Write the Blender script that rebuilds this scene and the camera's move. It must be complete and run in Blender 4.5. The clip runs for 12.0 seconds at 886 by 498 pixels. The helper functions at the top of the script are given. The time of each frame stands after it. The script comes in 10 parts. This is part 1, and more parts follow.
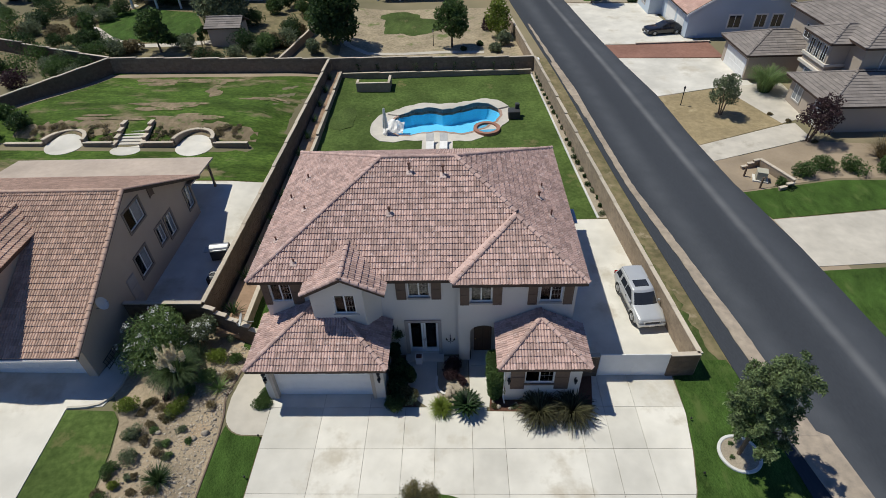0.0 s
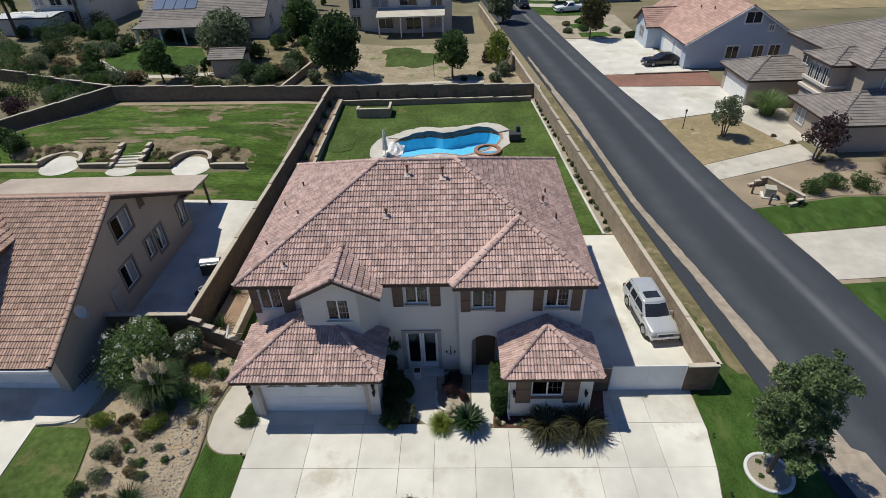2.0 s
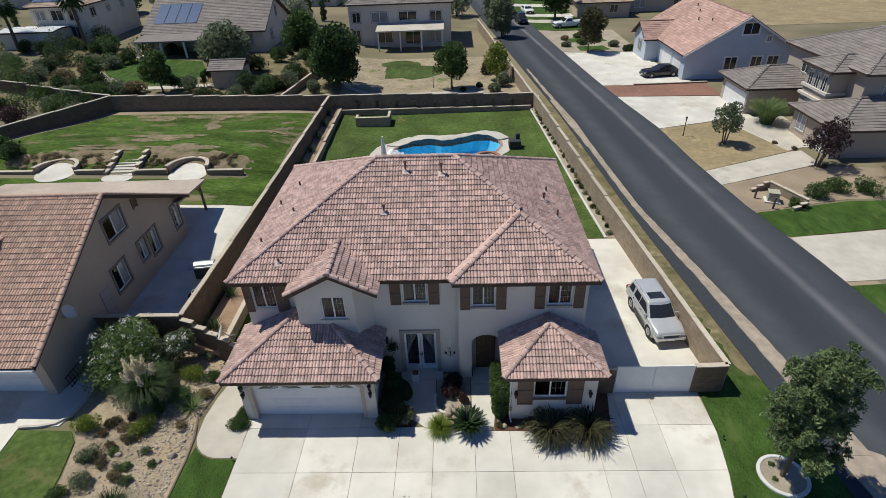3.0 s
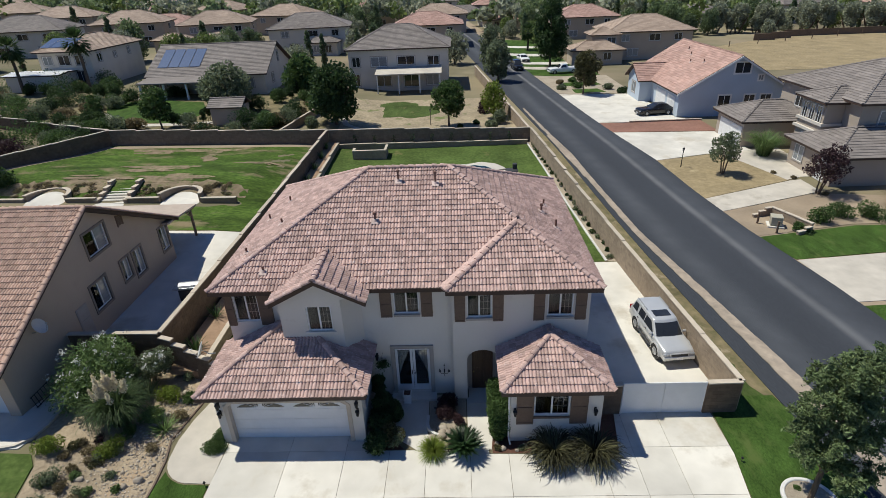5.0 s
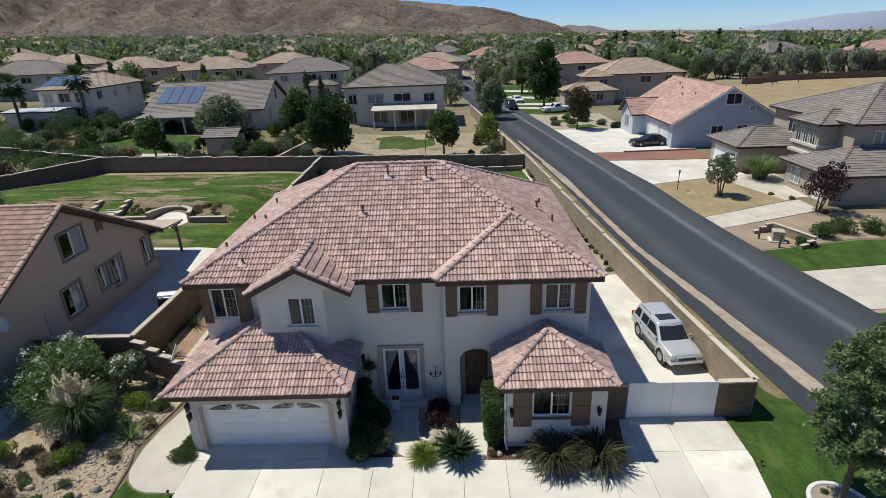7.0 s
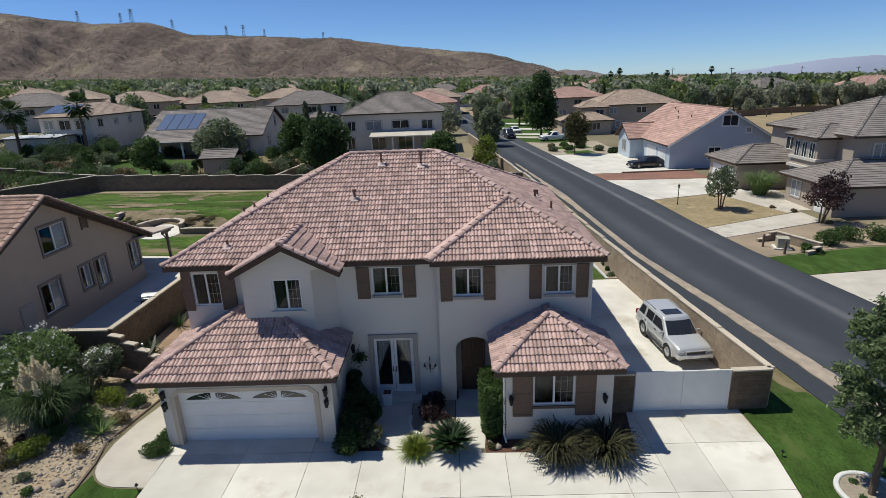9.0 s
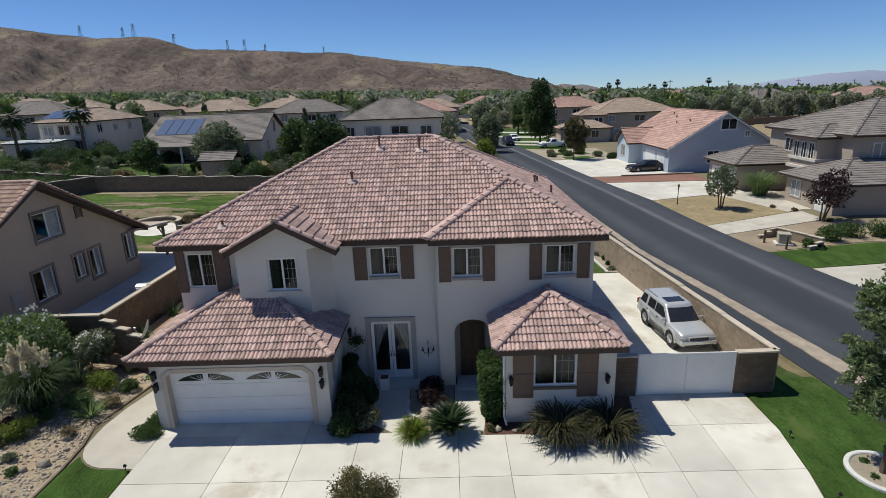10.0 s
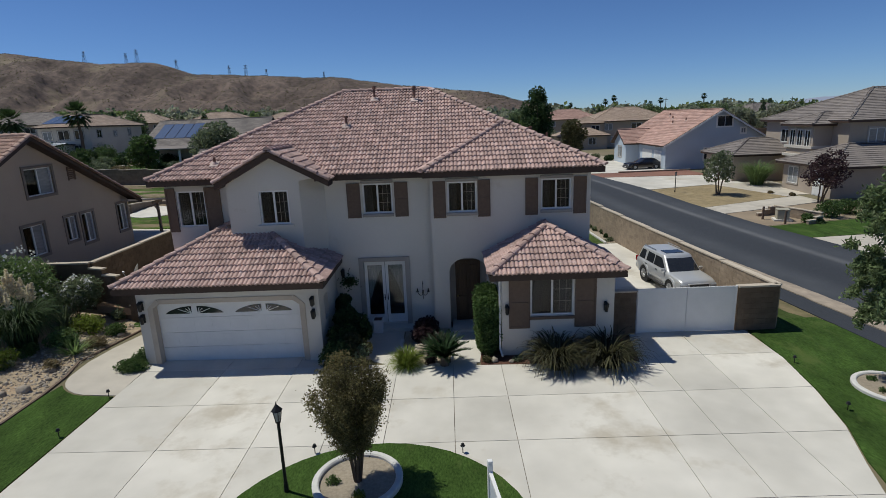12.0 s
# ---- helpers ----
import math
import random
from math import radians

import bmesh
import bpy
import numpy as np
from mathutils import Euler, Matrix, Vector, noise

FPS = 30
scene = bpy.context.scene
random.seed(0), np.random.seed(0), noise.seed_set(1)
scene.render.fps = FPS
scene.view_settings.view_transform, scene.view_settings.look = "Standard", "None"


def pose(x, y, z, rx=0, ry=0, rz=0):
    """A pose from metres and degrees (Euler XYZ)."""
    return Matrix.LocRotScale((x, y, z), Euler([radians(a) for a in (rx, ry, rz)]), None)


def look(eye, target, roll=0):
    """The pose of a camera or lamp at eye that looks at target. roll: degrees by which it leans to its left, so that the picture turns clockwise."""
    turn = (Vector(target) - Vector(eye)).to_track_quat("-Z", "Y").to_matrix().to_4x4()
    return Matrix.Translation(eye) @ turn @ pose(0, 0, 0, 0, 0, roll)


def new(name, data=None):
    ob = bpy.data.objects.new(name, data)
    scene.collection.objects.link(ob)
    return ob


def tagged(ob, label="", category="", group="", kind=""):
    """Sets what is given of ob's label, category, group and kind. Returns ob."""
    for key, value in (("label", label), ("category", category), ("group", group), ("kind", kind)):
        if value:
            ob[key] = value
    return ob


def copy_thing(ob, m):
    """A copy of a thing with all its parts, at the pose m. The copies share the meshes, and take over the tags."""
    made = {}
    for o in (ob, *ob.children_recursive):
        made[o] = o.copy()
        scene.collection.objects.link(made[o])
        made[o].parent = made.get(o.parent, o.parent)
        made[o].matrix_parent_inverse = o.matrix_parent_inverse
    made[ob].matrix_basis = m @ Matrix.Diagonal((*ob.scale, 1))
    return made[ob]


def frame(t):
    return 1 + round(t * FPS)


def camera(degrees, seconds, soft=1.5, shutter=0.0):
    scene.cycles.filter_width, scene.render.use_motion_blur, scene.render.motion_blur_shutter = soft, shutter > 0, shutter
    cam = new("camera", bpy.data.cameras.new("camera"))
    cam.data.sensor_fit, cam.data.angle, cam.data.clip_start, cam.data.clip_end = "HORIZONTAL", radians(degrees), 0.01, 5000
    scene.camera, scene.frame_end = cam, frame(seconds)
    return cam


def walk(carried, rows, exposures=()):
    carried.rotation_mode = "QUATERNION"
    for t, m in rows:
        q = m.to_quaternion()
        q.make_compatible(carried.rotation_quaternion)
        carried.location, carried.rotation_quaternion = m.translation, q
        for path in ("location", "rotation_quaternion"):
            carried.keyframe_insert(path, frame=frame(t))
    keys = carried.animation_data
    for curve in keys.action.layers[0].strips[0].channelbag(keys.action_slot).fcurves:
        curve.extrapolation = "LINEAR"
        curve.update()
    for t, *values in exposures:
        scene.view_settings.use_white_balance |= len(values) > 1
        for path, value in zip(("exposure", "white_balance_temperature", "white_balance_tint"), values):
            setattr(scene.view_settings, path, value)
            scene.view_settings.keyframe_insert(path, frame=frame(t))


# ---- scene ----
cam = camera(79.2, 12.0, soft=0.7)
PATH = [
    (0, (0.342, -0.233, 23.808), (0.278, 1.305, 22.531), -2.3),
    (0.5, (0.322, -0.359, 23.185), (0.254, 1.205, 21.94), -2.3),
    (1, (0.345, -0.383, 22.583), (0.276, 1.208, 21.374), -2.4),
    (1.5, (0.395, -0.361, 21.938), (0.326, 1.257, 20.765), -2.4),
    (2, (0.373, -0.38, 21.278), (0.305, 1.262, 20.138), -2.4),
    (2.5, (0.334, -0.403, 20.628), (0.267, 1.258, 19.516), -2.4),
    (3, (0.374, -0.428, 20.007), (0.308, 1.255, 18.927), -2.4),
    (5, (0.563, -0.397, 17.73), (0.503, 1.381, 16.818), -2.3),
    (5.5, (0.655, -0.341, 17.038), (0.598, 1.46, 16.17), -2.3),
    (6, (0.747, -0.276, 16.328), (0.694, 1.547, 15.508), -2.3),
    (6.5, (0.809, -0.302, 15.619), (0.759, 1.539, 14.839), -2.3),
    (7, (0.749, -0.324, 14.961), (0.703, 1.532, 14.217), -2.2),
    (9, (0.845, -0.17, 12.476), (0.806, 1.736, 11.871), -2.2),
    (9.5, (0.844, -0.143, 11.835), (0.808, 1.77, 11.252), -2.2),
    (10, (0.818, -0.208, 11.178), (0.784, 1.712, 10.62), -2.1),
    (10.5, (0.754, -0.373, 10.421), (0.722, 1.555, 9.89), -2.2),
    (11, (0.735, -0.544, 9.623), (0.704, 1.39, 9.116), -2.2),
    (11.5, (0.812, -0.66, 8.78), (0.781, 1.279, 8.293), -2.3),
    (12, (0.871, -0.742, 7.972), (0.843, 1.2, 7.496), -2.2),
]
walk(cam, [(t, look(eye, target, roll)) for t, eye, target, roll in PATH],
     exposures=[(0, 0.0, 6420, 4), (5.5, 0.17, 6440, 4), (7, 0.21, 6430, 4), (9.5, 0.07, 6420, 4), (10.5, -0.01, 6400, 4), (12, -0.29, 6340, 4)])

# ---------------- light ----------------
SUN_DIR = Vector((0.46, -0.185, -1.0)).normalized()
sun_data = bpy.data.lights.new("sun", "SUN")
sun_data.energy, sun_data.angle, sun_data.color = 4.3, radians(0.53), (1.0, 0.95, 0.87)
sun = new("sun", sun_data)
sun.rotation_euler = SUN_DIR.to_track_quat("-Z", "Y").to_euler()
world = bpy.data.worlds.new("sky")
scene.world = world
world.use_nodes = True
wt = world.node_tree
sky = wt.nodes.new("ShaderNodeTexSky")
sky.sky_type, sky.sun_disc = "NISHITA", False
sky.sun_elevation = math.asin(-SUN_DIR.z)
sky.sun_rotation = math.atan2(-SUN_DIR.x, -SUN_DIR.y)
sky.altitude, sky.air_density, sky.dust_density, sky.ozone_density = 1200, 0.8, 0.0, 3.5
wt.nodes["Background"].inputs["Strength"].default_value = 0.075
tint = wt.nodes.new("ShaderNodeMix")
tint.data_type, tint.blend_type = "RGBA", "MULTIPLY"
tint.inputs[0].default_value, tint.inputs[7].default_value = 1.0, (0.79, 0.965, 1.3, 1)
wt.links.new(sky.outputs[0], tint.inputs[6])
wt.links.new(tint.outputs[2], wt.nodes["Background"].inputs["Color"])


# ---------------- materials ----------------
def srgb(*c):
    return tuple((v / 12.92 if v <= 0.04045 else ((v + 0.055) / 1.055) ** 2.4) for v in c)


def mat(name, c1, c2, scale=2.0, rough=0.8, bump=0.15, bscale=40.0, metal=0.0, rnd=0.0, island=0.0,
        large=0.25, lscale=0.15, spec=0.3, stain=None, stain_at=0.6, sscale=0.4, stretch=(1, 1, 1), sheen=0.0, trans=0.0):
    """Two colours mixed by fine noise, shaded by a broad noise, with optional stains, random tint and relief."""
    m = bpy.data.materials.new(name)
    m.use_nodes = True
    nt = m.node_tree
    n, l = nt.nodes, nt.links
    b = n["Principled BSDF"]
    geo = n.new("ShaderNodeNewGeometry")
    mp = n.new("ShaderNodeVectorMath")
    mp.operation = "MULTIPLY"
    mp.inputs[1].default_value = stretch
    l.new(geo.outputs["Position"], mp.inputs[0])

    def nz(sc, det=4.0, ro=0.6):
        t = n.new("ShaderNodeTexNoise")
        t.inputs["Scale"].default_value, t.inputs["Detail"].default_value, t.inputs["Roughness"].default_value = sc, det, ro
        l.new(mp.outputs[0], t.inputs["Vector"])
        return t.outputs["Fac"]

    def ramp(sock, a, bb):
        r = n.new("ShaderNodeMapRange")
        r.inputs["From Min"].default_value, r.inputs["From Max"].default_value = a, bb
        l.new(sock, r.inputs["Value"])
        return r.outputs[0]

    def mix(fac, a, bb, mode="MIX"):
        x = n.new("ShaderNodeMix")
        x.data_type, x.blend_type = "RGBA", mode
        for sock, v in ((x.inputs[0], fac), (x.inputs[6], a), (x.inputs[7], bb)):
            if hasattr(v, "links"):
                l.new(v, sock)
            else:
                sock.default_value = v if isinstance(v, float) else (*v, 1)
        return x.outputs[2]

    col = mix(ramp(nz(scale), 0.3, 0.7), c1, c2)
    if rnd or island:
        if rnd:
            src = n.new("ShaderNodeObjectInfo").outputs["Random"]
        else:
            src = geo.outputs["Random Per Island"]
        amount = rnd or island
        r = n.new("ShaderNodeMapRange")
        r.inputs["To Min"].default_value, r.inputs["To Max"].default_value = 1 - amount, 1 + amount
        l.new(src, r.inputs["Value"])
        col = mix(1.0, col, r.outputs[0], "MULTIPLY")
    if large:
        r = n.new("ShaderNodeMapRange")
        r.inputs["From Min"].default_value, r.inputs["From Max"].default_value = 0.3, 0.7
        r.inputs["To Min"].default_value, r.inputs["To Max"].default_value = 1 - large, 1 + large * 0.6
        l.new(nz(lscale, 3.0), r.inputs["Value"])
        col = mix(1.0, col, r.outputs[0], "MULTIPLY")
    if stain:
        col = mix(ramp(nz(sscale, 6.0, 0.65), stain_at, stain_at + 0.12), col, stain)
    l.new(col, b.inputs["Base Color"])
    b.inputs["Roughness"].default_value, b.inputs["Metallic"].default_value = rough, metal
    b.inputs["Specular IOR Level"].default_value = spec
    if trans:
        b.inputs["Transmission Weight"].default_value = trans
    if bump:
        bp = n.new("ShaderNodeBump")
        bp.inputs["Strength"].default_value, bp.inputs["Distance"].default_value = bump, 0.02
        l.new(nz(bscale, 5.0), bp.inputs["Height"])
        l.new(bp.outputs[0], b.inputs["Normal"])
    return m


def glass_mat(name, tint, gloss=0.9):
    m = bpy.data.materials.new(name)
    m.use_nodes = True
    n, l = m.node_tree.nodes, m.node_tree.links
    n.remove(n["Principled BSDF"])
    tr, gl, mx, fr = (n.new("ShaderNode" + k) for k in ("BsdfTransparent", "BsdfGlossy", "MixShader", "Fresnel"))
    tr.inputs[0].default_value = (*tint, 1)
    gl.inputs["Color"].default_value, gl.inputs["Roughness"].default_value = (gloss, gloss, gloss, 1), 0.03
    fr.inputs["IOR"].default_value = 1.42
    l.new(fr.outputs[0], mx.inputs[0])
    l.new(tr.outputs[0], mx.inputs[1])
    l.new(gl.outputs[0], mx.inputs[2])
    l.new(mx.outputs[0], n["Material Output"].inputs[0])
    return m


M = {}
M["tile"] = mat("clay_tile", (0.525, 0.37, 0.322), (0.36, 0.237, 0.205), 9.0, 0.72, 0.4, 45, island=0.24, large=0.08, lscale=0.5, stain=(0.64, 0.5, 0.46), stain_at=0.57, sscale=4.5)
M["tile_one"] = mat("clay_tile_single", (0.525, 0.37, 0.322), (0.36, 0.237, 0.205), 9.0, 0.72, 0.4, 45, rnd=0.24, large=0.08, lscale=0.5, stain=(0.64, 0.5, 0.46), stain_at=0.57, sscale=4.5)
M["tile_n"] = mat("orange_clay_tile", (0.5, 0.345, 0.27), (0.39, 0.252, 0.19), 6.0, 0.75, 0.25, 60, island=0.2, large=0.12, lscale=0.5, stain=(0.5, 0.34, 0.24), stain_at=0.6, sscale=1.1)
M["tile_grey"] = mat("grey_concrete_tile", (0.245, 0.213, 0.192), (0.18, 0.155, 0.14), 1.2, 0.8, 0.2, 40, island=0.14, large=0.12)
M["tile_pink"] = mat("salmon_tile", (0.47, 0.31, 0.255), (0.38, 0.23, 0.185), 1.2, 0.8, 0.2, 40, island=0.14, large=0.15)
M["tile_tan"] = mat("tan_tile", (0.43, 0.33, 0.255), (0.345, 0.255, 0.195), 1.2, 0.8, 0.2, 40, island=0.14, large=0.15)
M["deck"] = mat("roof_underlay", (0.1, 0.055, 0.045), (0.07, 0.04, 0.03), 3, 0.9, 0)
M["fascia"] = mat("dark_brown_fascia", (0.075, 0.048, 0.036), (0.055, 0.034, 0.026), 5, 0.6, 0.1)
M["inner"] = mat("dim_interior", (0.26, 0.255, 0.25), (0.21, 0.205, 0.2), 2, 0.9, 0)
M["soffit"] = mat("soffit", (0.4, 0.36, 0.32), (0.36, 0.32, 0.28), 3, 0.8, 0.05)
M["stucco"] = mat("white_stucco", (0.655, 0.612, 0.547), (0.59, 0.55, 0.49), 1.2, 0.9, 0.4, 70, large=0.12, lscale=0.6, stain=(0.54, 0.49, 0.42), stain_at=0.62, sscale=0.9)
M["stucco_tan"] = mat("tan_stucco", (0.46, 0.375, 0.29), (0.41, 0.33, 0.255), 1.2, 0.9, 0.35, 90, large=0.08, lscale=0.6)
M["stucco_beige"] = mat("beige_stucco", (0.43, 0.36, 0.29), (0.38, 0.315, 0.255), 1.2, 0.9, 0.3, 90, large=0.08, lscale=0.6)
M["stucco_blue"] = mat("blue_grey_stucco", (0.5, 0.56, 0.63), (0.45, 0.515, 0.585), 1.2, 0.9, 0.3, 90, large=0.08, lscale=0.6)
M["stucco_cream"] = mat("cream_stucco", (0.62, 0.57, 0.5), (0.56, 0.51, 0.44), 1.2, 0.9, 0.3, 90, large=0.08, lscale=0.6)
M["trim"] = mat("taupe_trim", (0.4, 0.365, 0.33), (0.36, 0.325, 0.29), 3, 0.8, 0.1)
M["white"] = mat("white_paint", (0.76, 0.75, 0.73), (0.7, 0.69, 0.67), 2, 0.5, 0.04, 30, large=0.06)
M["shutter"] = mat("brown_shutter", (0.155, 0.105, 0.075), (0.125, 0.083, 0.06), 8, 0.6, 0.15, 30, large=0.1)
M["door"] = mat("dark_wood_door", (0.115, 0.068, 0.042), (0.075, 0.044, 0.028), 6, 0.45, 0.15, 40, stretch=(6, 6, 0.6))
M["glass"] = glass_mat("window_glass", (0.42, 0.43, 0.45))
M["glass_clear"] = glass_mat("door_glass", (0.8, 0.82, 0.83))
M["glass_dark"] = mat("dark_pane", (0.018, 0.02, 0.023), (0.03, 0.032, 0.035), 0.8, 0.06, 0, spec=0.8, large=0)
M["pane_blind"] = mat("pane_over_closed_blind", (0.3, 0.31, 0.315), (0.2, 0.21, 0.22), 2.2, 0.12, 0, spec=0.6, large=0.2, stretch=(1, 1, 5))
M["brown_trim"] = mat("brown_trim", (0.25, 0.205, 0.165), (0.21, 0.17, 0.135), 3, 0.8, 0.1)
M["blind"] = mat("window_blind", (0.66, 0.64, 0.6), (0.56, 0.54, 0.5), 3, 0.8, 0, stretch=(1, 1, 12))
M["curtain"] = mat("sheer_curtain", (0.6, 0.58, 0.55), (0.42, 0.4, 0.38), 5, 0.9, 0.1, 20, stretch=(6, 6, 0.4))
M["concrete"] = mat("pale_concrete", (0.64, 0.602, 0.533), (0.565, 0.53, 0.464), 0.7, 0.85, 0.15, 70, large=0.17, lscale=0.3, stain=(0.475, 0.425, 0.345), stain_at=0.545, sscale=0.28, rnd=0.07)
M["concrete2"] = mat("grey_concrete", (0.535, 0.485, 0.41), (0.46, 0.415, 0.35), 1.1, 0.85, 0.12, 70, large=0.13, lscale=0.4, stain=(0.36, 0.32, 0.26), stain_at=0.6, sscale=0.3)
M["joint"] = mat("joint_filler", (0.24, 0.205, 0.165), (0.17, 0.145, 0.115), 5, 0.9, 0)
M["curb"] = mat("white_curbing", (0.66, 0.64, 0.6), (0.56, 0.54, 0.5), 3, 0.8, 0.2, 40)
M["asphalt"] = mat("asphalt", (0.047, 0.051, 0.06), (0.036, 0.04, 0.048), 14, 0.85, 0.4, 120, large=0.15, lscale=0.12, stretch=(1, 0.2, 1))
M["asphalt_mid"] = mat("faded_asphalt", (0.082, 0.087, 0.1), (0.056, 0.061, 0.073), 0.6, 0.9, 0.3, 90, large=0.25, lscale=0.3, stretch=(1.5, 0.15, 1))
M["asphalt_worn"] = mat("dusty_asphalt", (0.135, 0.135, 0.145), (0.08, 0.085, 0.096), 0.8, 0.9, 0.3, 90, large=0.3, lscale=0.5, stretch=(1.5, 0.2, 1))
M["berm"] = mat("sandy_shoulder", (0.4, 0.325, 0.25), (0.27, 0.225, 0.18), 2.5, 0.95, 0.5, 40, large=0.2, lscale=0.6)
M["lawn"] = mat("mown_lawn", (0.075, 0.13, 0.028), (0.028, 0.058, 0.01), 14, 0.9, 1.0, 70, large=0.4, lscale=0.7, spec=0.1, stain=(0.085, 0.12, 0.032), stain_at=0.56, sscale=0.6, stretch=(1.6, 0.7, 1))
M["lawn_dull"] = mat("olive_lawn", (0.085, 0.115, 0.035), (0.05, 0.078, 0.02), 7, 0.9, 1.0, 70, large=0.4, lscale=0.5, spec=0.1, stain=(0.2, 0.165, 0.09), stain_at=0.55, sscale=0.35, stretch=(1.2, 0.6, 1))
M["lawn_pool"] = mat("dry_lawn", (0.1, 0.142, 0.038), (0.05, 0.08, 0.019), 3.5, 0.9, 0.8, 60, large=0.35, lscale=0.3, stain=(0.19, 0.165, 0.075), stain_at=0.6, sscale=0.35, spec=0.1)
M["weedy"] = mat("weedy_dry_verge", (0.23, 0.18, 0.1), (0.12, 0.11, 0.05), 1.8, 0.95, 0.8, 50, large=0.3, lscale=0.6, stain=(0.33, 0.265, 0.175), stain_at=0.58, sscale=0.7)
M["lawn_patchy"] = mat("patchy_lawn", (0.095, 0.148, 0.027), (0.034, 0.066, 0.012), 3.2, 0.9, 1.0, 40, large=0.5, lscale=0.35, stain=(0.22, 0.175, 0.105), stain_at=0.53, sscale=0.22, stretch=(0.7, 1.6, 1), spec=0.1)
M["straw"] = mat("dead_straw_lawn", (0.34, 0.265, 0.15), (0.245, 0.19, 0.105), 2.5, 0.95, 0.8, 50, large=0.2, lscale=0.3, stain=(0.42, 0.34, 0.2), stain_at=0.6, sscale=0.5)
M["dirt"] = mat("sandy_dirt", (0.35, 0.275, 0.195), (0.275, 0.212, 0.145), 1.2, 0.95, 0.6, 30, large=0.25, lscale=0.3)
M["ground"] = mat("dry_ground", (0.27, 0.215, 0.14), (0.13, 0.125, 0.065), 0.06, 0.95, 0.5, 3, large=0.35, lscale=0.02, stain=(0.34, 0.28, 0.19), stain_at=0.55, sscale=0.015)
M["gravel"] = mat("tan_gravel", (0.42, 0.355, 0.27), (0.3, 0.25, 0.185), 14, 0.95, 1.0, 60, large=0.2, lscale=0.5)
M["bark"] = mat("red_bark_mulch", (0.16, 0.075, 0.05), (0.09, 0.045, 0.03), 14, 0.95, 1.0, 50)
M["soil_bed"] = mat("reddish_soil", (0.35, 0.235, 0.155), (0.265, 0.175, 0.112), 2.5, 0.95, 0.6, 30, large=0.2)
M["garden_soil"] = mat("stony_brown_soil", (0.43, 0.345, 0.24), (0.29, 0.225, 0.15), 7, 0.95, 1.0, 35, large=0.3, lscale=0.5, stain=(0.37, 0.27, 0.175), stain_at=0.56, sscale=0.5)
M["block"] = mat("tan_block", (0.33, 0.26, 0.19), (0.26, 0.2, 0.145), 4, 0.9, 0.6, 50, large=0.12, lscale=0.7, rnd=0.1)
M["block_wall"] = mat("tan_block_wall", (0.33, 0.26, 0.19), (0.26, 0.2, 0.145), 4, 0.9, 0.6, 50, large=0.12, lscale=0.7, island=0.1)
# Brown block, darkened further so the colour holds the shade on wall faces.
M["block_dark"] = mat("brown_block", (0.165, 0.118, 0.08), (0.125, 0.088, 0.06), 4, 0.9, 0.6, 50, large=0.12, lscale=0.7, island=0.12)
M["block_mid"] = mat("brown_grey_block", (0.235, 0.18, 0.13), (0.185, 0.14, 0.1), 4, 0.9, 0.6, 50, large=0.12, lscale=0.7, island=0.12)
M["cap"] = mat("wall_cap", (0.5, 0.43, 0.34), (0.43, 0.365, 0.29), 3, 0.9, 0.3, 50, island=0.08)
M["brick"] = mat("red_brick", (0.3, 0.12, 0.08), (0.22, 0.085, 0.06), 6, 0.9, 0.4, 40, rnd=0.2)
M["rock"] = mat("grey_rock", (0.43, 0.37, 0.295), (0.3, 0.255, 0.2), 4, 0.9, 0.6, 25, island=0.45, large=0)
M["rock_one"] = mat("pale_boulder", (0.42, 0.355, 0.28), (0.29, 0.245, 0.19), 4, 0.9, 0.7, 18, rnd=0.25, large=0)
M["pool_tile"] = mat("pool_plaster", (0.2, 0.6, 0.82), (0.16, 0.54, 0.77), 0.8, 0.5, 0.05, 10, large=0.1)
M["coping"] = mat("pool_deck", (0.58, 0.53, 0.46), (0.5, 0.46, 0.4), 2, 0.85, 0.2, 40)
M["black"] = mat("black_metal", (0.02, 0.02, 0.02), (0.03, 0.028, 0.026), 6, 0.45, 0.05, metal=0.3)
M["metal"] = mat("galvanised_metal", (0.45, 0.45, 0.45), (0.36, 0.36, 0.36), 4, 0.45, 0.05, metal=0.7)
M["pipe"] = mat("painted_pipe", (0.2, 0.11, 0.085), (0.14, 0.08, 0.06), 4, 0.7, 0.1)
M["lead"] = mat("pale_flashing", (0.58, 0.45, 0.4), (0.44, 0.33, 0.29), 6, 0.7, 0.1)
M["wood"] = mat("weathered_wood", (0.28, 0.2, 0.14), (0.2, 0.14, 0.1), 5, 0.8, 0.3, 30, stretch=(5, 5, 0.7))
M["trunk"] = mat("bark_trunk", (0.17, 0.125, 0.09), (0.1, 0.072, 0.05), 6, 0.9, 0.8, 30, stretch=(3, 3, 0.6))
M["silver"] = mat("silver_car_paint", (0.6, 0.6, 0.59), (0.56, 0.56, 0.555), 2, 0.3, 0, metal=0.4, spec=0.6, large=0.03)
M["carblack"] = mat("black_car_paint", (0.012, 0.012, 0.014), (0.016, 0.016, 0.018), 2, 0.15, 0, spec=0.7, large=0)
M["carwhite"] = mat("white_car_paint", (0.75, 0.75, 0.74), (0.7, 0.7, 0.69), 2, 0.25, 0, spec=0.6, large=0)
M["rubber"] = mat("tyre_rubber", (0.022, 0.022, 0.022), (0.03, 0.03, 0.03), 8, 0.85, 0.2)
M["plastic"] = mat("dark_trim_plastic", (0.05, 0.05, 0.052), (0.035, 0.035, 0.037), 8, 0.6, 0.05)
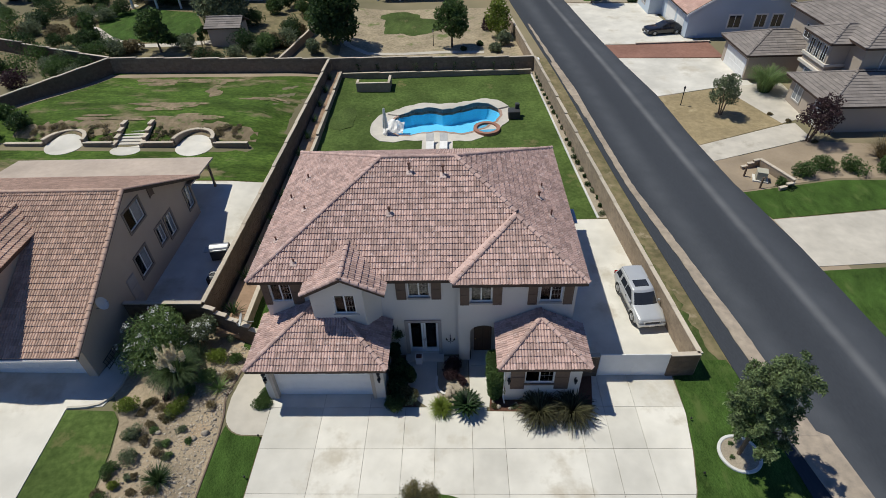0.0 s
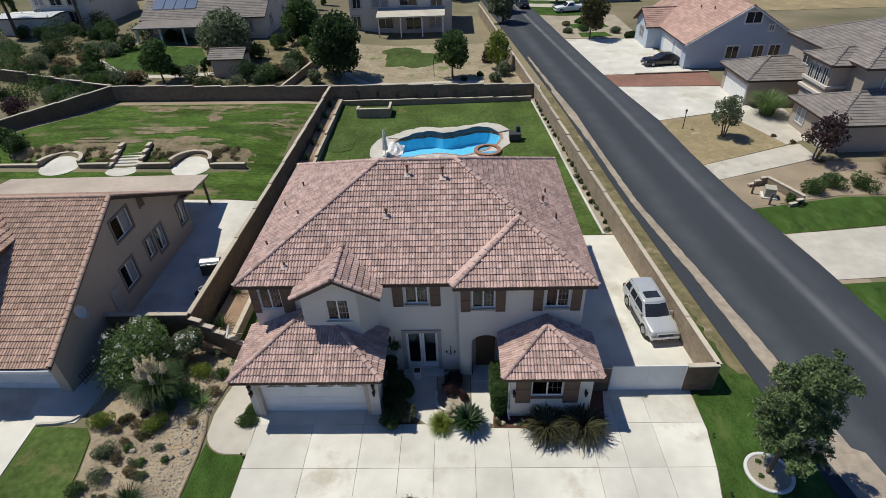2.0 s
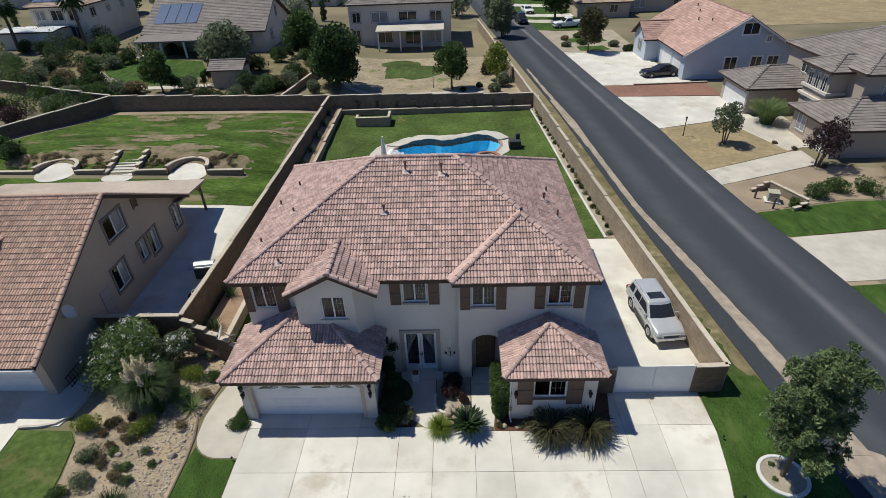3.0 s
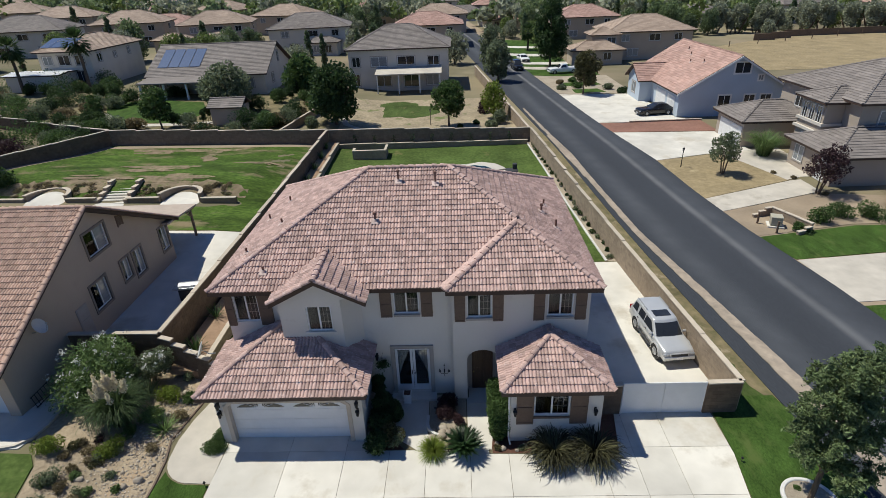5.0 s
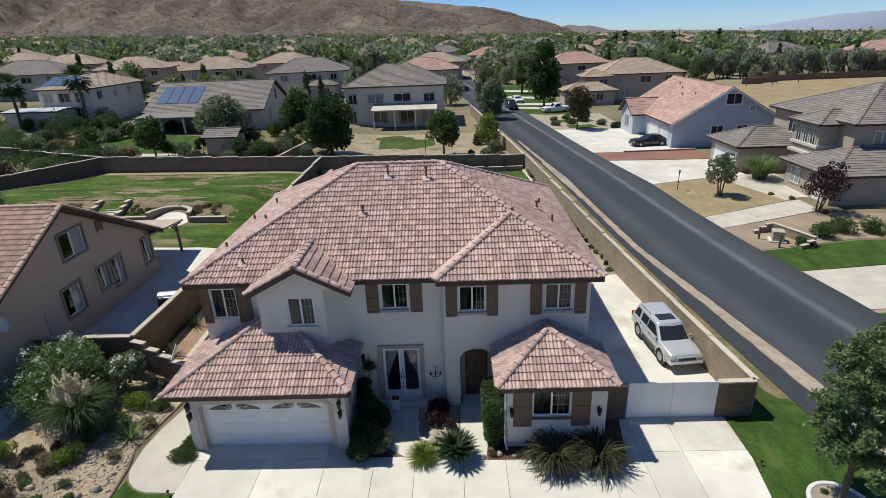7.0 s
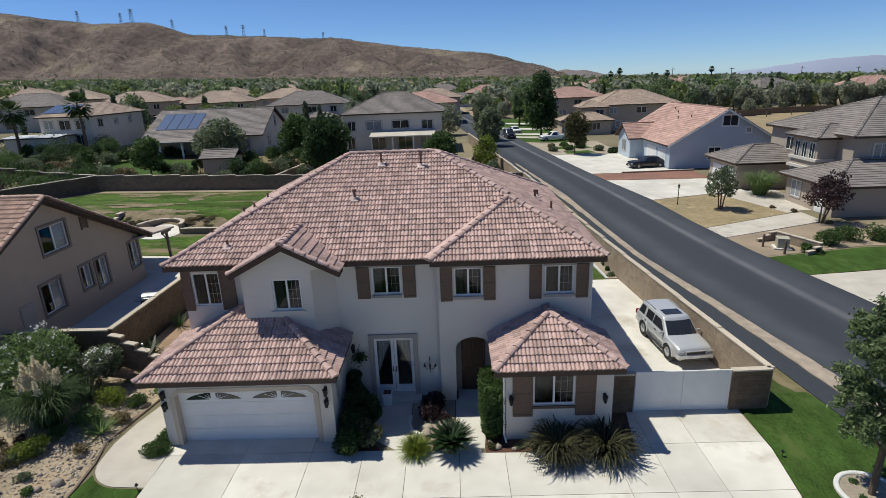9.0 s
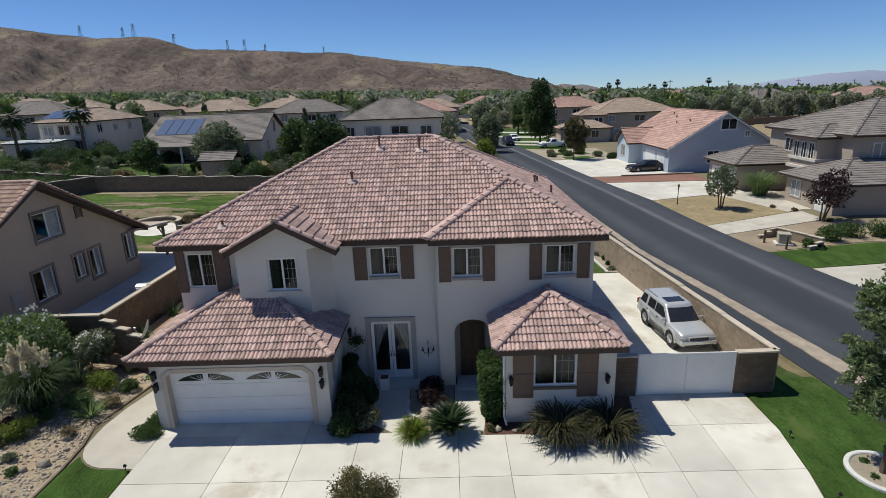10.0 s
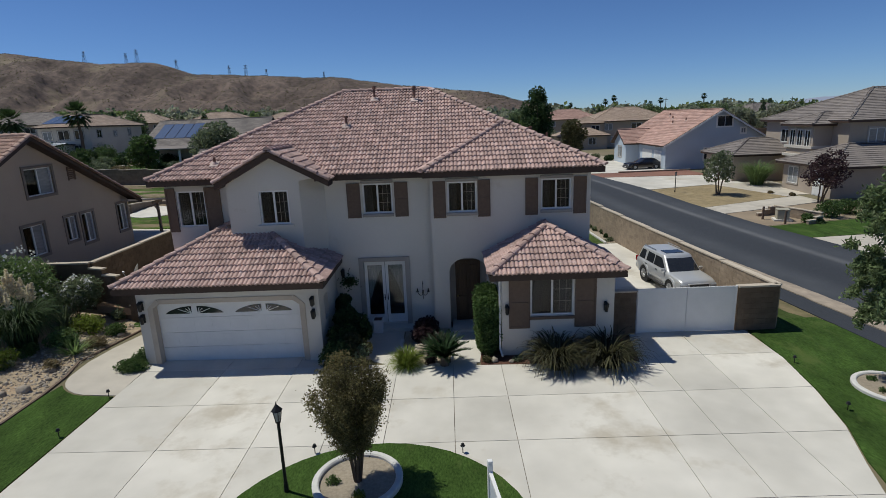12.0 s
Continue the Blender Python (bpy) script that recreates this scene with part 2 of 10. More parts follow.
# Cell colour is lifted towards blue to stand in for reflected sky.
M["solar"] = mat("solar_cells", (0.1, 0.135, 0.22), (0.075, 0.105, 0.18), 3, 0.15, 0, spec=0.9, large=0, island=0.1)
M["fabric"] = mat("white_canvas", (0.72, 0.7, 0.67), (0.62, 0.6, 0.57), 4, 0.9, 0.2, 20)
M["hill"] = mat("dry_hillside", (0.185, 0.135, 0.11), (0.082, 0.064, 0.054), 0.055, 0.98, 1.0, 0.12, large=0.45, lscale=0.005, stain=(0.21, 0.168, 0.118), stain_at=0.56, sscale=0.006)
# The blue of distance haze is put straight into the mountain colour.
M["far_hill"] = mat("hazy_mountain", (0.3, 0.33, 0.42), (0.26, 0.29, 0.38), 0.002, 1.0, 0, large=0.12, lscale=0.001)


def leaf_mat(name, c1, c2, var=0.35, rough=0.6):
    m = mat(name, c1, c2, 1.5, rough, 0, island=var, large=0.2, lscale=0.8, spec=0.25)
    n, l = m.node_tree.nodes, m.node_tree.links
    b = n["Principled BSDF"]
    tr, mx = n.new("ShaderNodeBsdfTranslucent"), n.new("ShaderNodeMixShader")
    l.new(b.inputs["Base Color"].links[0].from_socket, tr.inputs[0])
    mx.inputs[0].default_value = 0.4
    l.new(b.outputs[0], mx.inputs[1])
    l.new(tr.outputs[0], mx.inputs[2])
    l.new(mx.outputs[0], n["Material Output"].inputs[0])
    return m


M["leaf"] = leaf_mat("green_leaf", (0.105, 0.165, 0.05), (0.062, 0.108, 0.03))
M["leaf_dark"] = leaf_mat("dark_leaf", (0.064, 0.105, 0.037), (0.036, 0.067, 0.021))
M["leaf_street"] = leaf_mat("street_tree_leaf", (0.22, 0.275, 0.125), (0.115, 0.165, 0.068), 0.5)
M["leaf_island"] = leaf_mat("bronze_green_leaf", (0.2, 0.165, 0.07), (0.1, 0.098, 0.04), 0.5)
M["leaf_pampas"] = leaf_mat("pampas_blade", (0.105, 0.155, 0.058), (0.035, 0.065, 0.021), 0.6)
M["leaf_oleander"] = leaf_mat("oleander_leaf", (0.205, 0.285, 0.105), (0.125, 0.19, 0.062))
M["leaf_sago"] = leaf_mat("sago_leaf", (0.036, 0.07, 0.026), (0.02, 0.042, 0.015), 0.3, 0.4)
M["leaf_yel"] = leaf_mat("yellow_green_leaf", (0.21, 0.26, 0.045), (0.14, 0.19, 0.03))
M["leaf_grey"] = leaf_mat("grey_green_leaf", (0.205, 0.24, 0.14), (0.14, 0.17, 0.092))
M["leaf_plum"] = leaf_mat("plum_leaf", (0.075, 0.042, 0.045), (0.045, 0.026, 0.03))
M["leaf_bronze"] = leaf_mat("bronze_leaf", (0.13, 0.118, 0.052), (0.078, 0.08, 0.034))
M["flax"] = leaf_mat("bronze_flax", (0.125, 0.118, 0.056), (0.024, 0.025, 0.015), 0.8)
# Far leaf greens are lightened and greyed to stand in for distance haze.
M["leaf_far"] = leaf_mat("far_green_leaf", (0.21, 0.265, 0.122), (0.14, 0.19, 0.084))
M["leaf_far_dark"] = leaf_mat("far_dark_leaf", (0.16, 0.205, 0.105), (0.105, 0.15, 0.073))
M["leaf_far_grey"] = leaf_mat("far_grey_leaf", (0.35, 0.365, 0.255), (0.25, 0.27, 0.18))
M["leaf_lime"] = leaf_mat("far_lime_leaf", (0.2, 0.25, 0.08), (0.14, 0.19, 0.055))
M["flower"] = leaf_mat("white_flower", (0.75, 0.74, 0.7), (0.65, 0.64, 0.6), 0.1)
M["plume"] = leaf_mat("cream_plume", (0.8, 0.73, 0.55), (0.68, 0.6, 0.43), 0.15)
M["dryleaf"] = leaf_mat("dry_shrub", (0.25, 0.2, 0.11), (0.16, 0.13, 0.07))


# ---------------- mesh helpers ----------------
def part(name, bm, material, parent=None, label="", smooth=False, kind=""):
    """Links a bmesh (or a (verts, faces) pair) as one mesh object."""
    me = bpy.data.meshes.new(name)
    if isinstance(bm, tuple):
        me.from_pydata(bm[0], [], bm[1])
        me.update()
    else:
        bmesh.ops.recalc_face_normals(bm, faces=bm.faces)
        bm.to_mesh(me)
        bm.free()
    if smooth:
        me.polygons.foreach_set("use_smooth", [True] * len(me.polygons))
    me.materials.append(material)
    ob = new(name, me)
    ob.parent = parent
    return tagged(ob, label=label, kind=kind)


def thing(name, label, category, at=(0, 0, 0), group="", rz=0.0, kind=""):
    ob = new(name)
    ob.matrix_basis = pose(*at, 0, 0, rz)
    return tagged(ob, label, category, group, kind)


def box(bm, x0, x1, y0, y1, z0, z1, m=None, bevel=0.0):
    r = bmesh.ops.create_cube(bm, size=1.0)
    vs = r["verts"]
    for v in vs:
        v.co = Vector(((x0 + x1) / 2 + v.co.x * (x1 - x0), (y0 + y1) / 2 + v.co.y * (y1 - y0), (z0 + z1) / 2 + v.co.z * (z1 - z0)))
    if bevel:
        es = list({e for v in vs for e in v.link_edges})
        r2 = bmesh.ops.bevel(bm, geom=es, offset=bevel, segments=1, affect="EDGES")
        vs = list({v for f in r2["faces"] for v in f.verts} | {v for v in vs if v.is_valid})
    if m is not None:
        bmesh.ops.transform(bm, matrix=m, verts=vs)
    return vs


def cyl(bm, p0, p1, r0, r1=None, seg=10, caps=True):
    p0, p1 = Vector(p0), Vector(p1)
    d = p1 - p0
    m = Matrix.Translation((p0 + p1) / 2) @ d.to_track_quat("Z", "Y").to_matrix().to_4x4()
    return bmesh.ops.create_cone(bm, cap_ends=caps, segments=seg, radius1=r0, radius2=r0 if r1 is None else r1, depth=d.length, matrix=m)["verts"]


def prism(bm, pts, z0, z1):
    """An upright prism over a plan polygon."""
    lo = [bm.verts.new((x, y, z0)) for x, y in pts]
    hi = [bm.verts.new((x, y, z1)) for x, y in pts]
    bm.faces.new(lo[::-1]), bm.faces.new(hi)
    for i in range(len(pts)):
        j = (i + 1) % len(pts)
        bm.faces.new((lo[i], lo[j], hi[j], hi[i]))


def slab3(bm, pts, t):
    """A flat 3D polygon thickened downwards by t."""
    hi = [bm.verts.new(p) for p in pts]
    lo = [bm.verts.new((p[0], p[1], p[2] - t)) for p in pts]
    bm.faces.new(hi), bm.faces.new(lo[::-1])
    for i in range(len(pts)):
        j = (i + 1) % len(pts)
        bm.faces.new((lo[i], lo[j], hi[j], hi[i]))


def NB():
    return bmesh.new()


# ---------------- terrain ----------------
def sm(a, b, v):
    u = min(1.0, max(0.0, (v - a) / (b - a)))
    return u * u * (3 - 2 * u)


def g(x, y):
    """The ground's height."""
    z = 1.0 * sm(-8.5, -19.5, x) + 0.03 * max(0.0, -19.5 - x)
    z += sm(30, 60, y) * (0.9 - 0.5 * sm(10, 20, x))
    z -= 0.028 * max(0.0, x - 60) * sm(120, 300, y)
    z += 0.0065 * max(0.0, y - 120)
    z += 0.75 * sm(41.3, 44.5, y) * sm(-15.2, -18.5, x) * (1 - 1.13 * sm(45.5, 55, y) + 0.13 * sm(58, 62, y))
    return z


POOL_C = (-0.8, 46.6)


POOL_R = ((-74, 2.03), (-54, 2.71), (-33, 3.05), (-12, 3.9), (3, 4.74), (13, 5.29), (22, 5.5), (33, 5.2), (44, 4.3), (56, 2.75), (74, 1.88), (100, 1.7), (138, 3.0), (153, 3.9), (168, 4.94), (183, 5.27), (194, 5.34), (206, 5.0), (214, 4.2), (222, 2.7), (244, 1.78), (265, 1.7))


def pool_edge(a, grow=0.0):
    """The pool's outline: a point at the angle a, grown outwards."""
    d = math.degrees(a) % 360
    d = d - 360 if d > 286 else d
    T = POOL_R + ((286, 2.03),)
    r = 2.0
    for (p, q), (u, v) in zip(T, T[1:]):
        if p <= d <= u:
            k = sm(p, u, d)
            r = q + (v - q) * k
    return (POOL_C[0] + (r + grow) * math.cos(a), POOL_C[1] + (r + grow) * math.sin(a))


def near_pool(x, y, m):
    a = math.atan2(y - POOL_C[1], x - POOL_C[0])
    e = pool_edge(a, m)
    return math.hypot(x - POOL_C[0], y - POOL_C[1]) < math.hypot(e[0] - POOL_C[0], e[1] - POOL_C[1])


def drape(name, pts, off, material, step=2.0, depth=0.12, label="", cat="", kind="structure", parent=None):
    """A slab over a plan polygon that follows the ground, off above it."""
    bm = NB()
    bm.faces.new([bm.verts.new((x, y, 0)) for x, y in pts])
    xs, ys = [p[0] for p in pts], [p[1] for p in pts]
    for axis, lo, hi in ((0, min(xs), max(xs)), (1, min(ys), max(ys))):
        k = math.floor(lo / step) + 1
        while k * step < hi:
            co, no = [0, 0, 0], [0, 0, 0]
            co[axis], no[axis] = k * step, 1
            bmesh.ops.bisect_plane(bm, geom=bm.verts[:] + bm.edges[:] + bm.faces[:], plane_co=co, plane_no=no)
            k += 1
    for v in bm.verts:
        v.co.z = g(v.co.x, v.co.y) + off
    bmesh.ops.recalc_face_normals(bm, faces=bm.faces)
    if bm.faces and sum(f.normal.z for f in bm.faces) < 0:
        bmesh.ops.reverse_faces(bm, faces=bm.faces)
    if depth:
        top = bm.faces[:]
        edges = [e for e in bm.edges if e.is_boundary]
        r = bmesh.ops.extrude_edge_only(bm, edges=edges)
        for v in r["geom"]:
            if isinstance(v, bmesh.types.BMVert):
                v.co.z -= depth
    me = bpy.data.meshes.new(name)
    bm.to_mesh(me)
    bm.free()
    me.materials.append(material)
    ob = new(name, me)
    ob.parent = parent
    return tagged(ob, label, cat, kind=kind)


def strip_line(pts, w):
    """A plan polygon of width w along a line."""
    L, R = [], []
    for i, p in enumerate(pts):
        a, b = pts[max(0, i - 1)], pts[min(len(pts) - 1, i + 1)]
        dx, dy = b[0] - a[0], b[1] - a[1]
        k = w / 2 / math.hypot(dx, dy)
        L.append((p[0] - dy * k, p[1] + dx * k)), R.append((p[0] + dy * k, p[1] - dx * k))
    return L + R[::-1]


def arc(cx, cy, r, a0, a1, n=16, ry=None):
    return [(cx + r * math.cos(radians(a0 + (a1 - a0) * i / n)), cy + (ry or r) * math.sin(radians(a0 + (a1 - a0) * i / n))) for i in range(n + 1)]


# ---------------- the ground, one sheet to the horizon ----------------
def build_ground():
    def axis(lo, hi, near0, near1, st):
        a = list(np.arange(near0, near1 + 0.1, st))
        d, v = st, near1
        while v < hi:
            d *= 1.25
            v = min(hi, v + d)
            a.append(v)
        d, v = st, near0
        while v > lo:
            d *= 1.25
            v = max(lo, v - d)
            a.insert(0, v)
        return a
    xs, ys = axis(-3500, 3500, -60, 60, 2.0), axis(-400, 4500, -8, 130, 2.0)
    vs = [(x, y, g(x, y) - (2.6 if near_pool(x, y, 1.2) else 0.0)) for y in ys for x in xs]
    n = len(xs)
    fs = [(j * n + i, j * n + i + 1, (j + 1) * n + i + 1, (j + 1) * n + i) for j in range(len(ys) - 1) for i in range(n - 1)]
    tagged(part("ground", (vs, fs), M["ground"], smooth=True), "dry tan earth stretching to the hills", "ground", kind="structure")


build_ground()


def add_streak(m, slope, at, width, colour):
    """A soft, broken pale streak along a straight street, worn into its surface."""
    nt = m.node_tree
    n, l = nt.nodes, nt.links
    b = n["Principled BSDF"]
    src = b.inputs["Base Color"].links[0].from_socket
    geo, dot = n.new("ShaderNodeNewGeometry"), n.new("ShaderNodeVectorMath")
    dot.operation = "DOT_PRODUCT"
    dot.inputs[1].default_value = (1, slope, 0)
    l.new(geo.outputs["Position"], dot.inputs[0])
    no = n.new("ShaderNodeTexNoise")
    no.inputs["Scale"].default_value, no.inputs["Detail"].default_value = 0.5, 5
    l.new(geo.outputs["Position"], no.inputs["Vector"])
    ops = []
    for op, v in (("SUBTRACT", at), ("ABSOLUTE", 0), ("DIVIDE", width)):
        k = n.new("ShaderNodeMath")
        k.operation, k.inputs[1].default_value = op, v
        l.new(ops[-1].outputs[0] if ops else dot.outputs["Value"], k.inputs[0])
        ops.append(k)
    r = n.new("ShaderNodeMapRange")
    r.interpolation_type = "SMOOTHSTEP"
    r.inputs["From Min"].default_value, r.inputs["From Max"].default_value, r.inputs["To Min"].default_value, r.inputs["To Max"].default_value = 0.0, 1.0, 1.0, 0.0
    l.new(ops[-1].outputs[0], r.inputs["Value"])
    mu = n.new("ShaderNodeMath")
    mu.operation = "MULTIPLY"
    l.new(r.outputs[0], mu.inputs[0])
    l.new(no.outputs["Fac"], mu.inputs[1])
    x = n.new("ShaderNodeMix")
    x.data_type = "RGBA"
    l.new(mu.outputs[0], x.inputs[0])
    l.new(src, x.inputs[6])
    x.inputs[7].default_value = (*colour, 1)
    l.new(x.outputs[2], b.inputs["Base Color"])


# road_mat: streaks along the street
add_streak(M["asphalt"], 0.115, 23.9, 0.55, (0.24, 0.235, 0.235))
add_streak(M["asphalt"], 0.1, 24.0, 2.0, (0.078, 0.083, 0.094))
add_streak(M["asphalt"], 0.1, 19.3, 1.6, (0.085, 0.09, 0.1))


# ---------------- roads, lawns and paving ----------------
def road_x(y):
    return -(y - 15.0) * 0.1


def ragged(cx, cy, rx, ry, seed, n=72):
    rg = random.Random(seed)
    ph = [(k, rg.uniform(0, 6.28), 0.3 / k) for k in (2, 3, 5, 8, 13)]
    wob = lambda a: 1 + sum(m * math.sin(k * a + p) for k, p, m in ph)
    return [(cx + rx * math.cos(2 * math.pi * i / n) * wob(2 * math.pi * i / n), cy + ry * math.sin(2 * math.pi * i / n) * wob(2 * math.pi * i / n)) for i in range(n)]


def along(x, y0, y1, step=6.0):
    n = max(1, int((y1 - y0) / step))
    return [(x + road_x(y0 + (y1 - y0) * i / n), y0 + (y1 - y0) * i / n) for i in range(n + 1)]


def wavy(x, y0, y1, w0, w1, amp, seed, step=1.2):
    """A ragged strip beside the road."""
    rr = random.Random(seed)
    n = int((y1 - y0) / step)
    L, R = [], []
    for i in range(n + 1):
        u = i / n
        y = y0 + (y1 - y0) * u
        w = (w0 + (w1 - w0) * u) / 2
        L.append((x + road_x(y) - w + rr.uniform(-amp, amp), y)), R.append((x + road_x(y) + w + rr.uniform(-amp, amp), y))
    return L + R[::-1]


EDGE_Y, EDGE_X = (-80, 31, 33.2, 44, 52, 60, 70, 300), (24.65, 24.65, 24.15, 24.0, 24.25, 23.8, 23.55, 23.55)


def east_edge(y, off=0.0):
    """A point on the street's far edge."""
    return (float(np.interp(y, EDGE_Y, EDGE_X)) + road_x(y) + off, y)


drape("road", along(15.2, -80, 300) + [east_edge(-80 + 4 * i) for i in range(96)][::-1], 0.06, M["asphalt"], 4.0, 0.1, "dark asphalt street with sandy ragged edges", "road")
def shoulder(y0, y1, seed):
    """The sandy strip that wanders along the street's near side."""
    rr = random.Random(seed)
    L, Q = [], []
    n = int((y1 - y0) / 0.45)
    for i in range(n + 1):
        y = y0 + (y1 - y0) * i / n
        c = float(np.interp(y, (14, 20, 27, 36, 48, 60), (16.75, 16.68, 16.45, 15.92, 15.9, 15.65))) + road_x(y)
        w = float(np.interp(y, (14, 20, 27, 36, 48, 53, 60), (0.95, 0.85, 0.65, 0.5, 0.5, 0.9, 0.6))) / 2
        L.append((c - w + rr.uniform(-0.03, 0.03), y)), Q.append((c + w + rr.uniform(-0.03, 0.03), y))
    return L + Q[::-1]


drape("road_shoulder", shoulder(14, 60, 5), 0.1, M["berm"], 2.0, 0.04, "sandy ragged shoulder strip on the street's edge", "shoulder")
drape("road_apron", [(15.9, 13.9), (16.9, 14.5), (17.8, 14.0), (18.2, 11), (18.9, 4), (19.5, -10), (15.0, -10), (16.0, 4), (16.5, 10.5)], 0.085, M["berm"], 2.0, 0.04, "pale sandy apron beside the street and lawn", "shoulder")
drape("road_shoulder", wavy(15.75, 47, 74, 0.5, 0.3, 0.06, 15, 0.9), 0.085, M["berm"], 2.0, 0.04, "sandy ragged shoulder strip on the street's edge", "shoulder")
# verge between the yard wall and the street
drape("verge", along(13.0, 18.2, 62) + along(15.25, 18.2, 62)[::-1], 0.02, M["weedy"], 4.0, 0.05, "patchy weedy verge between wall and street", "verge")
drape("verge_grass", wavy(13.85, 18.4, 30, 1.5, 0.5, 0.2, 8, 0.4), 0.03, M["lawn_dull"], 1.0, 0.0, "weedy grass thinning out along the wall", "verge")
drape("lawn_corner", [(11.6, 17.6), (13.1, 18.6), (14.75, 18.6), (15.7, 14.2), (16.4, 10.5), (16.0, 4), (15.0, -6), (8.0, -6), (9.0, 5), (10.2, 10), (10.75, 11.4), (11.2, 13.2), (11.52, 15.3)], 0.04, M["lawn"], 2.0, 0.08, "lush green mown lawn beside the driveway", "lawn")

DRIVE = [(-9.55, -6), (-9.55, 14.1), (-9.55, 16.8), (-3.55, 16.8), (-3.55, 15.7), (-1.9, 15.7), (1.6, 15.7), (1.6, 15.45), (6.9, 15.35), (7.3, 17.8), (11.5, 17.8), (11.5, 15.3), (11.15, 13.2), (10.7, 11.4), (10.1, 9.9), (8.9, 6.6), (7.9, -6)]
DRIVEWAY = drape("driveway", DRIVE, 0.012, M["joint"], 4.0, 0.1, "wide pale concrete driveway cast in square panels", "driveway")


def clip_poly(pts, axis, v, keep_less):
    out = []
    for i in range(len(pts)):
        a, b = pts[i], pts[(i + 1) % len(pts)]
        ina, inb = ((p[axis] < v) == keep_less for p in (a, b))
        if ina:
            out.append(a)
        if ina != inb:
            u = (v - a[axis]) / (b[axis] - a[axis])
            out.append((a[0] + (b[0] - a[0]) * u, a[1] + (b[1] - a[1]) * u))
    return out


def panels(parent, poly, xs, ys, off, material, gap=0.008, t=0.08):
    """Cast panels of a slab, each a piece of its own."""
    for i in range(len(xs) - 1):
        for j in range(len(ys) - 1):
            p = poly
            for axis, v, less in ((0, xs[i] + gap, False), (0, xs[i + 1] - gap, True), (1, ys[j] + gap, False), (1, ys[j + 1] - gap, True)):
                p = clip_poly(p, axis, v, less) if len(p) > 2 else p
            if len(p) < 3:
                continue
            bm = NB()
            hi = [bm.verts.new((x, y, g(x, y) + off)) for x, y in p]
            lo = [bm.verts.new((x, y, g(x, y) + off - t)) for x, y in p]
            bm.faces.new(hi)
            for k in range(len(p)):
                bm.faces.new((lo[k], lo[(k + 1) % len(p)], hi[(k + 1) % len(p)], hi[k]))
            part("panel", bm, material, parent)


panels(DRIVEWAY, DRIVE, (-9.6, -6.8, -4.4, -2.55, -1.0, 0.82, 2.4, 6.15, 7.5, 9.1, 12), (-7, -3, 1, 4, 6.6, 8.9, 11.2, 13.4, 15.7, 17.9), 0.035, M["concrete"])
tagged(drape("side_yard_slab", [(7.3, 17.8), (12.5, 17.9), (11.25, 31.6), (8.0, 31.6), (6.0, 31.6), (6.0, 18.6)], 0.02, M["concrete"], 3.0, 0.1), "pale concrete side yard behind the gate", "paving", kind="structure")
drape("side_walk", [(-9.55, 14.12), (-10.4, 14.12)] + arc(-10.45, 15.35, 1.25, 265, 180, 6) + [(-11.75, 16.2), (-11.6, 17.4), (-11.2, 19.0), (-10.0, 19.0), (-9.9, 16.4), (-9.6, 16.2)], 0.03, M["concrete2"], 2.0, 0.1, "pale curved concrete path beside the garage", "path")
drape("entry_walk", [(-1.4, 15.7), (-2.6, 16.6), (-2.6, 19.0), (-1.0, 19.0), (-1.0, 16.6), (-0.2, 15.7)], 0.02, M["concrete"], 2.0, 0.1, "shaded concrete walk to the french doors", "path")
drape("door_walk", [(0.75, 15.7), (0.75, 18.8), (2.1, 18.8), (1.72, 15.7)], 0.024, M["concrete"], 2.0, 0.1, "pale concrete walk to the front door", "path")
drape("planting_bed", [(-0.95, 16.6), (-0.95, 19.0), (0.7, 19.0), (0.7, 15.75), (-0.25, 15.75)], 0.015, M["gravel"], 1.0, 0.05, "gravel and boulder bed between the front walks", "bed")
drape("mulch_bed", [(1.75, 15.5), (1.75, 17.6), (2.5, 17.6), (2.5, 16.2), (6.3, 16.2), (6.3, 17.6), (7.25, 17.6), (6.95, 15.4)], 0.02, M["bark"], 1.0, 0.05, "red bark mulch bed under the front window", "bed")
drape("shrub_bed", [(-3.5, 15.75), (-3.5, 19.0), (-2.7, 19.0), (-2.7, 16.6), (-1.95, 15.75)], 0.015, M["bark"], 1.0, 0.05, "dark shaded mulch bed beside the garage", "bed")
drape("lawn_strip", [(-9.6, -6), (-9.6, 14.05), (-10.3, 14.05)] + arc(-10.45, 15.35, 1.32, 265, 215, 4) + [(-11.62, 13.9), (-11.62, -6)], 0.035, M["lawn"], 2.0, 0.08, "narrow green lawn strip beside the driveway", "lawn")
drape("rock_garden", [(-11.72, -6), (-11.72, 15.0), (-12.0, 16.3), (-11.75, 17.6), (-11.4, 19.9), (-14.0, 21.2), (-18.3, 21.6), (-18.3, 19.8), (-17.5, 17.6), (-17.55, 15.9), (-16.6, 14.4), (-16.2, 12.8), (-15.95, 10.6), (-15.6, -6)], 0.02, M["garden_soil"], 1.5, 0.08, "sandy rock garden sloping between the two driveways", "garden")
drape("neighbor_lawn", [(-15.7, -6), (-16.05, 10.6), (-16.3, 12.8), (-16.65, 14.4), (-17.1, 14.95), (-19.5, 14.95), (-19.2, 10.5), (-18.4, -6)], 0.035, M["lawn_pool"], 2.0, 0.08, "green lawn wedge with a dry patch by the next driveway", "lawn")
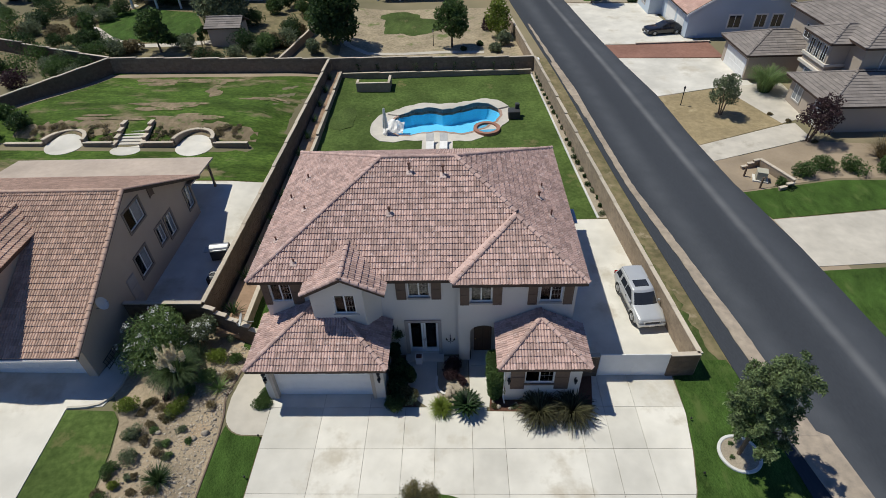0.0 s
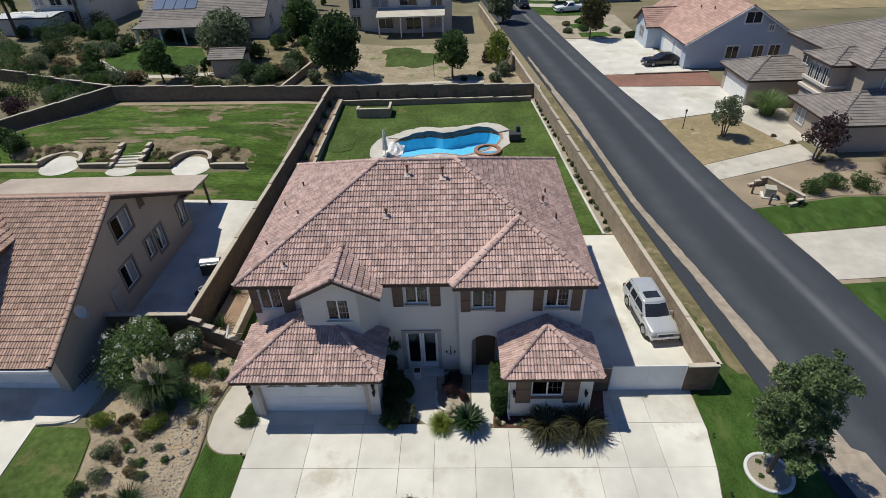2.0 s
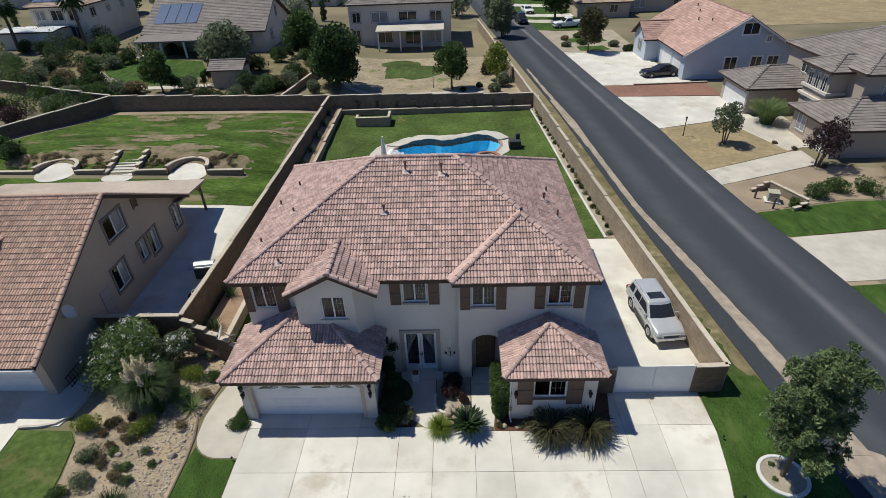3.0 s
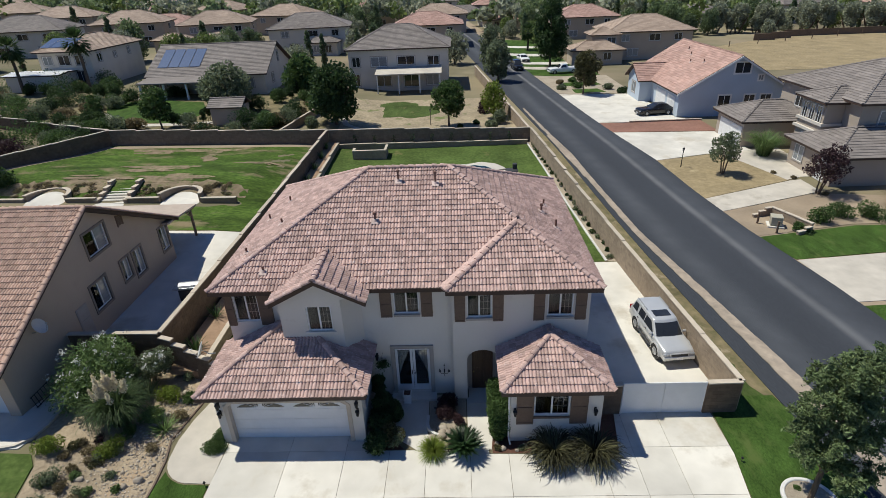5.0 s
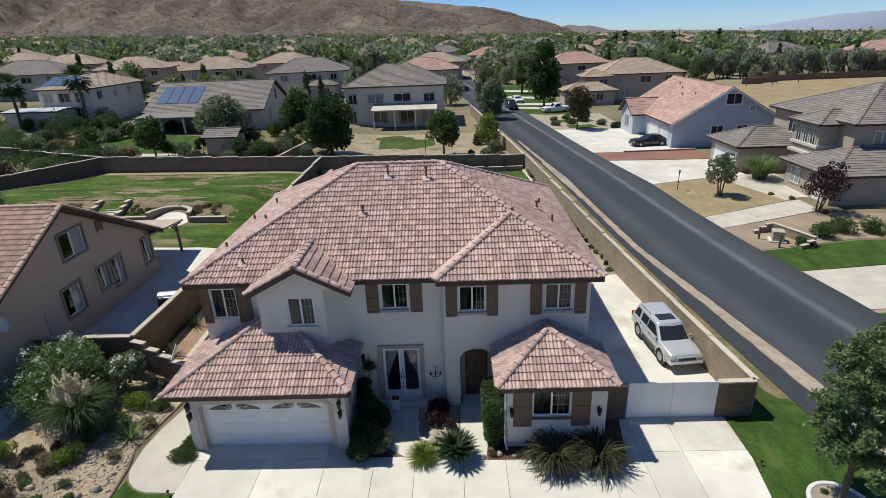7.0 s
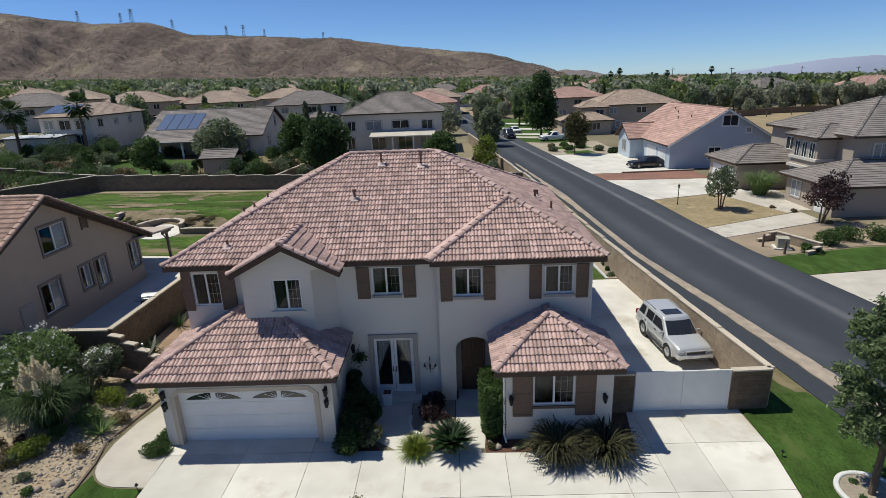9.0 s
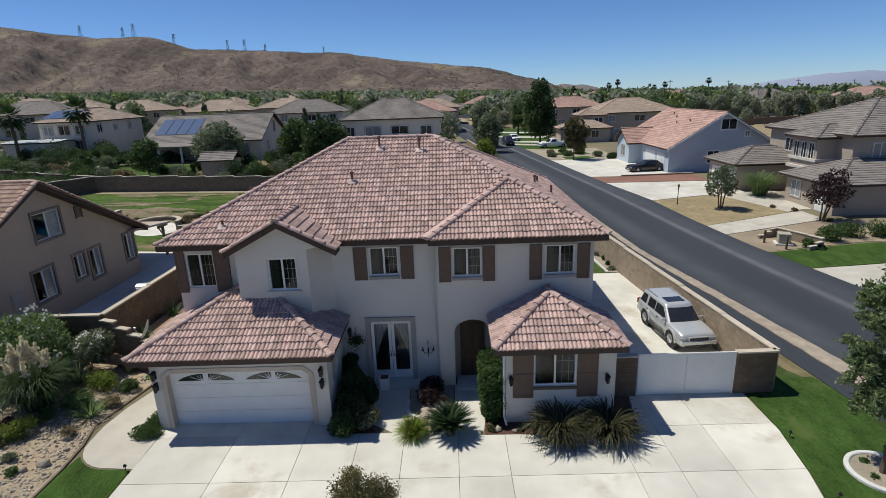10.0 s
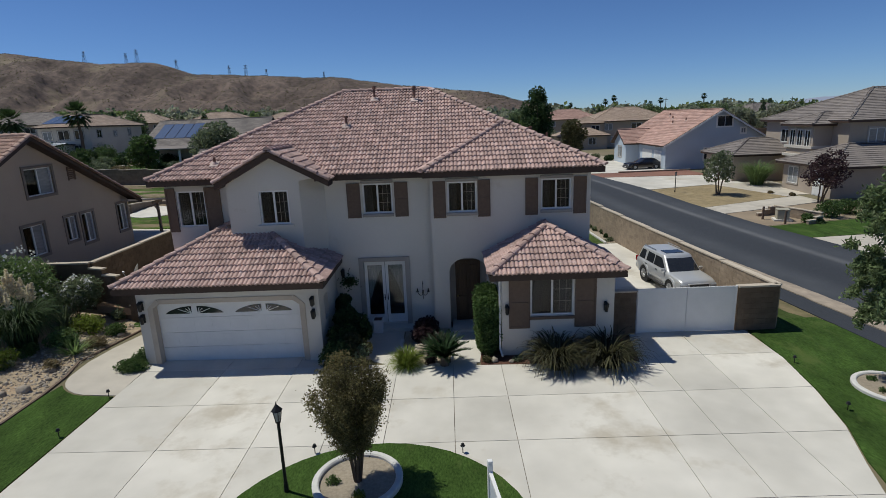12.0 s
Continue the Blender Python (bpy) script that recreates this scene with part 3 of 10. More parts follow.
drape("neighbor_driveway", [(-18.45, -6), (-19.25, 10.5), (-19.55, 15.0), (-17.8, 15.2), (-17.6, 15.9), (-17.5, 17.4), (-18.35, 19.6), (-18.9, 17.2), (-34, 17.2), (-34, -6)], 0.04, M["concrete"], 3.0, 0.1, "pale concrete driveway of the next house", "driveway")
drape("neighbor_patio", [(-14.55, 20.9), (-14.55, 36.2), (-19.0, 36.0), (-40, 36.0), (-40, 31), (-18.9, 31), (-18.9, 20.9)], 0.03, M["concrete"], 3.0, 0.1, "concrete side patio of the next house", "paving")
drape("neighbor_yard", [(-14.3, 36.2), (-14.3, 57.0), (-37.0, 56.4), (-44, 43.5), (-44, 36.1)], 0.02, M["lawn_patchy"], 1.0, 0.05, "patchy green back lawn with bare brown earth", "lawn")


def wavy_line(pts, w, seed):
    """A ragged strip along a line, broad in the middle."""
    rr = random.Random(seed)
    n = 26
    L, Q = [], []
    for i in range(n + 1):
        u = i / n
        x = pts[0][0] + (pts[-1][0] - pts[0][0]) * u
        y = float(np.interp(x, [p[0] for p in pts], [p[1] for p in pts]))
        k = w / 2 * (0.55 + 0.45 * math.sin(math.pi * u))
        L.append((x, y - k)), Q.append((x, y + k * rr.uniform(0.6, 1.25)))
    return L + Q[::-1]


M["bank"] = mat("bare_brown_earth", (0.285, 0.215, 0.14), (0.165, 0.13, 0.075), 2.2, 0.95, 0.8, 30, large=0.25, lscale=0.5, stain=(0.095, 0.12, 0.034), stain_at=0.52, sscale=1.3)
drape("bare_strip", strip_line([(-43.2, 44.6), (-40.4, 49.2), (-37.0, 55.6), (-30, 55.9), (-14.5, 56.5)], 0.9), 0.03, M["dirt"], 1.0, 0.0, "bare dusty strip along the foot of the wall", "bare earth")
drape("bare_bank", wavy_line([(-39.5, 42.9), (-34.5, 43.2), (-30.2, 43.6)], 2.2, 3), 0.035, M["bank"], 0.8, 0.0, "bare brown earth bank above the terrace wall", "bare earth")
drape("bare_bank", wavy_line([(-27.0, 43.5), (-22.8, 43.4), (-17.6, 42.6)], 2.1, 4), 0.035, M["bank"], 0.8, 0.0, "bare brown earth bank above the terrace wall", "bare earth")
rr = random.Random(19)
for x, y, rx, ry in ((-27.0, 47.4, 4.2, 0.85), (-31.5, 44.7, 3.4, 0.5), (-24.2, 44.8, 2.8, 0.6), (-24.3, 51.6, 1.0, 2.0), (-18.6, 49.5, 2.2, 0.5), (-31.0, 54.3, 2.8, 0.8), (-25.6, 54.6, 3.2, 0.6)):
    for k in range(9):
        px, py = x + rr.gauss(0, 0.5) * rx, y + rr.gauss(0, 0.5) * ry
        q = rr.uniform(0.25, 0.62)
        drape("bare_patch", ragged(px, min(py, 55.8), rx * q, ry * q * rr.uniform(0.7, 1.2), rr.randrange(999), 44), 0.04 + 0.002 * k, M["bank"], 1.0, 0.0, "bare brown patch worn into the lawn", "bare earth")
ring = [pool_edge(2 * math.pi * i / 48, 0.9) for i in range(49)]
half = [p for p in ring if p[0] > -0.8]
half = sorted(half, key=lambda p: math.atan2(p[1] - POOL_C[1], p[0] - POOL_C[0]))
drape("pool_lawn", [(-0.8, 31.6), (11.2, 31.7), (8.9, 57.6), (-0.8, 57.3)] + [(-0.8, half[-1][1])] + half[::-1] + [(-0.8, half[0][1])], 0.02, M["lawn_pool"], 2.5, 0.05, "dull green back lawn round the pool", "lawn")
half = sorted([p for p in ring if p[0] < -0.8], key=lambda p: math.atan2(p[1] - POOL_C[1], -(p[0] - POOL_C[0])))
drape("pool_lawn", [(-0.8, 57.3), (-12.6, 57.0), (-12.2, 31.6), (-0.8, 31.6), (-0.8, half[0][1])] + half + [(-0.8, half[-1][1])], 0.02, M["lawn_pool"], 2.5, 0.05, "dull green back lawn round the pool", "lawn")
drape("dry_patch", ragged(-10.9, 47.4, 1.3, 2.3, 14), 0.07, M["lawn_dull"], 0.6, 0.0, "straw-dry patch worn into the lawn", "dry grass")
drape("side_lawn", [(-12.2, 19.4), (-10.3, 19.4), (-10.3, 31.6), (-12.2, 31.6)], 0.02, M["lawn"], 2.5, 0.05, "narrow green side lawn under the house wall", "lawn")
drape("wall_bed", [(10.6, 31.7), (11.5, 31.7), (9.0, 57.8), (8.35, 57.6)], 0.035, M["gravel"], 2.5, 0.05, "gravel bed with low plants along the wall", "bed")
drape("wall_bed_edging", strip_line([(10.52, 31.7), (8.28, 57.6)], 0.16), 0.09, M["curb"], 4.0, 0.12, "white concrete edging along the gravel bed", "edging")
drape("planter_bed", [(-13.75, 20.0), (-12.3, 20.0), (-12.4, 57.2), (-13.4, 57.2)], 0.55, M["soil_bed"], 2.5, 0.3, "raised reddish soil bed along the wall", "bed")
# the lots across the street
drape("verge_far", along(23.4, -60, 260) + along(26.6, -60, 260)[::-1], 0.01, M["dirt"], 6.0, 0.0, "sandy verge across the street", "verge")
drape("green_verge", [east_edge(31.3), east_edge(33.2), east_edge(34.7), (30, 36.2), (37, 36.0), (37, 33.2), (33.5, 32.6)], 0.04, M["lawn"], 2.5, 0.06, "small green lawn across the street", "lawn")
drape("lot_drive", [east_edge(26.1), east_edge(31.2), (33.5, 32.4), (46, 33.2), (46, 27.6)], 0.045, M["concrete2"], 3.0, 0.08, "stained concrete driveway across the street", "driveway")
drape("lot_lawn", [east_edge(25.7), east_edge(14), east_edge(2), (48, 2), (48, 27.2)], 0.03, M["lawn"], 3.0, 0.06, "green lawn across the street", "lawn")
drape("lot_yard", [east_edge(34.9), east_edge(39.2), (30.6, 42.4), (41, 41), (41, 36.3), (30, 36.5)], 0.03, M["dirt"], 3.0, 0.05, "bare sandy front yard across the street", "yard")
drape("lot_walk", [east_edge(39.3), east_edge(41.9), (30.2, 45.4), (31.3, 45.6), (31.4, 43.0), (30.6, 42.5)], 0.045, M["concrete2"], 3.0, 0.08, "concrete walk to the house across the street", "path")
drape("straw_lawn", [east_edge(42.0), east_edge(47), east_edge(51.6), (27.6, 53.6), (31.2, 46.3), (30.1, 45.5)], 0.035, M["straw"], 2.5, 0.06, "dead straw-coloured lawn across the street", "lawn")
drape("lot_walk", [(30.1, 45.6), (27.5, 53.7), (28.3, 54.0), (31.6, 46.2)], 0.05, M["concrete2"], 3.0, 0.08, "narrow concrete walk beside the dead lawn", "path")
drape("lot_court", [(28.3, 54.0), (31.6, 46.3), (34, 46.3), (34, 55)], 0.03, M["concrete2"], 3.0, 0.06, "concrete entry court across the street", "paving")
drape("lot_drive", [east_edge(51.8), east_edge(57), east_edge(62.2), (30.5, 61.5), (31, 54.0), (27.6, 53.7)], 0.045, M["concrete"], 3.0, 0.08, "broad pale concrete driveway across the street", "driveway")
drape("brick_strip", [east_edge(62.4), east_edge(66.6), (31.0, 66.8), (31.0, 61.7)], 0.05, mat("brick_paving", (0.28, 0.15, 0.11), (0.22, 0.11, 0.08), 3, 0.9, 0.4, 20), 3.0, 0.08, "reddish brick strip between two driveways", "paving")
drape("blue_house_drive", [east_edge(66.8), east_edge(76), east_edge(84.5), (27.8, 84), (28.6, 68.5), (31.0, 67.0)], 0.055, M["concrete"], 3.0, 0.08, "pale concrete driveway of the blue house", "driveway")
drape("garden_far", [east_edge(85), east_edge(101), (28, 101), (28, 84.5)], 0.03, M["gravel"], 4.0, 0.05, "dry gravel front garden", "garden")
drape("lawn_far", [east_edge(101.5), east_edge(115), (27, 115), (27, 101.5)], 0.03, M["lawn"], 4.0, 0.05, "green front lawn further up the street", "lawn")
drape("far_drive", [east_edge(108.5), east_edge(111.5), (27, 112.5), (27, 108.5)], 0.05, M["concrete2"], 4.0, 0.05, "pale concrete driveway crossing a lawn", "driveway")
for y0, y1, k, lb, ct in ((115.2, 118.5, "concrete", "pale concrete driveway up the street", "driveway"), (118.7, 127, "lawn", "green front lawn up the street", "lawn"), (127.2, 131, "concrete", "pale concrete driveway up the street", "driveway"), (131.2, 141, "lawn", "green front lawn up the street", "lawn"), (141.2, 145, "concrete", "pale concrete driveway up the street", "driveway"), (145.2, 158, "lawn", "green front lawn up the street", "lawn")):
    drape("far_drive" if k == "concrete" else "lawn_far", [east_edge(y0), east_edge(y1), (24, y1), (24, y0)], 0.04, M[k], 4.0, 0.05, lb, ct)
drape("garden_lawn", [(18.4, 91.5), (18.1, 94.5), (24.5, 95), (25, 92)], 0.045, M["lawn"], 3.0, 0.05, "strip of green lawn in a gravel garden", "lawn")
drape("garden_lawn", [(19.2, 85.6), (18.9, 88.6), (23.5, 88.8), (24.2, 86)], 0.045, M["lawn"], 3.0, 0.05, "strip of green lawn in a gravel garden", "lawn")
# gardens beyond the back wall
drape("garden_back", [(-13.5, 59.5), (8.6, 59.5), (6.5, 82), (-15, 82)], 0.02, mat("mottled_gravel", (0.4, 0.325, 0.225), (0.24, 0.195, 0.12), 3.5, 0.95, 0.8, 30, large=0.25, lscale=0.5, stain=(0.13, 0.155, 0.05), stain_at=0.56, sscale=0.45), 3.0, 0.05, "dusty back garden beyond the wall", "garden")
drape("lawn_back", ragged(-6.8, 75.5, 4.6, 5.0, 9), 0.03, M["lawn_dull"], 3.0, 0.05, "worn green patch in the back garden", "lawn")
drape("garden_west", [(-15.5, 60), (-15.5, 84), (-60, 84), (-60, 60)], 0.02, M["weedy"], 4.0, 0.05, "dry planted garden beyond the wall", "garden")
drape("lawn_west", [(-33.5, 65.8), (-33.0, 72), (-36, 78), (-45, 80), (-49, 76), (-45, 69), (-40, 66)], 0.04, M["lawn"], 3.0, 0.05, "green lawn with a curving path", "lawn")
drape("curving_path", strip_line([(-28.5, 66.5), (-33, 65.2), (-38, 64.6), (-42.5, 66.5), (-46.5, 70.5), (-50, 73.5), (-49.5, 78), (-46, 81.5)], 1.3), 0.06, M["concrete2"], 4.0, 0.08, "curving pale concrete garden path", "path")
drape("curving_path", strip_line([(-16.5, 79), (-15.2, 72), (-13.2, 66.5), (-10.5, 64.2), (-6, 64.0), (-1, 64.3), (3.5, 64.0)], 0.8), 0.06, M["concrete2"], 4.0, 0.08, "curving pale concrete path in the back garden", "path")
drape("dry_field", [(52, 100), (54, 128), (74, 141), (86, 147), (190, 150), (190, 100)], 0.04, M["straw"], 12.0, 0.0, "dry straw-coloured field", "field")


# ---------------- block walls ----------------
def wall_run(name, a, b, z0f, z1f, label, thick=0.2, bl=0.41, ht=0.2, single=None, block="block_wall"):
    """A block wall between two plan points with stepped courses, recessed joints and a cap. z1f: top heights by bays."""
    a, b = Vector((*a, 0)), Vector((*b, 0))
    d = (b - a)
    L = d.length
    d.normalize()
    n = Vector((-d.y, d.x, 0))
    T = thing(name, label, "wall", kind="structure")
    core, caps = NB(), NB()
    joined_v, joined_f = [], []
    bays = len(z1f)
    count = 0
    proto = None
    for k in range(bays):
        s0, s1 = L * k / bays, L * (k + 1) / bays
        p0, p1 = a + d * s0, a + d * s1
        zb = min(z0f(*p0.xy), z0f(*p1.xy)) - 0.1
        zt = z1f[k]
        m = Matrix(((d.x, n.x, 0, p0.x), (d.y, n.y, 0, p0.y), (0, 0, 1, 0), (0, 0, 0, 1)))
        box(core, 0, s1 - s0, -thick / 2 + 0.008, thick / 2 - 0.008, zb, zt - 0.05, m)
        box(caps, -0.02, s1 - s0 + 0.02, -thick / 2 - 0.03, thick / 2 + 0.03, zt - 0.06, zt, m)
        rows = int((zt - 0.06 - zb) / ht)
        for r in range(rows):
            z = zt - 0.06 - (r + 1) * ht
            x = -bl / 2 if r % 2 else 0.0
            while x < s1 - s0 - 0.02:
                x0, x1 = max(0.0, x), min(s1 - s0, x + bl)
                if x1 - x0 > 0.05:
                    if single and x1 - x0 > bl - 0.01 and count < single:
                        if proto is None:
                            pb = NB()
                            box(pb, 0.006, bl - 0.006, -thick / 2, thick / 2, 0.006, ht - 0.006)
                            proto = part("block", pb, M["block"], T)
                            o = proto
                        else:
                            o = new("block", proto.data)
                            o.parent = T
                        o.matrix_basis = m @ Matrix.Translation((x0, 0, z))
                        count += 1
                    else:
                        i0 = len(joined_v)
                        for yy in (-thick / 2, thick / 2):
                            for xx, zz in ((x0 + 0.006, z + 0.006), (x1 - 0.006, z + 0.006), (x1 - 0.006, z + ht - 0.006), (x0 + 0.006, z + ht - 0.006)):
                                joined_v.append((m @ Vector((xx, yy, zz))).to_tuple())
                        joined_f += [(i0, i0 + 1, i0 + 2, i0 + 3), (i0 + 7, i0 + 6, i0 + 5, i0 + 4)] + [(i0 + q, i0 + (q + 1) % 4, i0 + 4 + (q + 1) % 4, i0 + 4 + q) for q in range(4)]
                x += bl
    part("mortar_core", core, M[block], T)
    part("cap", caps, M["cap"], T, "pale flat cap course")
    if joined_v:
        part("blockwork", (joined_v, joined_f), M[block], T, kind="stuff")
    return T


wall_run("wall_east", (12.62, 17.72), (8.75, 58.2), g, [1.74, 1.76, 1.78, 1.8, 1.84, 1.9, 1.98, 2.08, 2.2, 2.32, 2.4, 2.46], "tan block yard wall stepping up along the street", single=120)
wall_run("wall_back", (8.65, 58.15), (-13.4, 57.2), g, [2.5, 2.6, 2.7, 2.8, 2.9, 3.0, 3.05, 3.1], "brown block wall at the back of the yard", block="block_mid")
wall_run("wall_west", (-13.5, 57.1), (-14.25, 20.9), g, [3.15, 3.05, 2.98, 2.92, 2.86, 2.8, 2.74, 2.7, 2.66, 2.64], "brown block wall between the two lots", block="block_dark")
wall_run("wall_corner", (12.6, 17.7), (11.15, 17.66), g, [1.74], "short brown block wall end beside the gate", block="block_dark")
wall_run("wall_step", (-14.2, 20.75), (-10.1, 19.3), g, [2.45, 2.2, 1.98, 1.8, 1.6, 1.45], "brown block wall stepping down to the garage", block="block_dark")
wall_run("wall_gate_side", (7.5, 17.68), (6.35, 17.66), g, [1.7], "short brown block wall beside the gate", block="block_dark")
wall_run("wall_neighbor_side", (-14.3, 20.85), (-18.8, 20.9), g, [2.65], "brown block wall closing the next side yard", block="block_dark")
wall_run("wall_neighbor_back", (-13.5, 57.2), (-37.2, 56.6), g, [3.2, 3.3, 3.4, 3.5, 3.6, 3.75, 3.85, 3.95], "brown block wall behind the next lawn", block="block_mid")
wall_run("wall_neighbor_west", (-37.2, 56.6), (-44.0, 43.5), g, [4.0, 4.05, 4.1, 4.15, 4.2], "brown block wall at the far side of the next lawn", block="block_dark")
wall_run("wall_garden_west", (-37.3, 56.8), (-62, 66.0), g, [4.0, 4.1, 4.2, 4.4, 4.6, 4.8], "brown block wall beyond the gardens", block="block_dark")
wall_run("wall_street_far", (8.6, 58.4), (4.3, 102), g, [2.45, 2.5, 2.5, 2.55, 2.6, 2.6, 2.65, 2.7, 2.7, 2.7], "tan block wall along the street beyond")
wall_run("wall_garden_mid", (-19.6, 58.0), (-15.6, 84.0), g, [2.75, 2.8, 2.85, 2.9, 2.9], "block wall between the back gardens")
wall_run("planter_wall", (-12.25, 20.0), (-12.4, 57.0), g, [1.0, 1.0, 1.02, 1.1, 1.25, 1.45, 1.6, 1.75], "low block retaining wall of the side bed")
wall_run("planter_wall", (-12.3, 56.75), (8.3, 57.2), g, [1.6, 1.55, 1.5, 1.45, 1.4], "low block wall of the back bed")


# ---------------- roofs ----------------
PROFILE = ((0.0, 0.002), (0.08, 0.03), (0.2, 0.048), (0.33, 0.038), (0.45, 0.004), (0.55, 0.004), (0.63, 0.03), (0.75, 0.048), (0.88, 0.038), (1.0, 0.002))


def frame_of(pts):
    P = [Vector(p) for p in pts]
    u = (P[1] - P[0]).normalized()
    n = u.cross(P[2] - P[0]).normalized()
    if n.z < 0:
        n = -n
    v = n.cross(u)
    if v.z < 0:
        v = -v
    return P, P[0], u, v, n


def span(poly, h):
    xs = []
    for i in range(len(poly)):
        (a, b), (c, d) = poly[i], poly[(i + 1) % len(poly)]
        if (b <= h) != (d <= h):
            xs.append(a + (c - a) * (h - b) / (d - b))
    return (min(xs), max(xs)) if len(xs) > 1 else None


def tile_verts(w, h, x0=0.0, x1=1.0, lift=0.052):
    """A barrel-profile tile: local x across, y up the slope, z out. x0, x1: cut edges as shares of the width."""
    ps = [(t, z) for t, z in PROFILE if x0 < t < x1]

    def zat(t):
        for (a, za), (b, zb) in zip(PROFILE, PROFILE[1:]):
            if a <= t <= b:
                return za + (zb - za) * (t - a) / (b - a)
        return 0.0
    ps = [(x0, zat(x0))] + ps + [(x1, zat(x1))]
    vs, fs = [], []
    k = len(ps)
    for t, z in ps:
        vs.append((t * w, 0.0, z - 0.004))
    for t, z in ps:
        vs.append((t * w, 0.0, z + lift))
    for t, z in ps:
        vs.append((t * w, h + 0.05, z + 0.004))
    for i in range(k - 1):
        fs.append((i, i + 1, k + i + 1, k + i))
        fs.append((k + i, k + i + 1, 2 * k + i + 1, 2 * k + i))
    fs.append((0, k, 2 * k)), fs.append((k - 1, 3 * k - 1, 2 * k - 1))
    return vs, fs


TILE_W, TILE_H = 0.29, 0.325
tile_mesh = bpy.data.meshes.new("tile")
tile_mesh.from_pydata(*[tile_verts(TILE_W - 0.008, TILE_H)[0], [], tile_verts(TILE_W - 0.008, TILE_H)[1]])
tile_mesh.materials.append(M["tile_one"])


def lay_tiles(pts, acc, singles=None, limit=0, rr=random.Random(4)):
    """Tiles over one roof face; pts[0] to pts[1] is the eave. acc gathers the joined ones."""
    P, o, u, v, n = frame_of(pts)
    poly = [((p - o).dot(u), (p - o).dot(v)) for p in P]
    top = max(b for a, b in poly)
    r = 0
    while r * TILE_H < top - 0.08:
        h0 = r * TILE_H - 0.03
        s = span(poly, max(0.001, h0 + TILE_H * 0.45))
        r += 1
        if not s:
            continue
        k = math.floor(s[0] / TILE_W)
        while k * TILE_W < s[1]:
            a, b = max(s[0], k * TILE_W), min(s[1], (k + 1) * TILE_W)
            k += 1
            if b - a < 0.05:
                continue
            base = o + u * ((k - 1) * TILE_W) + v * (h0 + rr.uniform(-0.008, 0.008)) + n * (0.01 + rr.uniform(0, 0.006))
            if singles is not None and len(singles) < limit and b - a > TILE_W - 0.001:
                m = Matrix(((u.x, v.x, n.x, base.x), (u.y, v.y, n.y, base.y), (u.z, v.z, n.z, base.z), (0, 0, 0, 1)))
                singles.append(m)
                continue
            vs, fs = tile_verts(TILE_W - 0.008, TILE_H, (a - (k - 1) * TILE_W) / TILE_W, (b - (k - 1) * TILE_W) / TILE_W)
            i0 = len(acc[0])
            acc[0].extend((base + u * x + v * y + n * z).to_tuple() for x, y, z in vs)
            acc[1].extend(tuple(i + i0 for i in f) for f in fs)


def lay_courses(pts, acc, h=0.36, seg=0.9, t=0.03, rr=random.Random(5)):
    """Flat tile courses, broken into short lengths."""
    P, o, u, v, n = frame_of(pts)
    poly = [((p - o).dot(u), (p - o).dot(v)) for p in P]
    top = max(b for a, b in poly)
    r = 0
    while r * h < top - 0.1:
        h0 = r * h
        s = span(poly, max(0.001, h0 + h * 0.45))
        r += 1
        if not s:
            continue
        x = s[0] - rr.uniform(0, seg)
        while x < s[1]:
            a, b = max(s[0], x), min(s[1], x + seg)
            x += seg
            if b - a < 0.05:
                continue
            i0 = len(acc[0])
            for xx in (a + 0.006, b - 0.006):
                for yy, zz in ((h0 - 0.02, 0.0), (h0 - 0.02, t + 0.02), (h0 + h + 0.02, 0.014)):
                    acc[0].append((o + u * xx + v * yy + n * zz).to_tuple())
            acc[1].extend([(i0, i0 + 3, i0 + 4, i0 + 1), (i0 + 1, i0 + 4, i0 + 5, i0 + 2), (i0, i0 + 1, i0 + 2), (i0 + 3, i0 + 5, i0 + 4)])


CAP_L = 0.38


def cap_geometry():
    vs, fs = [], []
    for y, r, z in ((-0.02, 0.135, 0.03), (CAP_L + 0.03, 0.115, 0.0)):
        for i in range(7):
            a = math.pi * i / 6
            vs.append((math.cos(a) * r, y, math.sin(a) * r * 0.8 + z))
    for i in range(6):
        fs.append((i, i + 1, 8 + i, 7 + i))
    fs.append(tuple(range(6, -1, -1)))
    return vs, fs


def lay_caps(p0, p1, parent, material, singles=True, acc=None, cache={}):
    """Ridge or hip cap tiles from the low end to the high end."""
    p0, p1 = Vector(p0), Vector(p1)
    d = (p1 - p0)
    n = max(1, int(d.length / CAP_L))
    st = d.length / n
    d.normalize()
    side = d.cross(Vector((0, 0, 1))).normalized()
    up = side.cross(d)
    if material.name not in cache:
        me = bpy.data.meshes.new("cap_tile")
        vs, fs = cap_geometry()
        me.from_pydata(vs, [], fs)
        me.materials.append(material)
        cache[material.name] = me
    for i in range(n):
        q = p0 + d * (st * i)
        m = Matrix(((side.x, d.x, up.x, q.x), (side.y, d.y, up.y, q.y), (side.z, d.z, up.z, q.z), (0, 0, 0, 1)))
        if singles:
            ob = new("cap_tile", cache[material.name])
            ob.parent, ob.matrix_basis = parent, m
        else:
            vs, fs = cap_geometry()
            i0 = len(acc[0])
            acc[0].extend((m @ Vector(w)).to_tuple() for w in vs)
            acc[1].extend(tuple(k + i0 for k in f) for f in fs)


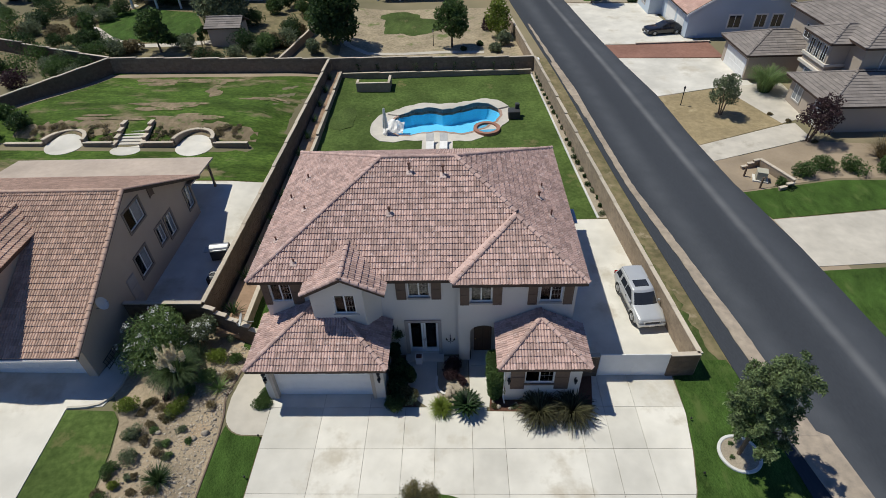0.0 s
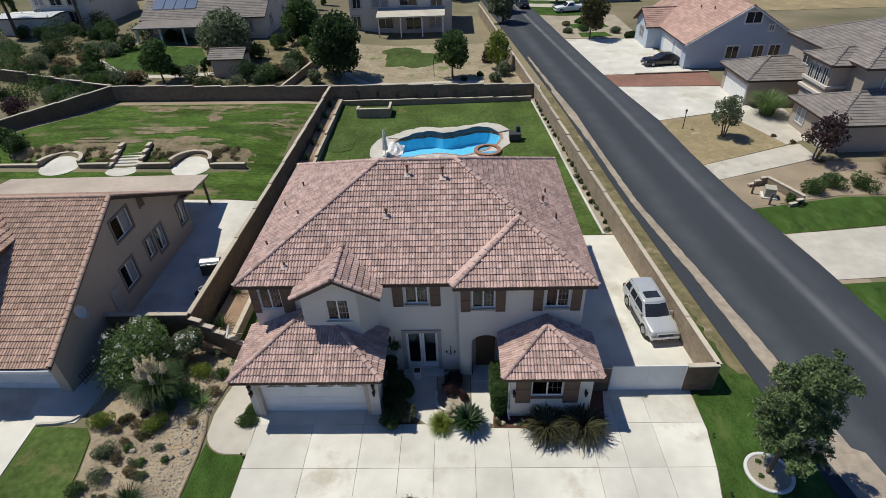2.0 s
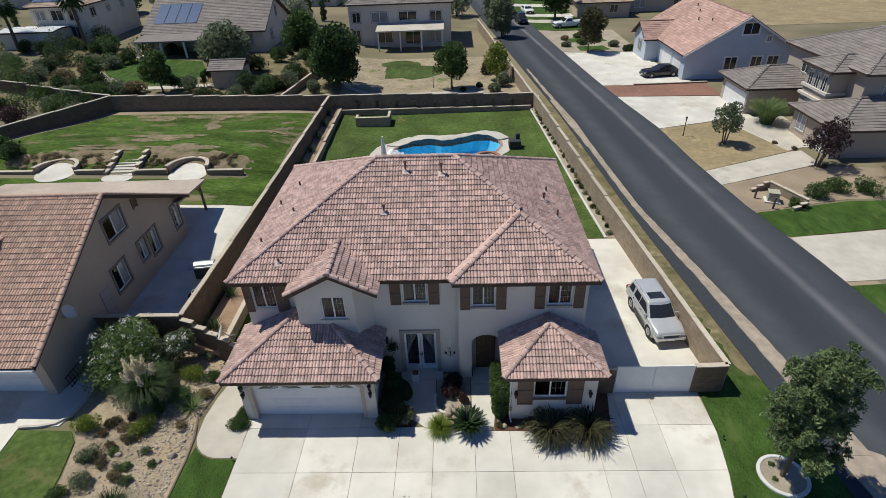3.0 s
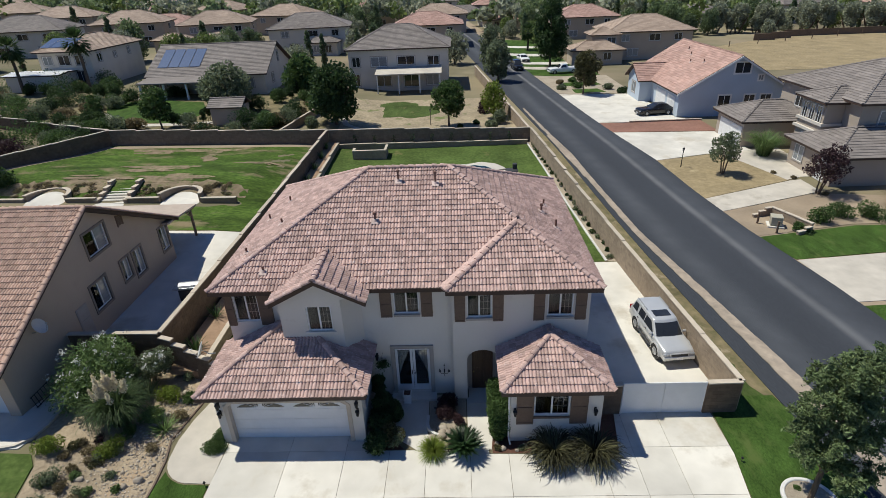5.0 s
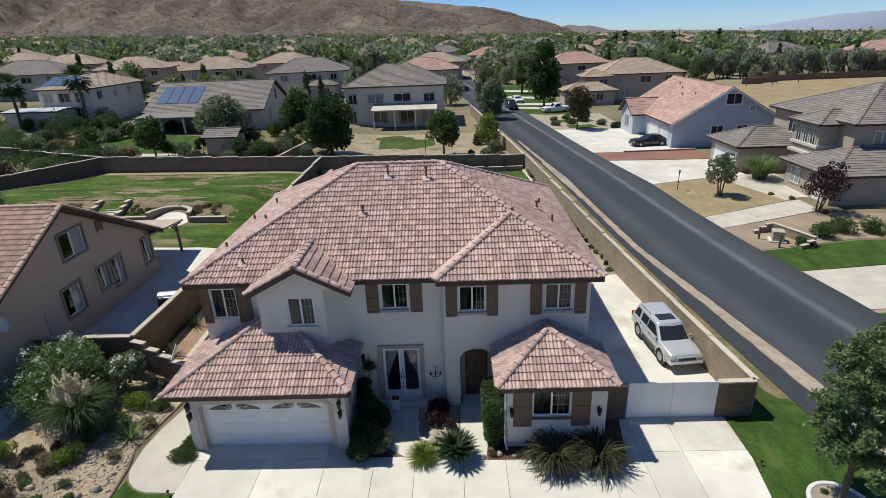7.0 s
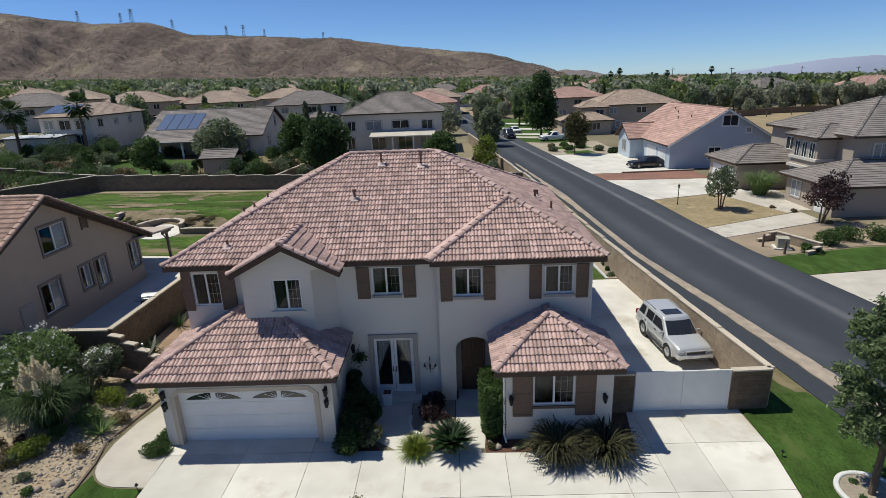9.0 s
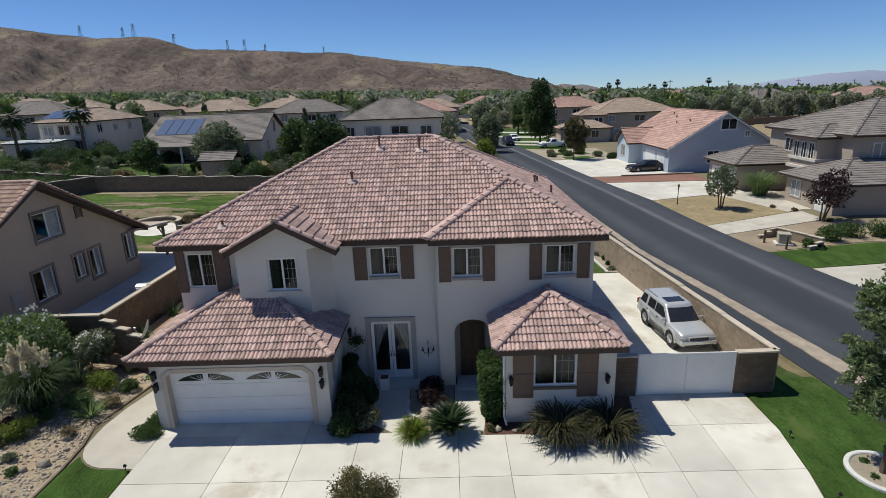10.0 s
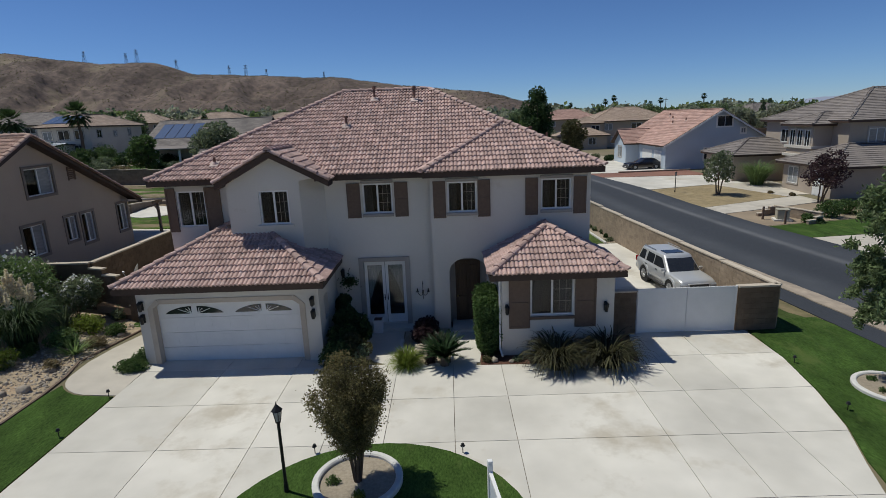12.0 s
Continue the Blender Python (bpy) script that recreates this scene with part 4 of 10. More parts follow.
def build_roof(T, faces, hips, cover, tile_m, cap_m, deck_t=0.2, singles=0, caps_single=True, label=""):
    """Deck, tiles and caps under a house. cover: 'tile' or 'course'."""
    bm = NB()
    R = None
    for f in faces:
        slab3(bm, f, deck_t)
        if caps_single:
            o = part("roof" if R is None else "roof_slope", bm, M["fascia"], T if R is None else R, label if R is None else "")
            R = R or o
            bm = NB()
    if R is None:
        bmesh.ops.remove_doubles(bm, verts=bm.verts, dist=0.02)
        R = part("roof", bm, M["fascia"], T, label)
    acc, cacc, ms = ([], []), ([], []), []
    for f in faces:
        if cover == "tile":
            lay_tiles(f, acc, ms, singles)
        else:
            lay_courses(f, acc)
    if acc[0]:
        part("roof_tiles", acc, tile_m, R, kind="stuff")
    for m in ms:
        ob = new("tile", tile_mesh)
        ob.parent, ob.matrix_basis = R, m
    for a, b in hips:
        lay_caps(a, b, R, cap_m, caps_single, cacc)
    if cacc[0]:
        part("cap_tiles", cacc, tile_m, R, kind="stuff")
    return R


def hip_faces(x0, x1, y0, y1, z, s=0.5):
    """Faces and hip lines of a plain hip roof over a rectangle."""
    d = min(x1 - x0, y1 - y0) / 2
    zr = z + s * d
    if x1 - x0 >= y1 - y0:
        a, b = (x0 + d, y0 + d, zr), (x1 - d, y0 + d, zr)
        F = [[(x0, y0, z), (x1, y0, z), b, a], [(x1, y0, z), (x1, y1, z), b], [(x1, y1, z), (x0, y1, z), a, b], [(x0, y1, z), (x0, y0, z), a]]
        H = [((x0, y0, z), a), ((x0, y1, z), a), ((x1, y0, z), b), ((x1, y1, z), b)]
    else:
        a, b = (x0 + d, y0 + d, zr), (x0 + d, y1 - d, zr)
        F = [[(x0, y0, z), (x1, y0, z), a], [(x1, y0, z), (x1, y1, z), b, a], [(x1, y1, z), (x0, y1, z), b], [(x0, y1, z), (x0, y0, z), a, b]]
        H = [((x0, y0, z), a), ((x1, y0, z), a), ((x0, y1, z), b), ((x1, y1, z), b)]
    if (Vector(a) - Vector(b)).length > 0.2:
        H.append((a, b))
    return F, H


# ---------------- walls, windows, doors ----------------
def wall_panel(parent, p0, p1, z0, z1, material, openings=(), t=0.22, name="wall", label=""):
    """A wall from p0 to p1 (outside on its right) with openings (u0, u1, z0, z1) cut through."""
    p0, p1 = Vector((*p0, 0)), Vector((*p1, 0))
    d = p1 - p0
    L = d.length
    d.normalize()
    inn = Vector((-d.y, d.x, 0))
    bm = NB()
    us = sorted({0.0, L, *(o[0] for o in openings), *(o[1] for o in openings)})
    zs = sorted({z0, z1, *(o[2] for o in openings), *(o[3] for o in openings)})
    us = [0.004 if u == 0 else L - 0.004 if u == L else u for u in us]
    us, zs = [u for u in us if 0 <= u <= L], [z for z in zs if z0 <= z <= z1]

    def solid(i, j):
        if i < 0 or j < 0 or i >= len(us) - 1 or j >= len(zs) - 1:
            return False
        cu, cz = (us[i] + us[i + 1]) / 2, (zs[j] + zs[j + 1]) / 2
        return not any(o[0] < cu < o[1] and o[2] < cz < o[3] for o in openings)

    def V(u, z, k):
        return bm.verts.new(p0 + d * u + inn * (t * k) + Vector((0, 0, z)))
    for i in range(len(us) - 1):
        for j in range(len(zs) - 1):
            if not solid(i, j):
                continue
            a, b, c, e = us[i], us[i + 1], zs[j], zs[j + 1]
            bm.faces.new([V(a, c, 0), V(b, c, 0), V(b, e, 0), V(a, e, 0)])
            bm.faces.new([V(a, c, 1), V(a, e, 1), V(b, e, 1), V(b, c, 1)])
            if not solid(i - 1, j):
                bm.faces.new([V(a, c, 0), V(a, e, 0), V(a, e, 1), V(a, c, 1)])
            if not solid(i + 1, j):
                bm.faces.new([V(b, c, 0), V(b, c, 1), V(b, e, 1), V(b, e, 0)])
            if not solid(i, j - 1):
                bm.faces.new([V(a, c, 0), V(a, c, 1), V(b, c, 1), V(b, c, 0)])
            if not solid(i, j + 1):
                bm.faces.new([V(a, e, 0), V(b, e, 0), V(b, e, 1), V(a, e, 1)])
    bmesh.ops.remove_doubles(bm, verts=bm.verts, dist=0.0005)
    return part(name, bm, material, parent, label)


def window(T, x, y, z, w, h, rz=0.0, deep=0.1, grid=True, trim=None, blind="", far=False, white=None, sill=True):
    """A slider window; (x, y, z) is the middle of its lower edge on the wall's outer face, seen from outside."""
    m = pose(x, y, z, 0, 0, rz)
    fm = white or M["white"]
    bm = NB()
    b = 0.055
    y0, y1 = (-0.03, 0.03) if far else (deep - 0.05, deep + 0.03)
    for a in ((-w / 2, w / 2, 0, b), (-w / 2, w / 2, h - b, h), (-w / 2, -w / 2 + b, b, h - b), (w / 2 - b, w / 2, b, h - b), (-b * 0.6, b * 0.6, b, h - b)):
        box(bm, a[0], a[1], y0, y1, a[2], a[3], m)
    fr = part("window", bm, fm, T)
    bm = NB()
    if far:
        box(bm, -w / 2 + b, w / 2 - b, -0.012, 0.02, b, h - b, m)
        # Every third far pane is pale, its colour standing for blinds and reflected sky.
        part("pane", bm, M["pane_blind" if int(abs(x * 7 + z * 3)) % 3 == 0 else "glass_dark"], fr)
    else:
        for s in (-1, 1):
            bm = NB() if s == 1 else bm
            box(bm, min(0, s * (w / 2 - b)) + 0.02, max(0, s * (w / 2 - b)) - 0.02, deep - 0.012, deep - 0.004, b, h - b, m)
            part("pane", bm, M["pane_blind" if blind == "half" and s == 1 else "glass"], fr).visible_shadow = False
    if grid and not far:
        bm = NB()
        for i in (1, 2):
            xx = 0.02 + (w / 2 - b) * i / 3
            box(bm, xx - 0.0045, xx + 0.0045, deep - 0.02, deep - 0.002, b, h - b, m)
        for i in (1, 2):
            zz = b + (h - 2 * b) * i / 3
            box(bm, 0.04, w / 2 - b, deep - 0.021, deep - 0.001, zz - 0.0045, zz + 0.0045, m)
        part("muntin", bm, M["trim"], fr)
    if blind not in ("", "half") and not far:
        bm = NB()
        if blind in ("blind", "full"):
            k = 0.1 + b
            while k < h - b:
                box(bm, 0.03 if blind == "blind" else -w / 2 + 0.03, w / 2 - 0.03, deep + 0.04, deep + 0.045, k, k + 0.042, m)
                k += 0.052
            part("blind", bm, M["blind"], fr, "pale slatted blind")
        else:
            for s in (-1, 1):
                n = 8
                vs = []
                for i in range(n + 1):
                    xx = s * (w / 2 - 0.02 - (w * 0.3) * i / n)
                    yy = deep + 0.12 + 0.025 * (i % 2)
                    vs.append((bm.verts.new(m @ Vector((xx, yy, 0.05))), bm.verts.new(m @ Vector((xx, yy, h - 0.02)))))
                for a, c in zip(vs, vs[1:]):
                    bm.faces.new((a[0], c[0], c[1], a[1]))
            part("curtain", bm, M["curtain"], fr, "sheer pale curtain")
    if trim:
        bm = NB()
        e = 0.13
        for a in ((-w / 2 - e, w / 2 + e, -e, 0.0), (-w / 2 - e, w / 2 + e, h, h + e), (-w / 2 - e, -w / 2, 0.0, h), (w / 2, w / 2 + e, 0.0, h)):
            box(bm, a[0], a[1], -0.05, 0.02, a[2], a[3], m)
        part("surround", bm, trim, fr)
    elif not far and sill:
        bm = NB()
        box(bm, -w / 2 - 0.12, w / 2 + 0.12, -0.08, 0.03, -0.1, -0.005, m, 0.01)
        part("sill", bm, M["stucco"], fr)
    return fr


def shutter(T, x, y, z, w, h, rz=0.0):
    m = pose(x, y, z, 0, 0, rz)
    bm = NB()
    for a in ((-w / 2, -w / 2 + 0.06, 0, h), (w / 2 - 0.06, w / 2, 0, h), (-w / 2 + 0.06, w / 2 - 0.06, 0, 0.08), (-w / 2 + 0.06, w / 2 - 0.06, h - 0.08, h), (-w / 2 + 0.06, w / 2 - 0.06, h / 2 - 0.03, h / 2 + 0.03)):
        box(bm, a[0], a[1], -0.06, 0.0, a[2], a[3], m)
    S = part("shutter", bm, M["shutter"], T)
    bm = NB()
    box(bm, -w / 2 + 0.055, w / 2 - 0.055, -0.04, -0.002, 0.075, h - 0.075, m)
    part("shutter_board", bm, M["shutter"], S)


def wall_lamp(x, y, z, rz=0.0):
    T = thing("wall_lamp", "black iron lantern on the stucco wall", "lamp", (x, y, z), "wall lamps", rz)
    bm = NB()
    box(bm, -0.05, 0.05, -0.03, -0.0, -0.16, 0.16, None, 0.01)
    cyl(bm, (0, -0.02, 0.1), (0, -0.15, 0.2), 0.012, seg=6)
    part("bracket", bm, M["black"], T)
    bm = NB()
    cyl(bm, (0, -0.15, -0.16), (0, -0.15, 0.1), 0.05, 0.085, 6)
    cyl(bm, (0, -0.15, 0.1), (0, -0.15, 0.2), 0.1, 0.01, 6)
    part("lantern", bm, M["black"], T)


def vent_pipe(x, y, z, h=0.35, r=0.05, hood=False, tilt=(0, 0, 0)):
    T = thing("vent_pipe", "painted roof vent pipe with pale flashing on clay tiles", "vent", (x, y, z), "roof vents")
    bm = NB()
    cyl(bm, (0, 0, -0.15), (0, 0, h), r, seg=10)
    if hood:
        cyl(bm, (0, 0, h), (0, 0, h + 0.1), r * 1.8, r * 1.5, 10)
    part("pipe", bm, M["pipe"], T)
    bm = NB()
    cyl(bm, (0, -0.03, -0.1), (0, 0.0, 0.08), r * 2.6, r * 1.1, 10)
    fl = part("flashing", bm, M["lead"], T)
    bm = NB()
    box(bm, -0.17, 0.17, -0.22, 0.14, 0.0, 0.03, pose(0, 0, 0.0, *tilt), 0.01)
    part("plate", bm, M["lead"], fl)


# ---------------- the main house ----------------
EZ, SL = 6.09, 0.5
X0, X1, Y0, Y1 = -10.17, 6.46, 18.75, 31.4
D = (Y1 - Y0) / 2
YR, ZR = Y0 + D, EZ + SL * (Y1 - Y0) / 2


def build_main_house():
    T = thing("house", "white stucco two-storey house with a pinkish clay tile roof", "house")
    S = M["stucco"]
    W = lambda *a, **k: wall_panel(T, *a, **k)
    # upper and lower walls, front from left to right
    W((-9.75, 19.2), (-7.0, 19.2), -0.2, 6.15, S, [(0.38, 1.45, 4.3, 5.65)])
    W((-7.0, 19.2), (-7.0, 18.13), 2.5, 6.15, S)
    W((-7.0, 18.13), (-4.4, 18.13), 2.5, 6.1, S, [(1.12, 2.18, 4.47, 5.69)])
    W((-4.41, 18.13), (-3.73, 19.18), 2.5, 6.1, S)
    W((-3.75, 19.15), (0.2, 19.15), -0.2, 6.15, S, [(1.4, 2.52, 4.57, 5.69), (1.25, 2.85, 0.16, 2.7)])
    W((0.2, 19.15), (0.2, 18.75), -0.2, 6.15, S)
    W((0.2, 18.75), (6.05, 18.75), -0.2, 6.15, S, [(0.62, 1.7, 4.57, 5.69), (4.05, 5.15, 4.57, 5.69), (0.6, 2.02, -0.05, 2.82)])
    W((6.05, 18.75), (6.05, 31.0), -0.2, 6.15, S)
    W((6.05, 31.0), (-9.75, 31.0), -0.2, 6.15, S, [(3, 5, 0.2, 2.3), (8, 10, 0.2, 2.3), (3, 5, 3.8, 5.2), (10, 12, 3.8, 5.2)])
    W((-9.75, 31.0), (-9.75, 19.2), -0.2, 6.15, S, [(4, 5.2, 3.9, 5.1)])
    # gable triangle
    bm = NB()
    lo = [bm.verts.new((x, 18.127, z)) for x, z in ((-7.0, 6.0), (-4.4, 6.0), (-3.75, 6.1), (-5.3, 6.93))]
    hi = [bm.verts.new((x, 18.35, z)) for x, z in ((-7.0, 6.0), (-4.4, 6.0), (-3.75, 6.1), (-5.3, 6.93))]
    bm.faces.new(lo), bm.faces.new(hi[::-1])
    for i in range(4):
        bm.faces.new((lo[i], lo[(i + 1) % 4], hi[(i + 1) % 4], hi[i]))
    part("gable", bm, S, T)
    # garage block and front room
    W((-9.75, 19.2), (-9.75, 16.25), -0.2, 2.95, S)
    W((-9.75, 16.25), (-3.6, 16.25), -0.2, 2.95, S, [(0.52, 5.5, -0.2, 2.26)])
    W((-3.6, 16.25), (-3.6, 19.15), -0.2, 2.95, S, [(0.7, 1.3, 1.2, 2.1)])
    W((2.5, 18.75), (2.5, 16.15), -0.2, 3.0, S)
    W((2.5, 16.15), (6.25, 16.15), -0.2, 3.0, S, [(0.97, 2.42, 1.42, 2.78)])
    W((6.25, 16.15), (6.25, 18.75), -0.2, 3.0, S)
    bm = NB()
    box(bm, -9.5, 5.8, 20.6, 20.75, 3.2, 6.0), box(bm, -9.5, 5.8, 21.6, 21.75, 0.0, 3.0), box(bm, -7.4, -7.3, 19.45, 21.6, 3.2, 6.0), box(bm, -3.2, -3.1, 19.45, 21.6, 3.2, 6.0), box(bm, 2.9, 3.0, 19.45, 21.6, 3.2, 6.0)
    part("inner_wall", bm, M["inner"], T)
    bm = NB()
    box(bm, -9.5, 5.8, 19.4, 30.8, 3.0, 3.2)
    part("upper_floor", bm, M["inner"], T)
    bm = NB()
    box(bm, -6.75, -3.9, 19.0, 19.1, 3.2, 6.0), box(bm, -6.8, -3.8, 18.4, 19.1, 3.0, 3.2)
    part("inner_wall", bm, M["inner"], T)
    # windows and shutters
    window(T, -8.83, 19.2, 4.3, 1.07, 1.35, blind="curtain", sill=False)
    window(T, -5.35, 18.13, 4.47, 1.06, 1.22, blind="curtain")
    window(T, -1.79, 19.15, 4.57, 1.12, 1.12, blind="curtain", sill=False)
    window(T, 1.36, 18.75, 4.57, 1.08, 1.12, blind="curtain", sill=False)
    window(T, 4.8, 18.75, 4.57, 1.1, 1.12, blind="curtain", sill=False)
    window(T, 4.195, 16.15, 1.42, 1.45, 1.36, blind="curtain", sill=False)
    window(T, -9.75, 26.4, 3.9, 1.2, 1.2, -90)
    for x, z, h in ((-9.565, 4.12, 1.66), (-7.98, 4.12, 1.66)):
        shutter(T, x, 19.2, z, 0.58 if x > -9 else 0.36, h)
    for x in (-2.68, -0.9):
        shutter(T, x, 19.15, 4.42, 0.5, 1.3)
    for x in (0.53, 2.16, 3.9, 5.66):
        shutter(T, x, 18.75, 4.38, 0.46, 1.36)
    shutter(T, 3.1, 16.15, 1.0, 0.7, 1.78)
    shutter(T, 5.29, 16.15, 1.0, 0.7, 1.78)
    for x, y in ((-1.79, 19.15), (1.36, 18.75), (4.8, 18.75)):
        bm = NB()
        box(bm, x - 0.58, x + 0.58, y - 0.075, y - 0.002, 4.44, 4.56, None, 0.012)
        part("window_sill", bm, M["trim"], T)
        bm = NB()
        box(bm, x - 0.6, x + 0.6, y - 0.06, y - 0.002, 5.7, 5.82, None, 0.012)
        part("window_head", bm, M["trim"], T)
    bm = NB()
    box(bm, 3.42, 4.98, 16.09, 16.15, 1.3, 1.4)
    part("window_sill", bm, M["shutter"], T)
    # french doors
    bm = NB()
    for a in ((-2.68, -2.5, 0.1, 2.86), (-0.9, -0.72, 0.1, 2.86), (-2.5, -0.9, 2.7, 2.86)):
        box(bm, a[0], a[1], 19.07, 19.16, a[2], a[3])
    part("door_surround", bm, M["trim"], T)
    for s in (-1, 1):
        bm = NB()
        c = -1.7 + s * 0.4
        for a in ((c - 0.39, c - 0.28, 0.17, 2.69), (c + 0.28, c + 0.39, 0.17, 2.69), (c - 0.28, c + 0.28, 0.17, 0.5), (c - 0.28, c + 0.28, 2.52, 2.69)):
            box(bm, a[0], a[1], 19.25, 19.3, a[2], a[3])
        dr = part("french_door", bm, M["white"], T)
        bm = NB()
        box(bm, c - 0.28, c + 0.28, 19.27, 19.28, 0.5, 2.52)
        part("pane", bm, M["glass_clear"], dr).visible_shadow = False
        bm = NB()
        vs = []
        for i in range(9):
            u = i / 8
            xx = c - 0.27 + 0.54 * u
            low = 2.35 - 1.35 * (1 - u if s < 0 else u) ** 1.3
            vs.append((bm.verts.new((xx, 19.4 + 0.02 * (i % 2), 2.55 - (2.55 - low) * 1.0)), bm.verts.new((xx, 19.4 + 0.02 * (i % 2), 2.6))))
        for a, b in zip(vs, vs[1:]):
            bm.faces.new((a[0], b[0], b[1], a[1]))
        part("curtain", bm, M["curtain"], dr, "tied-back white curtain")
        bm = NB()
        cyl(bm, (-1.7 + s * 0.06, 19.24, 1.2), (-1.7 + s * 0.06, 19.18, 1.2), 0.025, seg=8)
        box(bm, -1.7 + s * 0.06 - 0.015, -1.7 + s * 0.06 + 0.015, 19.235, 19.25, 1.1, 1.35)
        part("handle", bm, M["black"], dr)
    # arched entry and door
    bm = NB()
    for s, xc in ((-1, 0.8), (1, 2.22)):
        pts = [(xc, 2.83)] + [(xc - s * (0.71 - 0.71 * math.cos(radians(a))), 2.3 + 0.52 * math.sin(radians(a))) for a in range(0, 91, 15)]
        lo = [bm.verts.new((x, 18.752, z)) for x, z in pts]
        hi = [bm.verts.new((x, 18.97, z)) for x, z in pts]
        bm.faces.new(lo), bm.faces.new(hi)
        for i in range(len(pts)):
            j = (i + 1) % len(pts)
            bm.faces.new((lo[i], lo[j], hi[j], hi[i]))
    part("arch", bm, S, T)
    bm = NB()
    for a in ((0.65, 0.8, 18.97, 19.42, -0.1, 2.95), (2.22, 2.37, 18.97, 19.42, -0.1, 2.95), (0.65, 2.37, 19.42, 19.52, -0.1, 2.95), (0.8, 2.22, 18.97, 19.42, 2.85, 2.95)):
        box(bm, *a)
        part("niche_panel", bm, M["trim"], T)
        bm = NB()
    bm.free()
    bm = NB()
    box(bm, 1.03, 1.99, 19.34, 19.41, 0.1, 2.6)
    dr = part("front_door", bm, M["door"], T, "dark wooden front door in a shaded arch")
    for zz in ((0.3, 1.15), (1.35, 2.4)):
        for xx in ((1.13, 1.46), (1.56, 1.89)):
            bm = NB()
            box(bm, xx[0], xx[1], 19.32, 19.35, zz[0], zz[1], None, 0.012)
            part("panel", bm, M["door"], dr)
    bm = NB()
    bmesh.ops.create_uvsphere(bm, u_segments=8, v_segments=6, radius=0.04, matrix=Matrix.Translation((1.1, 19.29, 1.15)))
    part("knob", bm, mat("brass", (0.5, 0.36, 0.12), (0.42, 0.3, 0.1), 4, 0.3, 0, metal=0.9), dr)
    bm = NB()
    box(bm, 0.86, 2.16, 18.3, 19.4, -0.05, 0.12)
    part("doorstep", bm, M["concrete"], T)
    bm = NB()
    box(bm, -2.75, -0.65, 18.6, 19.2, -0.1, 0.14)
    part("doorstep", bm, M["concrete"], T)
    # garage door with sunburst windows; the surround's beige holds the recess's shading
    G = None
    for i in range(4):
        bm = NB()
        box(bm, -9.25, -4.23, 16.52, 16.57, 0.02 + i * 0.54, 0.02 + (i + 1) * 0.54 - 0.006, None, 0.003)
        o = part("garage_door" if i == 0 else "panel", bm, M["white"], T if i == 0 else G, "white sectional garage door" if i == 0 else "")
        G = G or o
        if i < 3:
            for k in range(8):
                bm = NB()
                x = -9.15 + k * 0.617
                box(bm, x, x + 0.5, 16.5185, 16.522, 0.1 + i * 0.54, 0.02 + (i + 1) * 0.54 - 0.1, None, 0.0015)
                part("raised_panel", bm, M["white"], G)
    for k in range(4):
        flip = k % 2 == 0
        xa = (-8.98, -7.87, -6.58, -5.5)[k]
        n = 8
        bm = NB()
        pts = [(0, 0)] + [(0.92 * i / n, 0.27 * math.sin(radians(90 - 90 * i / n)) ** 0.7 if i < n else 0.0) for i in range(n + 1)]
        pts = [(xa + (0.92 - p[0] if flip else p[0]), 1.78 + p[1]) for p in pts]
        lo = [bm.verts.new((x, 16.508, z)) for x, z in pts]
        bm.faces.new(lo)
        part("pane", bm, M["glass_dark"], G)
        bm = NB()
        cx = xa + (0.92 if flip else 0.0)
        for a in (25, 50, 72):
            L = 0.3 if a > 40 else 0.5
            ex, ez = cx + (-1 if flip else 1) * L * math.cos(radians(a)), 1.78 + L * 0.8 * math.sin(radians(a))
            cyl(bm, (cx, 16.5, 1.78), (ex, 16.5, min(ez, 2.03)), 0.012, seg=4)
        part("muntin", bm, M["white"], G)
    bm = NB()
    for a in ((-9.4, -9.22, -0.1, 2.1), (-4.26, -4.08, -0.1, 2.1), (-9.0, -4.48, 2.24, 2.4)):
        box(bm, a[0], a[1], 16.225, 16.5, a[2], a[3])
    for s, x in ((1, -9.4), (-1, -4.08)):
        lo = [bm.verts.new((xx, 16.221, zz)) for xx, zz in ((x, 2.1), (x + s * 0.2, 2.1), (x + s * 0.42, 2.26), (x + s * 0.34, 2.42))]
        hi = [bm.verts.new((v.co.x, 16.5, v.co.z)) for v in lo]
        bm.faces.new(lo), bm.faces.new(hi[::-1])
        for i in range(4):
            bm.faces.new((lo[i], lo[(i + 1) % 4], hi[(i + 1) % 4], hi[i]))
    part("garage_trim", bm, mat("beige_trim", (0.52, 0.445, 0.36), (0.46, 0.39, 0.315), 3, 0.85, 0.2), T)
    bm = NB()
    box(bm, -9.6, -3.7, 21.8, 22.0, 0, 2.8)
    part("garage_back", bm, M["stucco"], T)
    # roofs
    a, b = (X0 + D, YR, ZR), (X1 - D, YR, ZR)
    c1, c2 = (3.2, 21.66, EZ + 1.63), (3.2, 22.01, EZ + 1.63)
    E = EZ
